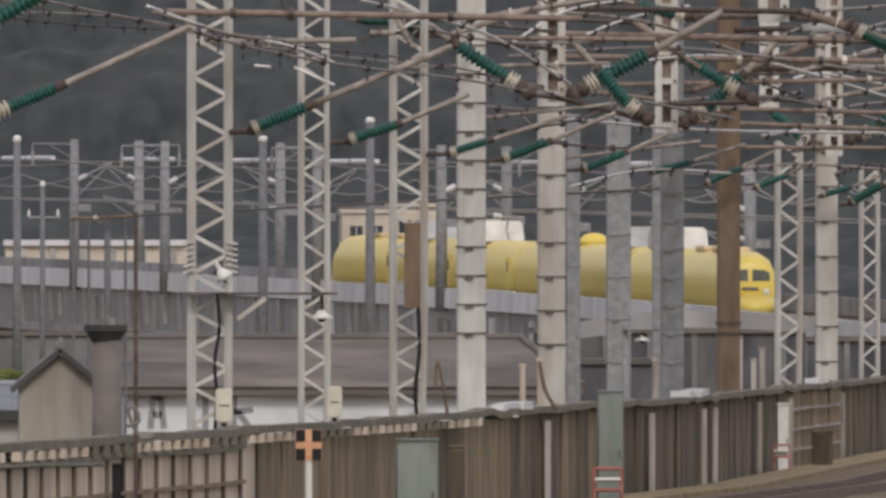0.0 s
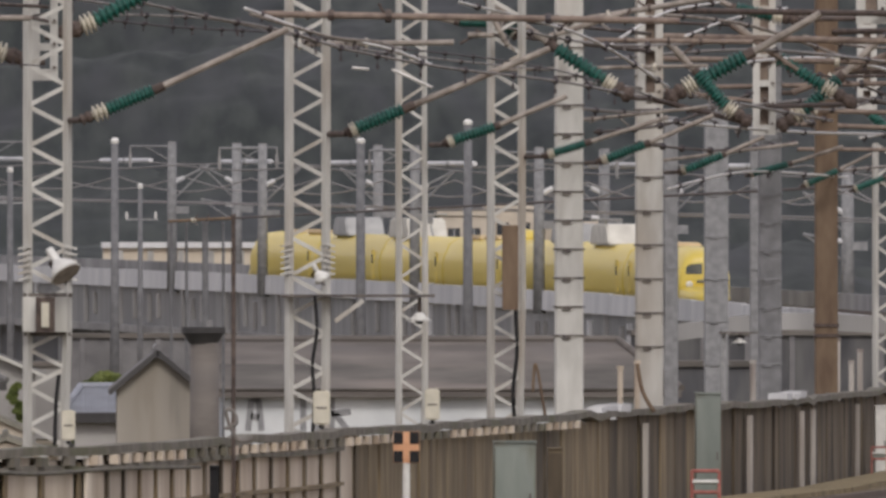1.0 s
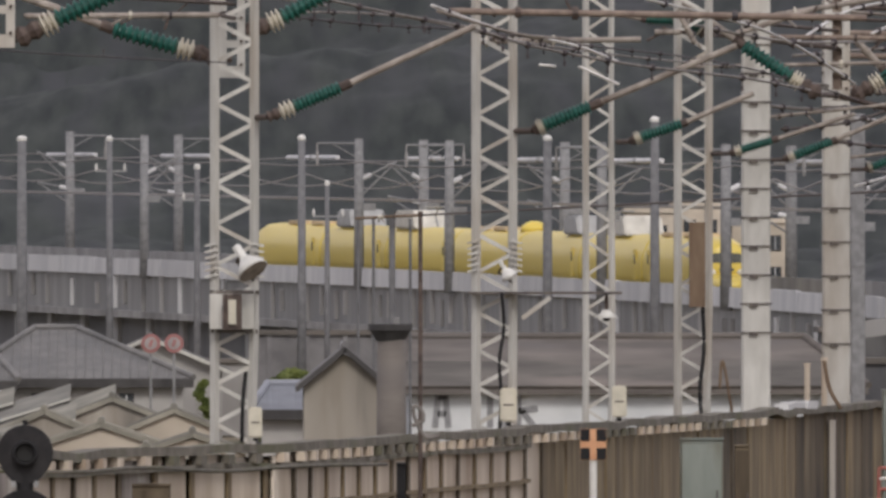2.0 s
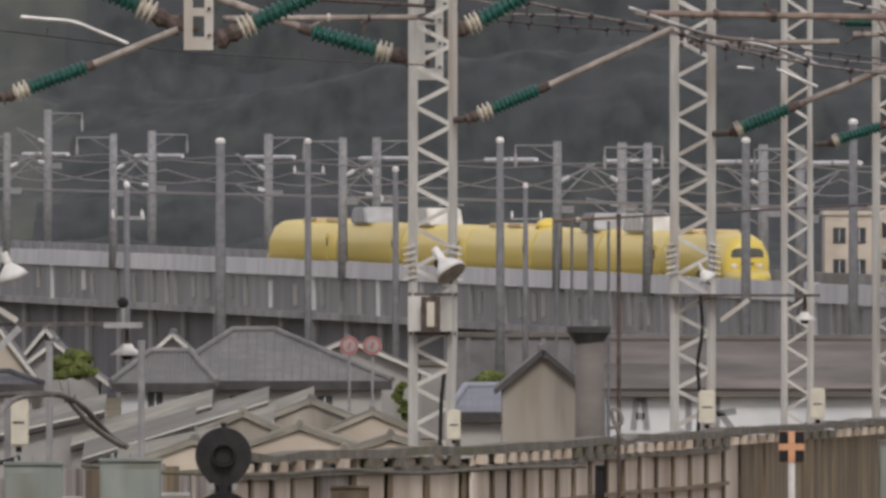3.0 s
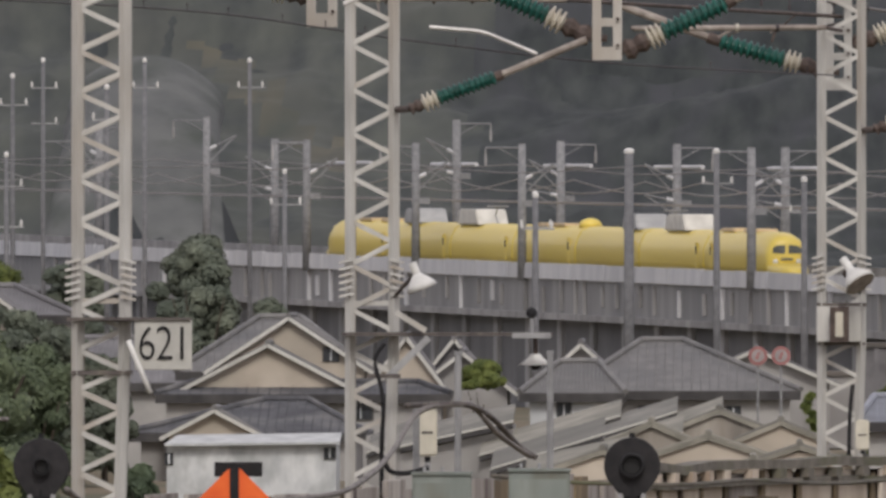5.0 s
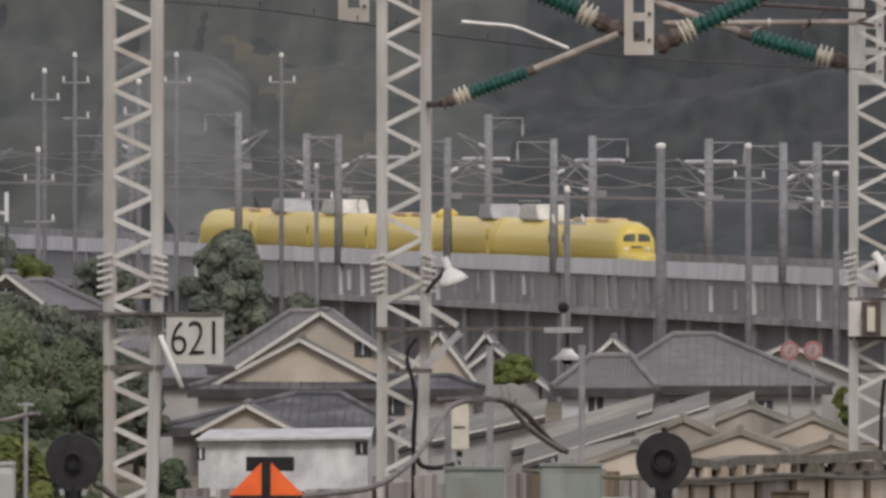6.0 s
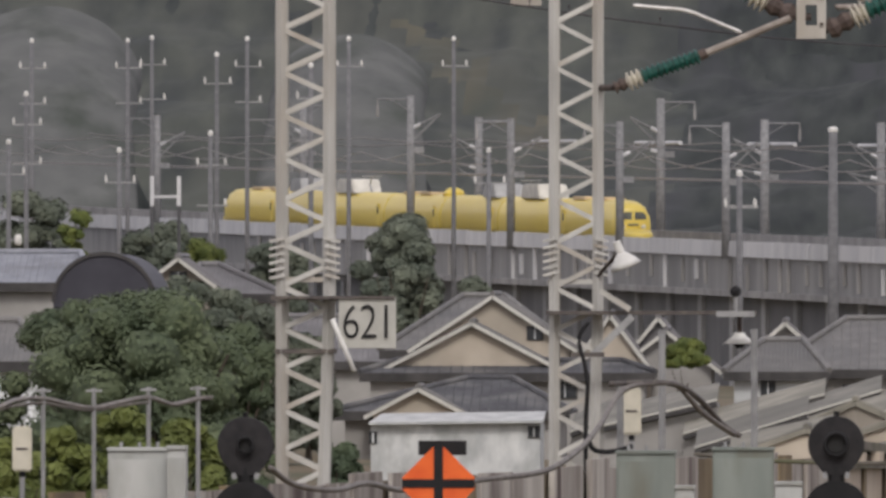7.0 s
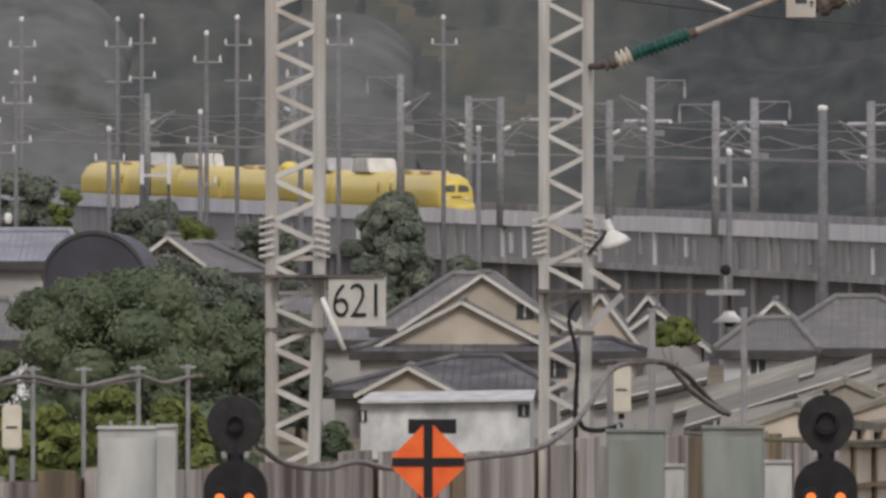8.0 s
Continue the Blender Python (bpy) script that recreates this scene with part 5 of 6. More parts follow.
cable([(-7.336, 172, 6.137), (-7.136, 173, 5.953), (-6.771, 174, 5.883), (-6.497, 176, 5.929), (-6.156, 178, 5.834), (-5.445, 180, 5.918), (-4.838, 182, 5.986), (-4.523, 184, 6.178), (-4.324, 186, 6.438), (-4.089, 188, 6.828), (-3.638, 189, 6.897), (-3.522, 189.5, 6.869), (-3.246, 190, 6.55), (-2.913, 191, 6.3)], 0.032, CABLEG, "thick grey cable looping along the fence")
cable([(-4.246, 188, 6.891), (-3.638, 189, 6.897), (-3.341, 190, 6.752), (-3.04, 191, 6.415), (-2.849, 191, 6.287)], 0.034, STRAP, "dark conduit sloping over the cabinets")
cable([(-4.449, 186, 6.345), (-4.386, 186, 6.19), (-4.2, 186, 6.159), (-3.953, 186, 6.221)], 0.031, BLACK, "black cable loop by the meter box")
cable([(-3.766, 214, 5.853), (-2.774, 214.5, 5.762), (-1.347, 215, 5.728), (-0.501, 221, 5.724), (0.545, 227, 5.617), (1.647, 233, 5.623), (2.896, 240, 5.576)], 0.03, RAILTOP, "grey cable clipped under the fence coping")
for p0 in ((-4.155, 189, 11.169), (-3.708, 190, 11.186), (-2.704, 192, 11.219)):
    slim_pole(p0[0], p0[1], (-11.131, 190, 6.854)[2] if p0[0] < -3.9 else (-11.248, 192, 7.443)[2], 0.038, GALV)
slim_pole((11.976, 316, 13.477)[0], 316, (1.917, 316, 6.736)[2], 0.053, BOARD)
slim_pole((11.513, 312, 13.408)[0], 312, (1.893, 312, 6.648)[2], 0.052, BOARD)
cable([(11.901, 314, 6.744), (12.005, 314, 6.221), (12.215, 314, 5.854)], 0.042, RUST, "brown hose hanging at the fence")
cable([(9.361, 295, 6.328), (9.411, 295, 6.82), (9.558, 295, 6.033), (9.56, 295.05, 5.9)], 0.029, RUST, "brown hose hanging at the fence")
for x, y, z in (((18.65, 375, 14.5)[0], 375, (2.275, 375, 7)[2]), ((19.114, 378, 14.552)[0], 378, (2.293, 378, 6.488)[2]), ((19.303, 378, 14.552)[0], 378, (2.293, 378, 6.74)[2]), ((15.433, 345, 13.98)[0], 345, (2.093, 345, 6.62)[2])):
    slim_pole(x, y, z, 0.062, BOARDG)

# the town between the yard and the viaduct
def roof_slab(bm, a, b, c, d, t):
    """A slab of thickness t under the quad a b c d."""
    up = [bm.verts.new(p) for p in (a, b, c, d)]
    dn = [bm.verts.new((p[0], p[1], p[2] - t)) for p in (a, b, c, d)]
    bm.faces.new(up)
    bm.faces.new(dn[::-1])
    for i in range(4):
        j = (i + 1) % 4
        bm.faces.new((up[i], dn[i], dn[j], up[j]))


def tile_rows(house, a, b, c, d, n, mat):
    """Raised tile rows running up the roof quad a b (eave) c d (ridge)."""
    a, b, c, d = (Vector(v) for v in (a, b, c, d))
    bm = bmesh.new()
    w = b.x - a.x
    for i in range(1, n):
        f = i / n
        p, q = a.lerp(b, f), d.lerp(c, f)
        if abs(w) > 0.5:
            k = 1.0
            if p.x < d.x:
                k = (p.x - a.x) / (d.x - a.x)
            elif p.x > c.x:
                k = (b.x - p.x) / (b.x - c.x)
            q = Vector((p.x, a.y + (d.y - a.y) * k, a.z + (d.z - a.z) * k))
        bar(bm, p + Vector((0, 0, 0.02)), q + Vector((0, 0, 0.02)), 0.03, 5)
    tagged(part("tiling", bm, mat, house), kind="stuff")


def window(house, x, y, z, w, h):
    f = part("window", one(box, (x, y - 0.03, z), (w, 0.08, h)), FASCIA, house)
    part("pane", one(box, (x, y - 0.08, z), (w * 0.86, 0.03, h * 0.82)), WINDOW, f)
    part("mullion", one(box, (x, y - 0.1, z), (0.06, 0.03, h * 0.82)), WALLW, f)


def gable_front(x, y, half, eave, ridge, depth, wall, roof, label, windows=(), over=0.5, slant=0.0, trim=PLATE):
    """House whose gable faces the yard: x, y the wall's foot middle, half its half width."""
    kind_of = "shed" if "shed" in label else "house"
    h = thing(kind_of, (x, y, 0), label, kind_of, "town " + kind_of + "s")
    b = bmesh.new()
    prism(b, [(x - half, 0), (x + half, 0), (x + half, eave), (x + slant, ridge - 0.25), (x - half, eave)], y, y + depth)
    part("wall", b, wall, h)
    k = (ridge - eave) / half
    for i in (-1, 1):
        e = (x + i * (half + over), eave - k * over)
        r = bmesh.new()
        roof_slab(r, (e[0], y - over, e[1]), (e[0], y + depth, e[1]), (x + slant, y + depth, ridge), (x + slant, y - over, ridge), 0.18)
        part("roof", r, roof, h)
        tile_rows(h, (e[0], y - over, e[1]), (e[0], y + depth, e[1]), (x + slant, y + depth, ridge), (x + slant, y - over, ridge), 14, roof)
        part("bargeboard", one(beam, (e[0], y - over - 0.04, e[1] - 0.1), (x + slant, y - over - 0.04, ridge - 0.1), 0.17, 0.08), trim, h)
    part("ridge", one(bar, (x + slant, y - over, ridge + 0.05), (x + slant, y + depth, ridge + 0.05), 0.14, 8), roof, h)
    for wx, wz, ww, wh in windows:
        window(h, x + wx, y, wz, ww, wh)
    return h


def hip_house(x0, x1, y, eave, ridge, r0, r1, depth, wall, roof, label, windows=(), over=0.5, edge=None, rows=26):
    """House with its eave to the yard; r0 to r1 is the ridge."""
    h = thing("house", ((x0 + x1) / 2, y, 0), label, "house", "town houses")
    part("wall", one(box, ((x0 + x1) / 2, y + depth / 2, eave / 2), (x1 - x0, depth, eave)), wall, h)
    a, b = (x0 - over, y - over, eave), (x1 + over, y - over, eave)
    c, d = (r1, y + depth / 2, ridge), (r0, y + depth / 2, ridge)
    e, f = (x1 + over, y + depth + over, eave), (x0 - over, y + depth + over, eave)
    for quad in ((a, b, c, d), (b, e, c, c), (e, f, d, c), (f, a, d, d)):
        bm = bmesh.new()
        vs = []
        for p in quad:
            if p not in vs:
                vs.append(p)
        up = [bm.verts.new(p) for p in vs]
        dn = [bm.verts.new((p[0], p[1], p[2] - 0.16)) for p in vs]
        bm.faces.new(up)
        bm.faces.new(dn[::-1])
        for i in range(len(vs)):
            j = (i + 1) % len(vs)
            bm.faces.new((up[i], dn[i], dn[j], up[j]))
        part("roof", bm, roof, h)
    if rows:
        tile_rows(h, a, b, c, d, rows, roof)
    rd = bmesh.new()
    for p, q in ((d, c), (a, d), (b, c)):
        bar(rd, Vector(p) + Vector((0, 0, 0.06)), Vector(q) + Vector((0, 0, 0.06)), 0.15, 8)
    part("ridge", rd, edge or roof, h)
    part("fascia", one(box, ((x0 + x1) / 2, y - over - 0.02, eave - 0.22), (x1 - x0 + over * 2, 0.1, 0.42 if edge is None else 0.16)), FASCIA if edge is None else edge, h, "dark eave board")
    for wx, wz, ww, wh in windows:
        window(h, wx, y, wz, ww, wh)
    return h


# big cream double-gabled house
gable_front((-24.6, 800, 21.413)[0], 800, 4, (-46.867, 800, 4.133)[2], (-46.867, 800, 6.213)[2], 9, CREAM, TILE, "cream gabled house with a grey tiled roof", over=0.4)
gable_front((-23.79, 806, 21.514)[0], 806, 3.627, (-47.218, 806, 5.125)[2], (-47.218, 806, 7.49)[2], 12, CREAM, TILE, "cream gabled upper storey with a grey tiled roof", ((2.015, (-47.218, 806, 5.663)[2], 0.806, 0.699),), over=0.4)
hip_house((-29.363, 799, 21.397)[0], (-16.393, 799, 21.397)[0], 799, (-46.808, 799, 3.819)[2], (-46.808, 799, 4.351)[2], (-28.165, 799, 21.397)[0], (-17.511, 799, 21.397)[0], 4, WALLG, DARKSHEET, "grey lower storey with a dark tiled skirt roof", (((-25.768, 799, 21.397)[0], (-46.808, 799, 2.753)[2], 0.9, 0.8), ((-20.175, 799, 21.397)[0], (-46.808, 799, 3.02)[2], 1.2, 0.9)))
hip_house((-29, 815, 21.665)[0], (-20.579, 815, 21.665)[0], 815, (-47.745, 815, 4.822)[2], (-47.745, 815, 7.402)[2], (-25.74, 815, 21.665)[0], (-23.703, 815, 21.665)[0], 16, WALLG, TILE, "grey house with a broad tiled hip roof")
gable_front((-18.134, 803, 21.464)[0], 803, 1.874, (-47.042, 803, 4.119)[2], (-47.042, 803, 6.581)[2], 8, CREAM, TILED, "narrow cream gable end with a dark roof", over=0.3)
gable_front((-16.037, 812, 21.615)[0], 812, 2.03, (-47.57, 812, 4.021)[2], (-47.57, 812, 6.457)[2], 10, TILED, TILED, "dark gabled house beside the cream one", over=0.3)
gable_front((-26.116, 770, 20.91)[0], 770, 2.053, (-45.109, 770, 2.225)[2], (-45.109, 770, 3.303)[2], 6, CREAM, TILE, "small house with a low brown gable", over=0.4)
hip_house((-29.529, 772, 20.944)[0], (-19.75, 772, 20.944)[0], 772, (-45.226, 772, 2.21)[2], (-45.226, 772, 3.651)[2], (-24.125, 772, 20.944)[0], (-22.066, 772, 20.944)[0], 14, WALLG, DARKSHEET, "low grey house with a dark sloping roof")
h = thing("shed", ((-21.884, 690, 19.569)[0], 690, 0), "long white shed with a pale bluish sheet roof", "shed")
part("wall", one(box, ((-21.884, 690, 19.569)[0], 693, (-40.422, 690, 2.434)[2] / 2), (6.9, 6, (-40.422, 690, 2.434)[2])), SHEDW, h)
b = bmesh.new()
roof_slab(b, (-25.408, 689.5, 2.369), (-18.283, 689.5, 2.461), (-18.389, 697, 2.772), (-25.127, 697, 2.68), 0.1)
part("roof", b, SHEDW, h)
window(h, (-25.242, 690, 19.569)[0], 690, (-40.422, 690, 1.744)[2], 0.35, 0.5)
window(h, (-18.688, 690, 19.569)[0], 690, (-40.422, 690, 1.974)[2], 0.5, 0.5)

# hip-roofed house and its neighbours
hip_house((-9.954, 790, 21.404)[0], (0.053, 790, 21.404)[0], 790, (-12.851, 790, 4.024)[2], (-12.851, 790, 6.341)[2], (-6.926, 790, 21.404)[0], (-4.951, 790, 21.404)[0], 14, WALLG, TILE, "grey-walled house with a broad grey hip roof",
          tuple((x, (-12.851, 790, 3.023)[2], 0.7, 0.6) for x in ((-10.428, 790, 21.404)[0], (-9.743, 790, 21.404)[0], (-6.662, 790, 21.404)[0], (-2.581, 790, 21.404)[0])))
gable_front((-9.813, 800, 21.573)[0], 800, 2.4, (-13.013, 800, 4.107)[2], (-13.013, 800, 6.24)[2], 9, WALLG, TILED, "dark-roofed house behind a utility pole")
hip_house((-12, 786, 21.336)[0], (-8.07, 786, 21.336)[0], 786, (-12.786, 786, 3.939)[2], (-12.786, 786, 5.354)[2], (-10.69, 786, 21.336)[0], (-8.856, 786, 21.336)[0], 8, WALLW, TILE, "white house under a low grey roof", (((-10.428, 786, 21.336)[0], (-12.786, 786, 3.127)[2], 0.7, 0.8),))
gable_front((-1.585, 820, 21.913)[0], 820, 3.553, (-13.339, 820, 4.419)[2], (-13.339, 820, 5.923)[2], 9, WALLG, TILED, "grey house with a dark shallow roof")
gable_front((-15.51, 805, 21.658)[0], 805, 2.147, (-13.095, 805, 4.216)[2], (-13.095, 805, 5.826)[2], 9, WALLG, TILED, "grey house with a dark shallow roof")


def lean_shed(a, b, rise, mat, label, depth=6.0):
    """Low shed under one sloping sheet roof: a, b are the roof's front corners."""
    a, b = Vector(a), Vector(b)
    mid = (a + b) / 2
    h = thing("low_shed", (mid.x, a.y, 0), label, "shed", "low sheds")
    g = bmesh.new()
    prism(g, [(a.x, 0), (b.x, 0), (b.x, b.z - 0.1), (a.x, a.z - 0.1)], a.y + 0.3, a.y + depth)
    part("wall", g, WALLG, h)
    up = Vector((0, depth, rise))
    r = bmesh.new()
    roof_slab(r, a, b, b + up, a + up, 0.1)
    part("roof", r, mat, h)
    part("gutter", one(bar, a - Vector((0, 0.1, 0.16)), b - Vector((0, 0.1, 0.16)), 0.09, 6), FASCIA, h)
    part("verge", one(beam, a + Vector((0, -0.06, 0.03)), b + Vector((0, -0.06, 0.03)), 0.08, 0.1), PLATE, h, "pale roof edge")



for a, b, rise, mat in (
        ((-12.275, 672, 2.042), (-6.675, 672, 3.61), 0.65, SHEET), ((-9.53, 668, 2.188), (-4.409, 668, 3.792), 0.601, CORR), ((-6.596, 664, 2.334), (-2.612, 664, 3.773), 0.642, SHEET),
        ((-11.44, 650, 1.695), (-7.107, 650, 3.038), 0.672, CORR), ((-8.57, 646, 1.734), (-4.048, 646, 3.133), 0.711, SHEET),
        ((-9.734, 624, 1.635), (-5.782, 624, 2.467), 0.728, SHEET),
        ((-17.442, 700, 1.887), (-14.642, 700, 3.053), 0.677, CORR), ((-15.503, 676, 2.344), (-10.996, 676, 3.358), 0.699, CORR)):
    lean_shed(a, b, rise, mat, "low shed under a sloping weathered sheet roof")
for x, y, half, eave, ridge, wall, roof in ((-2.7, 655, 2.4, 3.05, 4.0, HUTWALL, CORR), (-0.3, 648, 1.7, 2.9, 3.6, CREAM, CORR), (-3.0, 628, 2.3, 2.45, 3.2, CREAM, SHEET), (-5.2, 640, 1.6, 2.9, 3.6, HUTWALL, SHEET),
                                           (0.4, 626, 2.0, 2.2, 2.85, CREAM, CORR), (-1.3, 612, 1.9, 1.85, 2.45, CREAM, SHEET), (-6.8, 618, 1.9, 2.1, 2.75, CREAM, CORR)):
    gable_front(x, y, half, eave, ridge, 7, wall, roof, "low beige shed with a shallow gabled sheet roof", over=0.1, trim=SHEET)
hip_house((3.313, 700, 19.877)[0], (5.413, 700, 19.877)[0], 700, (-11.387, 700, 3.193)[2], (-11.387, 700, 4.197)[2], (3.547, 700, 19.877)[0], (5.18, 700, 19.877)[0], 8, WALLG, BLUEROOF, "pale house with a bluish sheet roof")

# hut and stout capped chimney
gable_front((5.376, 560, 17.501)[0], 560, 1.344, (-9.109, 560, 5.107)[2], (-9.109, 560, 6.227)[2], 5, HUTWALL, TILED, "beige rendered hut with a dark gable roof", over=0.25, trim=FASCIA)
chim = thing("chimney", ((6.795, 548, 17.298)[0], 548, 0), "stout brown-grey concrete chimney with a flared dark cap", "chimney")
part("shaft", one(lathe, ((6.777, 548, 17.298)[0], 548, 0), (6.777, 548, 6.484), [(0, 0.511), (1, 0.457)], 24), TILEB, chim, smooth=True)
part("cap", one(lathe, (6.74, 548, 6.447), (6.74, 548, 6.995), [(0, 0.457), (0.6, 0.658), (0.62, 0.712), (1, 0.712)], 24), FASCIA, chim, "dark flared cap")
part("pipe", one(bar, (6.941, 548, 6.959), (6.941, 548, 7.215), 0.11, 8), CONC, chim)

# long low building with a brown-grey roof
lb = hip_house((8.888, 660, 19.44)[0], (26.224, 660, 19.44)[0], 660, (4.004, 660, 4.348)[2], (4.004, 660, 6.24)[2], (8.734, 660, 19.44)[0], (24.464, 660, 19.44)[0], 12, WALLW, TILEB, "long low white building with a brown-grey roof", rows=0, edge=TILEB)
lower = bmesh.new()
roof_slab(lower, (8.5, 659.4, 4.40), (26.6, 659.4, 4.40), (26.0, 662.6, 5.34), (8.6, 662.6, 5.34), 0.05)
part("lower_roof", lower, ROOFD, lb, "darker lower run of the roof")
# faded strokes painted on the wall
for strokes in (((9.85, 2.75, 9.98, 4.0), (10.38, 2.75, 10.26, 4.0), (9.95, 3.3, 10.3, 3.3), (9.98, 3.95, 10.3, 3.95)), ((12.0, 2.75, 12.0, 4.1), (12.5, 2.75, 12.5, 4.1), (13.1, 2.75, 13.1, 4.1), (13.1, 3.4, 13.85, 3.5), (13.25, 3.4, 13.75, 2.75))):
    mark = bmesh.new()
    for x0, z0, x1, z1 in strokes:
        beam(mark, (x0, 659.97, z0), (x1, 659.97, z1), 0.24, 0.02)
    part("painted_mark", mark, GREYCOL, lb, "faded grey painted strokes")
# wall and sheds below the viaduct; DARKSHEET bodies stand in for the shadow there
for x, y, w, z, mat, lab in (((8.16, 900, 23.6)[0], 900, 9, (5.46, 900, 5.9)[2], TILED, "shed coloured dark for the shade under the viaduct"), ((34.757, 760, 21.173)[0], 760, 12, (4.611, 760, 6.353)[2], DARKSHEET, "shed coloured dark for the shade under the viaduct"),
                             ((3.823, 940, 24.293)[0], 940, 10, (5.703, 940, 4.24)[2], WALLG, "grey shed under the viaduct"), ((44.853, 800, 21.867)[0], 800, 14, (4.853, 800, 5.867)[2], DARKSHEET, "shed coloured dark for the shade under the viaduct"), ((30.636, 740, 20.827)[0], 740, 5, (4.489, 740, 5.04)[2], DARKSHEET, "shed coloured dark for the shade beside the bridge")):
    s = thing("flat_shed", (x, y, 0), lab, "shed", "flat sheds")
    b = bmesh.new()
    box(b, (x, y + 3, z / 2), (w, 6, z))
    bmesh.ops.bevel(b, geom=b.edges[:], offset=0.1, segments=1, affect='EDGES')
    part("body", b, mat, s)
    part("coping", one(box, (x, y + 3, z), (w + 0.4, 6.4, 0.25)), ROOFD, s)
    for k in range(int(w / 2)):
        part("pilaster", one(box, (x - w / 2 + 1 + 2 * k, y - 0.06, z / 2), (0.25, 0.14, z - 0.2)), TILED, s)
# shallow-arched grey pipe bridge
br = thing("pipe_bridge", (27.23, 700, 6.483), "shallow-arched pale grey pipe bridge on grey piers", "bridge")
b = bmesh.new()
pts = smooth_line([(27.23, 700, 6.367), (28.98, 700, 6.6), (31.78, 700, 6.927), (34.58, 700, 6.903), (38.313, 700, 6.693)], 6)
prism(b, [(p.x, p.z + 0.35) for p in pts] + [(p.x, p.z - 0.35) for p in pts[::-1]], 699.5, 700.5)
part("girder", b, CONC, br)
for p in (pts[0], pts[12], pts[-1]):
    part("pier", one(box, (p.x, p.y, p.z / 2), (0.8, 0.8, p.z)), CONC, br)

# beige apartment block past the line
ab = thing("apartment_block", ((43.6, 1500, 34)[0], 1500, 0), "beige flat-roofed block behind the viaduct", "building")
for xa, xb, z, y in (((39.35, 1500, 34)[0], (43.6, 1500, 34)[0], (9.1, 1500, 15.1)[2], 1500), ((43.658, 1502, 34.035)[0], (48.164, 1502, 34.035)[0], (9.112, 1502, 15.61)[2], 1502), ((49.025, 1510, 34.173)[0], (54.36, 1510, 34.173)[0], (9.161, 1510, 14.241)[2], 1510)):
    part("wall", one(box, ((xa + xb) / 2, y + 5, z / 2), (xb - xa, 10, z)), CREAM, ab)
    part("roof", one(box, ((xa + xb) / 2, y + 5, z + 0.2), (xb - xa + 0.4, 10.4, 0.4)), CREAM, ab)
    for i in range(2):
        for j in range(2):
            window(ab, xa + (xb - xa) * (0.3 + 0.42 * i), y, z - 1.8 - 2.8 * j, 1.1, 1.4)
pb = thing("warehouse", ((17.374, 1460, 33.307)[0], 1460, 0), "long pale warehouse beyond the viaduct", "building")
part("wall", one(box, ((17.374, 1460, 33.307)[0], 1466, (8.857, 1460, 12.185)[2] / 2), (16.06, 12, (8.857, 1460, 12.185)[2])), CREAM, pb)
part("roof", one(box, ((17.374, 1460, 33.307)[0], 1466, (8.857, 1460, 12.38)[2]), (16.352, 13, 0.5)), CONCL, pb)
for k in range(6):
    part("pilaster", one(box, ((10.804, 1460, 33.307)[0] + 2.6 * k, 1459.8, (8.857, 1460, 11.407)[2] - 1), (0.5, 0.4, 3.0)), WALLG, pb)
# dome shed, white roof shed and houses by the trees
b = bmesh.new()
cx, cz, rr = (-37.788, 720, 20.072)[0], (-42.18, 720, 7.232)[2], 2.16
prism(b, [(cx + rr * math.cos(a * math.pi / 20), cz + 2.064 * math.sin(a * math.pi / 20)) for a in range(21)] + [(cx - rr, 0), (cx + rr, 0)], 720, 734)
dm = thing("barrel_shed", (cx, 720, 0), "navy sheet-clad shed with a barrel roof", "shed")
part("shell", b, NAVY, dm, smooth=False)
b = bmesh.new()
for k in range(20):
    a0, a1 = k * math.pi / 20, (k + 1) * math.pi / 20
    beam(b, (cx + rr * math.cos(a0), 719.95, cz + 2.064 * math.sin(a0)), (cx + rr * math.cos(a1), 719.95, cz + 2.064 * math.sin(a1)), 0.16, 0.1)
part("rim", b, FASCIA, dm)
part("door", one(box, (cx, 719.96, 1.6), (3.0, 0.1, 3.2)), FASCIA, dm)
hip_house((-47.563, 760, 20.743)[0], (-40.723, 760, 20.743)[0], 760, (-44.523, 760, 8.076)[2], (-44.523, 760, 9.393)[2], (-47.057, 760, 20.743)[0], (-41.23, 760, 20.743)[0], 10, WALLG, BLUEROOF, "long shed with a pale sheet roof")
gable_front((-37.505, 780, 21.078)[0], 780, 1.56, (-45.695, 780, 8.078)[2], (-45.695, 780, 9.248)[2], 9, HUTWALL, TILED, "small house with a dark gable behind the trees", ((0.0, (-45.695, 780, 8.338)[2], 0.8, 0.5),))
hip_house((-36.83, 785, 21.162)[0], (-33.428, 785, 21.162)[0], 785, (-45.988, 785, 7.555)[2], (-45.988, 785, 8.864)[2], (-36.96, 785, 21.162)[0], (-36.045, 785, 21.162)[0], 9, HUTWALL, TILED, "grey house with a sloping tiled roof")
hip_house((-44.508, 700, 19.737)[0], (-39.375, 700, 19.737)[0], 700, (-41.008, 700, 4.803)[2], (-41.008, 700, 6.437)[2], (-43.342, 700, 19.737)[0], (-40.542, 700, 19.737)[0], 10, WALLW, TILE, "white house with a grey tiled roof")
hip_house((-35.621, 830, 21.916)[0], (-29.811, 830, 21.916)[0], 830, (-48.624, 830, 4.21)[2], (-48.624, 830, 6.368)[2], (-34.791, 830, 21.916)[0], (-30.641, 830, 21.916)[0], 10, WALLG, TILED, "grey house behind the numbered mast")


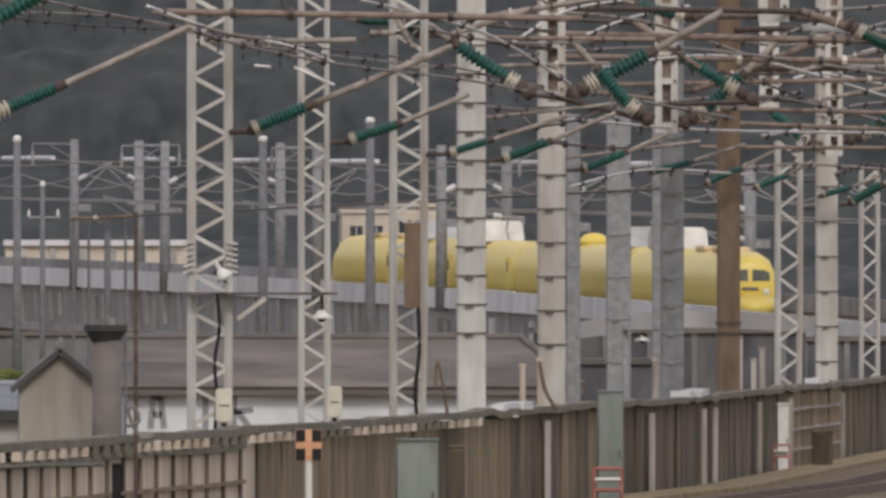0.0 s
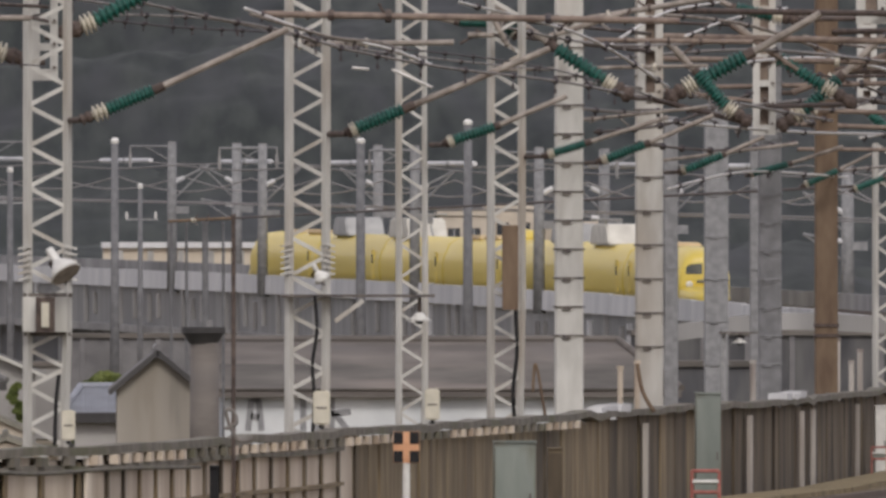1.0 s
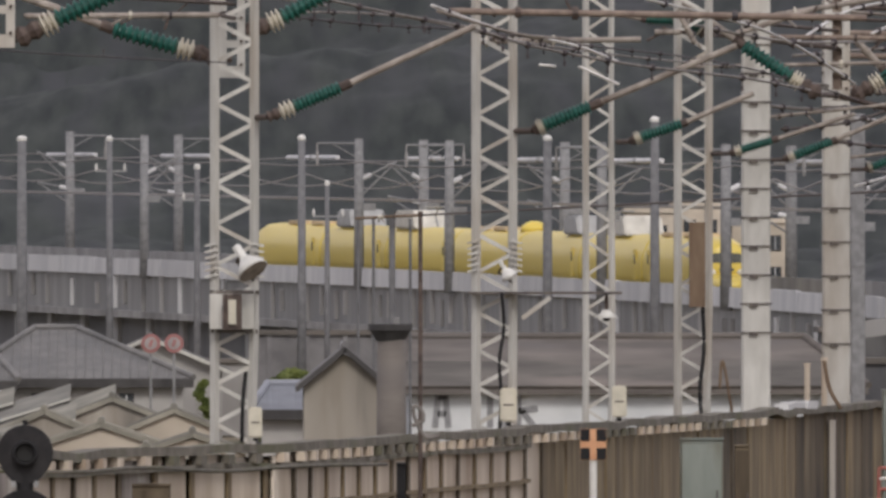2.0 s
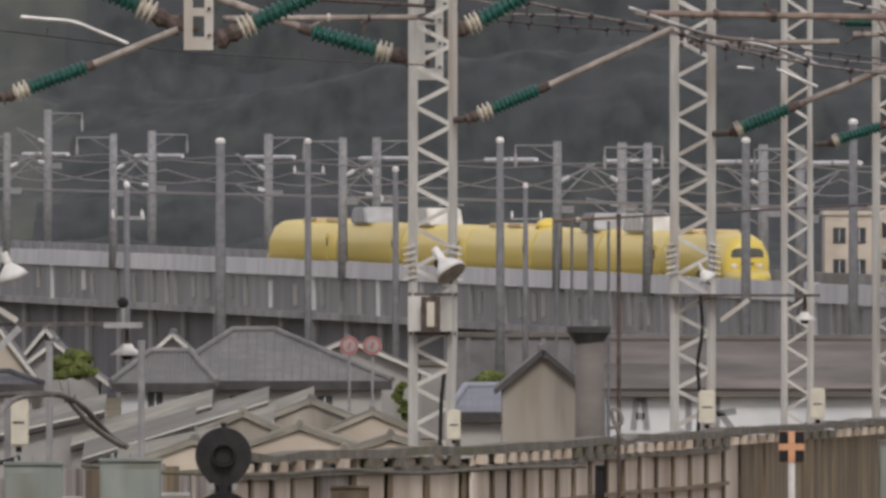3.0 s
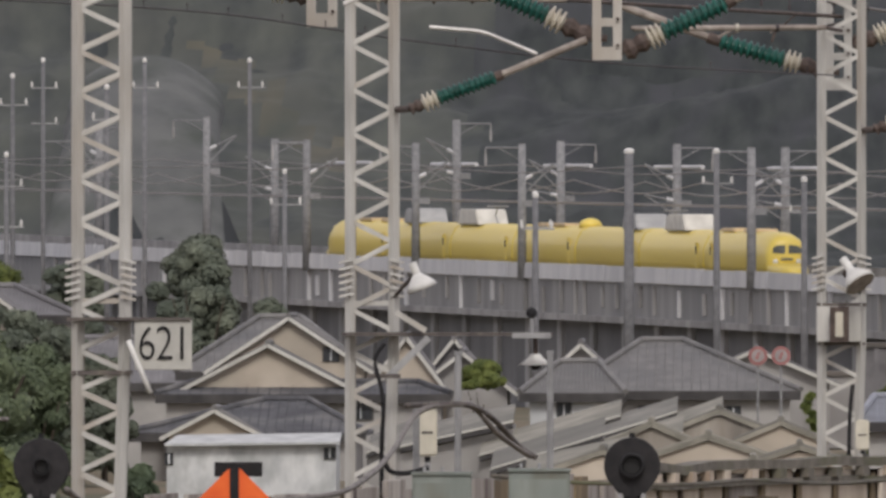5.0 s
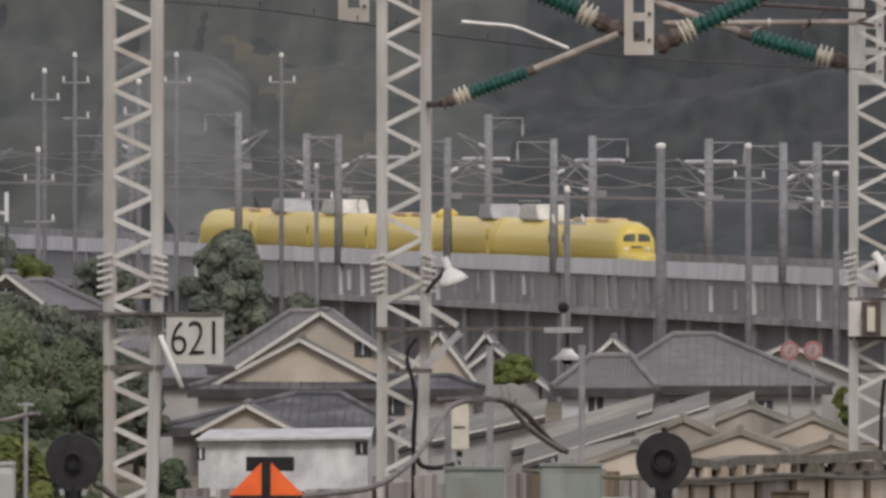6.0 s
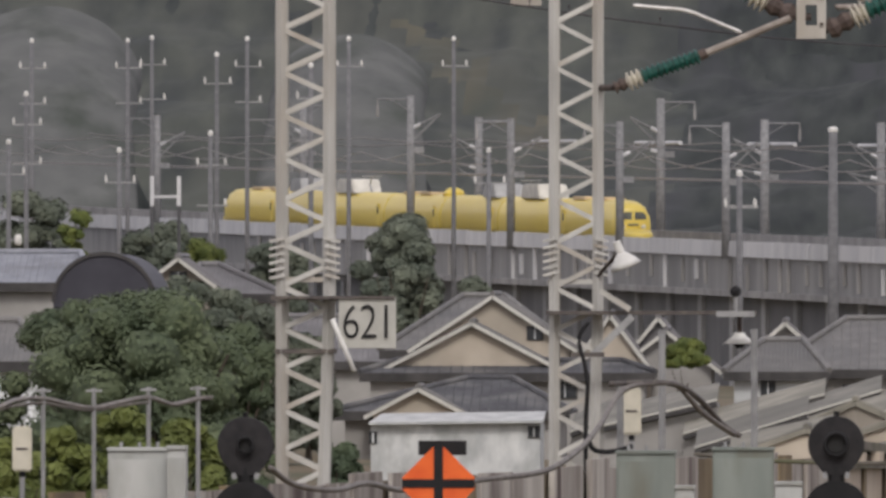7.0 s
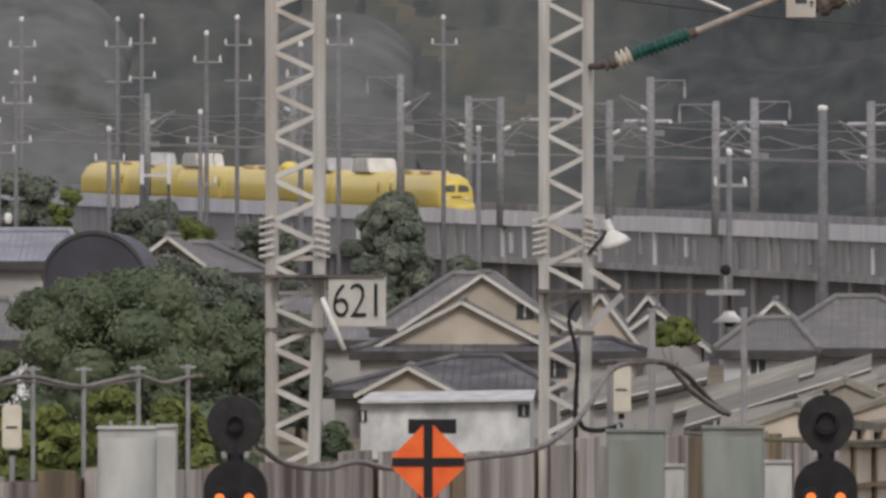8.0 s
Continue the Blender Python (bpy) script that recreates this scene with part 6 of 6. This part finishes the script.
# round road signs on a frame
def road_sign(at, r):
    t = thing("road_sign", (at[0], at[1], 0), "faded round red and white road sign on a post", "road sign", "round road signs")
    part("disc", one(bar, (at[0], at[1], at[2]), (at[0], at[1] - 0.06, at[2]), r, 24), SIGNRED, t, "faded red rim")
    part("face", one(bar, (at[0], at[1] - 0.06, at[2]), (at[0], at[1] - 0.08, at[2]), r * 0.66, 24), SIGNFACE, t, "dull white face")
    part("bar", one(box, (at[0], at[1] - 0.1, at[2]), (r * 0.3, 0.02, r * 0.8), 0, 20), SIGNRED, t)
    part("post", one(bar, (at[0], at[1] + 0.08, 0), (at[0], at[1] + 0.08, at[2]), 0.06, 8), GALV, t)


road_sign((-1.437, 784, 5.674), 0.444)
road_sign((-0.366, 784, 5.674), 0.444)


# masts of the high-speed line
def line_mast(s, off, top, w, arms=1, label="grey concrete catenary mast on the viaduct"):
    p, t, side = line_frame(s)
    c = p + side * off
    m = thing("catenary_mast", (c.x, c.y, c.z - 1.2), label, "catenary mast", "viaduct catenary masts")
    z1 = c.z + top
    part("pole", one(lathe, (c.x, c.y, c.z - 1.4), (c.x, c.y, z1), [(0, w * 0.55), (1, w * 0.45)], 10), VMAST, m, smooth=True)
    part("cap", one(bar, (c.x, c.y, z1), (c.x, c.y, z1 + 0.08), w * 0.44, 10), VMAST, m)
    inward = -1 if off > 0 else 1
    for k in range(arms):
        a = Vector((c.x, c.y, z1 - 2.8 - 1.6 * k))
        e = a + side * inward * 2.6 + Vector((0, 0, 0.5 + 0.8 * (k == 0)))
        part("bracket", one(bar, a, e, 0.08, 6), VMAST, m)
        part("brace", one(bar, a - Vector((0, 0, 1.2)), e, 0.07, 6), VMAST, m)
        part("insulator", one(bar, a.lerp(e, 0.1), a.lerp(e, 0.32), 0.16, 8), CONCL, m)
    out = Vector((c.x, c.y, z1 - 0.25)) - side * inward * 2.9
    part("feeder_arm", one(bar, (c.x, c.y, z1 - 0.25), out, 0.07, 6), VMAST, m)
    part("feeder_stay", one(bar, (c.x, c.y, z1 - 1.3), out.lerp(Vector((c.x, c.y, z1 - 0.25)), 0.35), 0.045, 6), VMAST, m)
    part("feeder_insulator", one(lathe, out, out - Vector((0, 0, 1.5)), [(0, 0.05), (0.3, 0.05), (0.45, 0.11), (0.85, 0.11), (1, 0.06)], 8), CONC, m)
    part("shield_box", one(box, (c.x + 0.7, c.y, z1 - 4.6), (0.9, 0.5, 0.5)), VMAST, m)
    return m


for s, h in ((561, 11.3), (518.2, 9.4), (473.4, 9.2), (431.1, 9.2), (342.7, 9.0), (261.5, 8.8), (227, 8.7), (167.6, 8.6), (116.9, 8.5), (60, 8.5), (620, 9.4), (680, 9.4)):
    line_mast(s, NEAR + 0.4, h, 0.66)
for s, h in ((514.2, 11.1), (473.2, 9.4), (428.8, 9.2), (388.5, 9.0), (299.6, 8.7), (670.3, 10.6), (248.9, 8.6), (166.5, 8.4), (71.9, 7.5), (590, 9.4)):
    line_mast(s, FAR - 0.3, h, 0.74, 2)
# pale feeder sleeves on the wires beside the masts
for s in (561, 518.2, 473.4, 431.1, 388.5, 342.7, 299.6, 261.5, 227, 167.6, 116.9):
    p, t, side = line_frame(s - 4)
    q, t2, side2 = line_frame(s + 14)
    a, c = p + side * (FAR - 2.0) + Vector((0, 0, 7.45)), q + side2 * (FAR - 2.0) + Vector((0, 0, 7.4))
    fs = thing("feeder_sleeve", a, "pale feeder sleeve on the overhead wire", "wire sleeve", "viaduct feeder sleeves")
    part("sleeve", one(bar, a, c, 0.17, 8), CONCL, fs)
    part("clamp", one(bar, a.lerp(c, 0.48), a.lerp(c, 0.52), 0.22, 8), GALV, fs)


def line_wire(off, h, r, mat, sag, label):
    b = bmesh.new()
    pts = []
    for i in range(0, 180):
        s = -100 + 5 * i
        p, t, side = line_frame(s)
        pts.append(p + side * off + Vector((0, 0, h - sag * math.sin(((s % 50) / 50) * math.pi))))
    tube(b, pts, r, 5)
    solid("catenary_wire", b, mat, label, "overhead wire", "viaduct wires", smooth=True)


for off, h, r, mat, sag in ((0.0, 4.6, 0.05, WIRE, 0.0), (0.0, 6.4, 0.05, WIRE, 1.0), (-4.7, 4.6, 0.05, WIRE, 0.0), (-4.7, 6.4, 0.05, WIRE, 1.0),
                            (NEAR + 2.2, 7.3, 0.05, WIRE, 0.3), (FAR - 2.0, 7.5, 0.05, WIRE, 0.3)):
    line_wire(off, h, r, mat, sag, "overhead wire strung along the viaduct")


# utility poles of the town
def utility_pole(x, y, z, w=0.34, arms=2, cap=True, mat=POLED):
    t = thing("utility_pole", (x, y, 0), "dull grey concrete utility pole with white insulators", "utility pole", "town utility poles")
    part("pole", one(lathe, (x, y, 0), (x, y, z), [(0, w * 0.6), (1, w * 0.42)], 10), mat, t, smooth=True)
    if cap:
        part("cap", one(lathe, (x, y, z), (x, y, z + 0.28), [(0, w * 0.45), (0.6, w * 0.5), (1, w * 0.25)], 10), WHITE, t, "white cap")
    for k in range(arms):
        zz = z - 1.6 - 2.2 * k
        part("crossarm", one(box, (x + 0.1, y, zz), (1.7, 0.08, 0.08)), GALV, t)
        for i in ((-0.7, 0.8) if k == 0 else (0.8,)):
            part("insulator", one(lathe, (x + i, y, zz), (x + i, y, zz + 0.4), [(0, 0.04), (0.4, 0.08), (1, 0.04)], 8), WHITE, t)
    return t


for x, y, z, bx in (((-59.587, 1050, 25.605)[0], 1050, (-61.513, 1050, 22.98)[2], 0), ((-54.148, 1060, 25.773)[0], 1060, (-62.098, 1060, 23.123)[2], 0), ((-53.622, 1080, 26.108)[0], 1080, (-63.27, 1080, 23.588)[2], 0), ((-45.817, 1000, 24.767)[0], 1000, (-58.583, 1000, 21.433)[2], 0),
                    ((-46.218, 1050, 25.605)[0], 1050, (-61.513, 1050, 23.085)[2], 0), ((-40.298, 1060, 25.773)[0], 1060, (-62.098, 1060, 23.229)[2], 0), ((-34.044, 1070, 25.94)[0], 1070, (-62.684, 1070, 23.372)[2], 0), ((-52.305, 900, 23.09)[0], 900, (-52.725, 900, 15.44)[2], 1),
                    ((-46.425, 900, 23.09)[0], 900, (-52.725, 900, 14.99)[2], 1), ((-42.489, 920, 23.425)[0], 920, (-53.897, 920, 16.065)[2], 0), ((-35.42, 880, 22.755)[0], 880, (-51.553, 880, 19.235)[2], 0), ((-54.229, 950, 23.928)[0], 950, (-55.654, 950, 18.545)[2], 0)):
    pole = utility_pole(x, y, z, 0.28, 2 if int(x * 7) % 2 else 1, True, POLEM)
    if bx:
        # White drum modelled in place of a bright glint beside the pole.
        part("drum", one(lathe, (x + 0.5, y, z - 5.4), (x + 0.5, y, z - 4.8), [(0, 0.12), (0.2, 0.2), (0.8, 0.2), (1, 0.12)], 12), WHITE, pole, "small white drum standing in for a glint", True)
        part("drum_hanger", one(bar, (x, y, z - 5.1), (x + 0.5, y, z - 5.1), 0.05, 6), GALV, pole)
# poles before the viaduct
for x, y, z, w in (((-8.49, 900, 23.27)[0], 900, (-14.64, 900, 16.07)[2], 0.55), ((6.36, 900, 23.27)[0], 900, (-14.64, 900, 16.13)[2], 0.42), ((18.979, 880, 23.253)[0], 880, (5.339, 880, 15.92)[2], 0.5), ((24.552, 880, 23.253)[0], 880, (5.339, 880, 16.888)[2], 0.5),
                   ((-12.843, 860, 22.591)[0], 860, (-13.989, 860, 13.475)[2], 0.3), ((0.792, 880, 22.931)[0], 880, (-14.315, 880, 14.424)[2], 0.34), ((-3.84, 900, 23.27)[0], 900, (-14.64, 900, 16.07)[2], 0.36), ((6.289, 890, 23.427)[0], 890, (5.399, 890, 16.01)[2], 0.44),
                   ((-26.18, 880, 22.755)[0], 880, (-51.553, 880, 14.835)[2], 0.26), ((-13.185, 880, 22.755)[0], 880, (-51.553, 880, 13.661)[2], 0.3), ((7.539, 880, 23.253)[0], 880, (5.339, 880, 13.573)[2], 0.28)):
    utility_pole(x, y, z, w, 0 if w > 0.4 else 1, True, POLEM)


# trees and bushes
def tree(x, y, z0, z1, rad, seed, n=260, mat=LEAF, label="dense dark green broadleaf tree behind the fence", low=0.25, leaf=0.085, lobes_n=15):
    t = thing("tree", (x, y, z0), label, "tree", "town trees")
    rnd = random.Random(seed)
    h = z1 - z0
    b = bmesh.new()
    lathe(b, (x, y, z0 - 0.1), (x + rad * 0.05, y, z0 + h * 0.6), [(0, rad * 0.13), (0.2, rad * 0.09), (1, rad * 0.03)], 8)
    for k in range(6):
        a = k * math.tau / 6 + rnd.random()
        bar(b, (x, y, z0 + h * rnd.uniform(0.2, 0.4)), (x + math.cos(a) * rad * 0.7, y + math.sin(a) * rad * 0.7, z0 + h * rnd.uniform(0.5, 0.8)), rad * 0.04, 5, rad * 0.012)
    part("trunk", b, BARK, t)
    spots = []
    lobes = []
    for k in range(lobes_n * 4):
        a, q, e = rnd.uniform(0, math.tau), math.sqrt(rnd.random()), rnd.random()
        reach = rad * q * math.sqrt(max(0.0, 1 - (e * 0.94) ** 2)) * rnd.uniform(0.75, 1.0)
        lobes.append(Vector((x + reach * math.cos(a), y + reach * math.sin(a), z0 + h * (low * 0.5 + (0.93 - low * 0.5) * e))))
    mass = bmesh.new()
    for i, c in enumerate(lobes):
        lr = rad * rnd.uniform(0.12, 0.25)
        vs = bmesh.ops.create_icosphere(mass, subdivisions=2, radius=lr)["verts"]
        for v in vs:
            k = 1 + 0.32 * noise.noise(v.co * (2.6 / lr) + Vector((i * 3.1, seed, 0))) + 0.22 * noise.noise(v.co * (7 / lr) + Vector((i, 5.0, seed)))
            v.co = c + Vector((v.co.x * k, v.co.y * k, max(z0 + 0.1 - c.z, v.co.z * k * 0.8)))
        for j in range(n * 11 // (lobes_n * 4)):
            d = Vector((rnd.gauss(0, 1), rnd.gauss(-0.3, 1), rnd.gauss(0.4, 1))).normalized()
            q = d * lr * rnd.uniform(0.9, 1.4)
            spots.append(((c.x + q.x, c.y + q.y, max(z0 + 0.1, c.z + q.z * 0.8)), leaf * rnd.uniform(0.7, 1.3), (d.x, d.y, d.z + 0.15)))
    part("foliage", mass, mat, t, smooth=True)
    leafage("crown", mat, spots, "", "", parent=t, ruffle=0.15)


G0 = 0.0
tree((-21.105, 420, 15.042)[0], 420, G0, (-24.605, 420, 7.972)[2], 3.29, 1, 5200, low=0.2, leaf=0.075, lobes_n=30)
tree((-20.502, 422, 15.076)[0], 422, G0, (-24.722, 422, 7.367)[2], 2.391, 9, 2600, low=0.2, leaf=0.075, lobes_n=24)
tree((-22.507, 424, 15.109)[0], 424, G0, (-24.839, 424, 7.929)[2], 1.837, 10, 2600, low=0.3, leaf=0.075, lobes_n=22)
tree((-23.758, 430, 15.21)[0], 430, G0, (-25.191, 430, 7.685)[2], 1.863, 2, 1600)
tree((-18.948, 425, 15.126)[0], 425, G0, (-24.898, 425, 7.334)[2], 1.558, 3, 1600)
tree((-30.315, 860, 22.419)[0], 860, 0, 11.9, 2.8, 4, 3000, LEAFF, "dark green tree standing before the viaduct", 0.2, 0.17, 24)
tree((-29.566, 850, 23.782)[0], 850, 0, 11.4, 2.4, 14, 2600, LEAFF, "dark green tree standing before the viaduct", 0.2, 0.17, 24)
for i, (x, y, z, r) in enumerate((((-11.278, 206, 11.454)[0], 206, (-12.068, 206, 6.373)[2], 0.549), ((-10.695, 208, 11.487)[0], 208, (-12.185, 208, 6.773)[2], 0.52), ((-9.957, 210, 11.521)[0], 210, (-12.303, 210, 6.467)[2], 0.595), ((-11.815, 204, 11.42)[0], 204, (-11.951, 204, 6.252)[2], 0.578),
                                  ((-8.566, 222, 11.722)[0], 222, (-13.005, 222, 6.009)[2], 0.444))):
    tree(x, y, 3.7, z, r, 20 + i, 900, LEAFB if i != 4 else LEAF, "bushy yellow-green shrub behind the fence", 0.35, 0.075)
for i, (x, y, z, r) in enumerate((((0.814, 660, 19.198)[0], 660, (-10.736, 660, 4.898)[2], 0.44), ((-14.105, 780, 21.078)[0], 780, (-45.695, 780, 5.738)[2], 1.092), ((5.376, 840, 22.252)[0], 840, (-13.664, 840, 4.332)[2], 1.68), ((-48.825, 900, 23.09)[0], 900, (-52.725, 900, 12.59)[2], 1.65), ((-40.993, 880, 22.755)[0], 880, (-51.553, 880, 10.728)[2], 2.053))):
    tree(x, y, 0, z, r, 40 + i, 600, LEAFB, "small yellow-green tree among the houses", 1.5 if i == 1 else 0.3, 0.14)
for i, (x, y, z, r) in enumerate((((-56.583, 1000, 24.767)[0], 1000, (-58.583, 1000, 13.767)[2], 4), ((-49.069, 1010, 24.934)[0], 1010, (-59.169, 1010, 12.141)[2], 3.703), ((-42.755, 1020, 25.102)[0], 1020, (-59.755, 1020, 10.482)[2], 2.72))):
    tree(x, y, 0, z, r, 60 + i, 1200, LEAFF, "dark tree clump beside the viaduct", 0.25, 0.19, 20)


for i, (x, y, z, r) in enumerate(((-35.6, 745, 8.6, 1.9), (-33.7, 748, 8.0, 2.0), (-31.9, 744, 7.3, 1.7), (-30.3, 750, 6.0, 1.5), (-44.5, 880, 11.2, 2.0), (-37.2, 870, 10.6, 2.2), (-26.5, 865, 8.6, 1.7))):
    tree(x, y, 0, z, r, 80 + i, 1100, LEAFF, "grey-green tree between the houses", 0.25, 0.15, 20)

# pale frame of a line switch among the far poles
sw = thing("switch_frame", (-46.4, 950, 0), "pale steel switch frame on two posts", "switch frame")
for i in (-0.75, 0.75):
    part("post", one(bar, (-46.4 + i, 950, 0), (-46.4 + i, 950, 12.4), 0.09, 8), POLED, sw)
    part("blade", one(box, (-46.4 + i, 950, 13.2), (0.22, 0.12, 1.7)), CONCL, sw, "pale upright blade")
part("beam", one(box, (-46.4, 950, 12.9), (1.7, 0.1, 0.16)), CONCL, sw)

# the yellow train: seven cars, each riding the line on its own
CARS = []
LEN = 24.6


def loft(bm, rings):
    rs = [[bm.verts.new((x, y, z)) for x, z in sec] for y, sec in rings]
    for a, b in zip(rs, rs[1:]):
        for k in range(len(a) - 1):
            bm.faces.new((a[k], a[k + 1], b[k + 1], b[k]))
        bm.faces.new((a[-1], a[0], b[0], b[-1]))
    bm.faces.new(rs[0][::-1])
    bm.faces.new(rs[-1])


NOSE = ((-3.0, 1.22, 1.70, 1.06, 2.50), (-2.88, 1.40, 1.86, 1.18, 2.74), (-2.6, 1.52, 1.98, 1.28, 2.94), (-2.0, 1.60, 2.06, 1.36, 3.10), (-1.0, 1.66, 2.12, 1.42, 3.22), (0.5, 1.69, 2.16, 1.45, 3.28))


def nose_ring(u):
    """Half section of the nose u metres behind the end plane: a wide bill below, a narrower cab above."""
    w, hb, wc, ht = (float(np.interp(u, [r[0] for r in NOSE], [r[k] for r in NOSE])) for k in (1, 2, 3, 4))
    z0, d = 0.35, ht - hb
    out = [(w * 0.9, z0), (w, z0 + hb * 0.35), (w, z0 + hb * 0.78), (w * 0.93, z0 + hb), (wc, z0 + hb + d * 0.2), (wc * 0.86, z0 + hb + d * 0.62), (wc * 0.5, z0 + hb + d * 0.93), (0.0, z0 + ht)]
    return out + [(-x, z) for x, z in out[-2::-1]]


def shroud(car, y, ln, hh, mat):
    b = bmesh.new()
    prism(b, [(y - ln / 2, 3.5), (y + ln / 2, 3.5), (y + ln / 2 - 1.1, 3.5 + hh), (y - ln / 2 + 1.1, 3.5 + hh)], -1.25, 1.25, 0)
    bmesh.ops.bevel(b, geom=b.edges[:], offset=0.12, segments=2, affect='EDGES')
    part("pantograph_shroud", b, mat, car, "pale roof shroud" if mat is TRAINW else "grey roof shroud")


def pantograph(car, y):
    b = bmesh.new()
    bar(b, (0, y, 3.6), (0, y + 1.0, 4.3), 0.06, 6)
    bar(b, (0, y + 1.0, 4.3), (0, y + 0.2, 5.0), 0.05, 6)
    bar(b, (-0.9, y + 0.2, 5.0), (0.9, y + 0.2, 5.0), 0.06, 6)
    part("pantograph", b, GALV, car)


def train_car(index):
    """Local y runs forward along the line; z 0 is the rail's top."""
    car = thing("train_car", (0, 0, 0), "yellow high-speed inspection train car on the viaduct", "train car", "cars of the yellow train")
    bm = bmesh.new()
    end = index in (0, 6)
    f = 1 if index == 6 else -1
    tip = LEN / 2 + (1.6 if index == 6 else -1.6)
    if end:
        us = [-3.0, -2.94, -2.88, -2.74, -2.6, -2.3, -2.0, -1.5, -1.0, -0.25, 0.5, 1.0]
        loft(bm, [((tip - 3.0 - u) * f, nose_ring(u)) for u in us] + [(q * f, nose_ring(1)) for q in (-LEN / 2 + 0.4, -LEN / 2 + 0.25)])
    else:
        loft(bm, [(q, nose_ring(9)) for q in (-LEN / 2 + 0.25, -LEN / 2 + 0.4, LEN / 2 - 0.4, LEN / 2 - 0.25)])
    part("body", bm, TRAINY, car, smooth=True)
    for i in (-1, 1):
        for j in (-7.6, 7.6):
            part("bogie", one(box, (i * 1.1, j, 0.42), (0.35, 3.2, 0.5)), BEAD, car)
        side_door = part("door", one(box, (i * 1.685, -9.6 if index != 0 else 9.6, 1.75), (0.05, 0.9, 1.9)), TRAINY, car)
        part("door_window", one(box, (i * 1.70, -9.6 if index != 0 else 9.6, 2.1), (0.05, 0.5, 0.6)), DARKGLASS, side_door)
    if end:
        # two panes of the windscreen with a yellow pillar between them
        for i in (-1, 1):
            g = bmesh.new()
            prism(g, [(i * 0.12, 2.04), (i * 1.08, 2.06), (i * 1.04, 2.46), (i * 0.8, 2.62), (i * 0.12, 2.66)], *sorted(((tip - 0.4) * f, (tip + 0.03) * f)))
            part("windscreen_pane", g, DARKGLASS, car, "dark windscreen pane")
        for i in (-1, 1):
            y0 = (tip - 0.28) * f
            part("headlight", one(lathe, (i * 0.86, y0 - 0.3 * f, 1.50), (i * 0.86, y0 + 0.42 * f, 1.42), [(0, 0.2), (0.6, 0.24), (0.9, 0.2), (1, 0.1)], 14), TRAINW, car, "pale headlight cover", True)
        b = bmesh.new()
        box(b, (0, (tip - 0.2) * f, 1.62), (0.9, 0.5, 0.18))
        bmesh.ops.bevel(b, geom=b.edges[:], offset=0.04, segments=1, affect='EDGES')
        part("nose_panel", b, DARKGLASS, car, "dark panel on the nose")
        # low bill before the cab
        bill = bmesh.new()
        loft(bill, [((tip + d) * f, [(w * k, z) for k, z in ((0.92, 0.35), (1, 0.6), (0.97, h * 0.82), (0.7, h * 0.96), (0, h), (-0.7, h * 0.96), (-0.97, h * 0.82), (-1, 0.6), (-0.92, 0.35))])
                    for d, w, h in ((-0.6, 1.5, 1.42), (0.3, 1.42, 1.36), (1.4, 1.3, 1.26), (2.6, 1.1, 1.14), (3.4, 0.85, 1.04), (3.8, 0.5, 0.92))])
        part("nose_bill", bill, TRAINY, car, "low yellow nose bill", True)
    else:
        part("gangway", one(box, (0, LEN / 2, 1.9), (2.2, 0.6, 2.6)), BEAD, car)
    if index == 5:
        shroud(car, 5.6, 6.2, 1.2, TRAING)
    elif index == 4:
        shroud(car, 7.6, 8.6, 1.25, TRAINW)
        pantograph(car, 1.4)
    elif index == 2:
        shroud(car, -6.5, 6.2, 1.2, TRAING)
    elif index == 1:
        shroud(car, 0.8, 8.4, 1.25, TRAINW)
        pantograph(car, 6.2)
    if index in (0, 3, 6):
        for y in (-3.0 * f - 4, -3.0 * f + 4.5) if end else (-1.5, 5.5):
            b = bmesh.new()
            box(b, (0, y, 3.66), (1.7, 5.0, 0.3))
            bmesh.ops.bevel(b, geom=b.edges[:], offset=0.1, segments=2, affect='EDGES')
            part("roof_unit", b, TRAINR, car, "roof unit coloured peach for sky reflection")
    if index == 3:
        part("observation_dome", one(lathe, (0, -10, 3.55), (0, -10, 4.25), [(0, 0.95), (0.5, 0.85), (0.85, 0.55), (1, 0.2)], 14), TRAINY, car, "yellow observation dome", True)
    return car


SPEED = 69.0


def motions():
    for i in range(7):
        car = train_car(i)
        CARS.append(car)
        rows = []
        for k in range(17):
            t = 0.5 * k
            p, d, side = line_frame(SPEED * t + LEN / 2 + (LEN + 0.0) * i)
            slope = line_at(SPEED * t + LEN * (i + 1)).z - line_at(SPEED * t + LEN * i).z
            rows.append((t, pose(p.x, p.y, p.z - 0.75, math.degrees(math.atan2(slope, LEN)), 0, math.degrees(math.atan2(d.y, d.x)) - 90)))
        walk(car, rows)


motions()
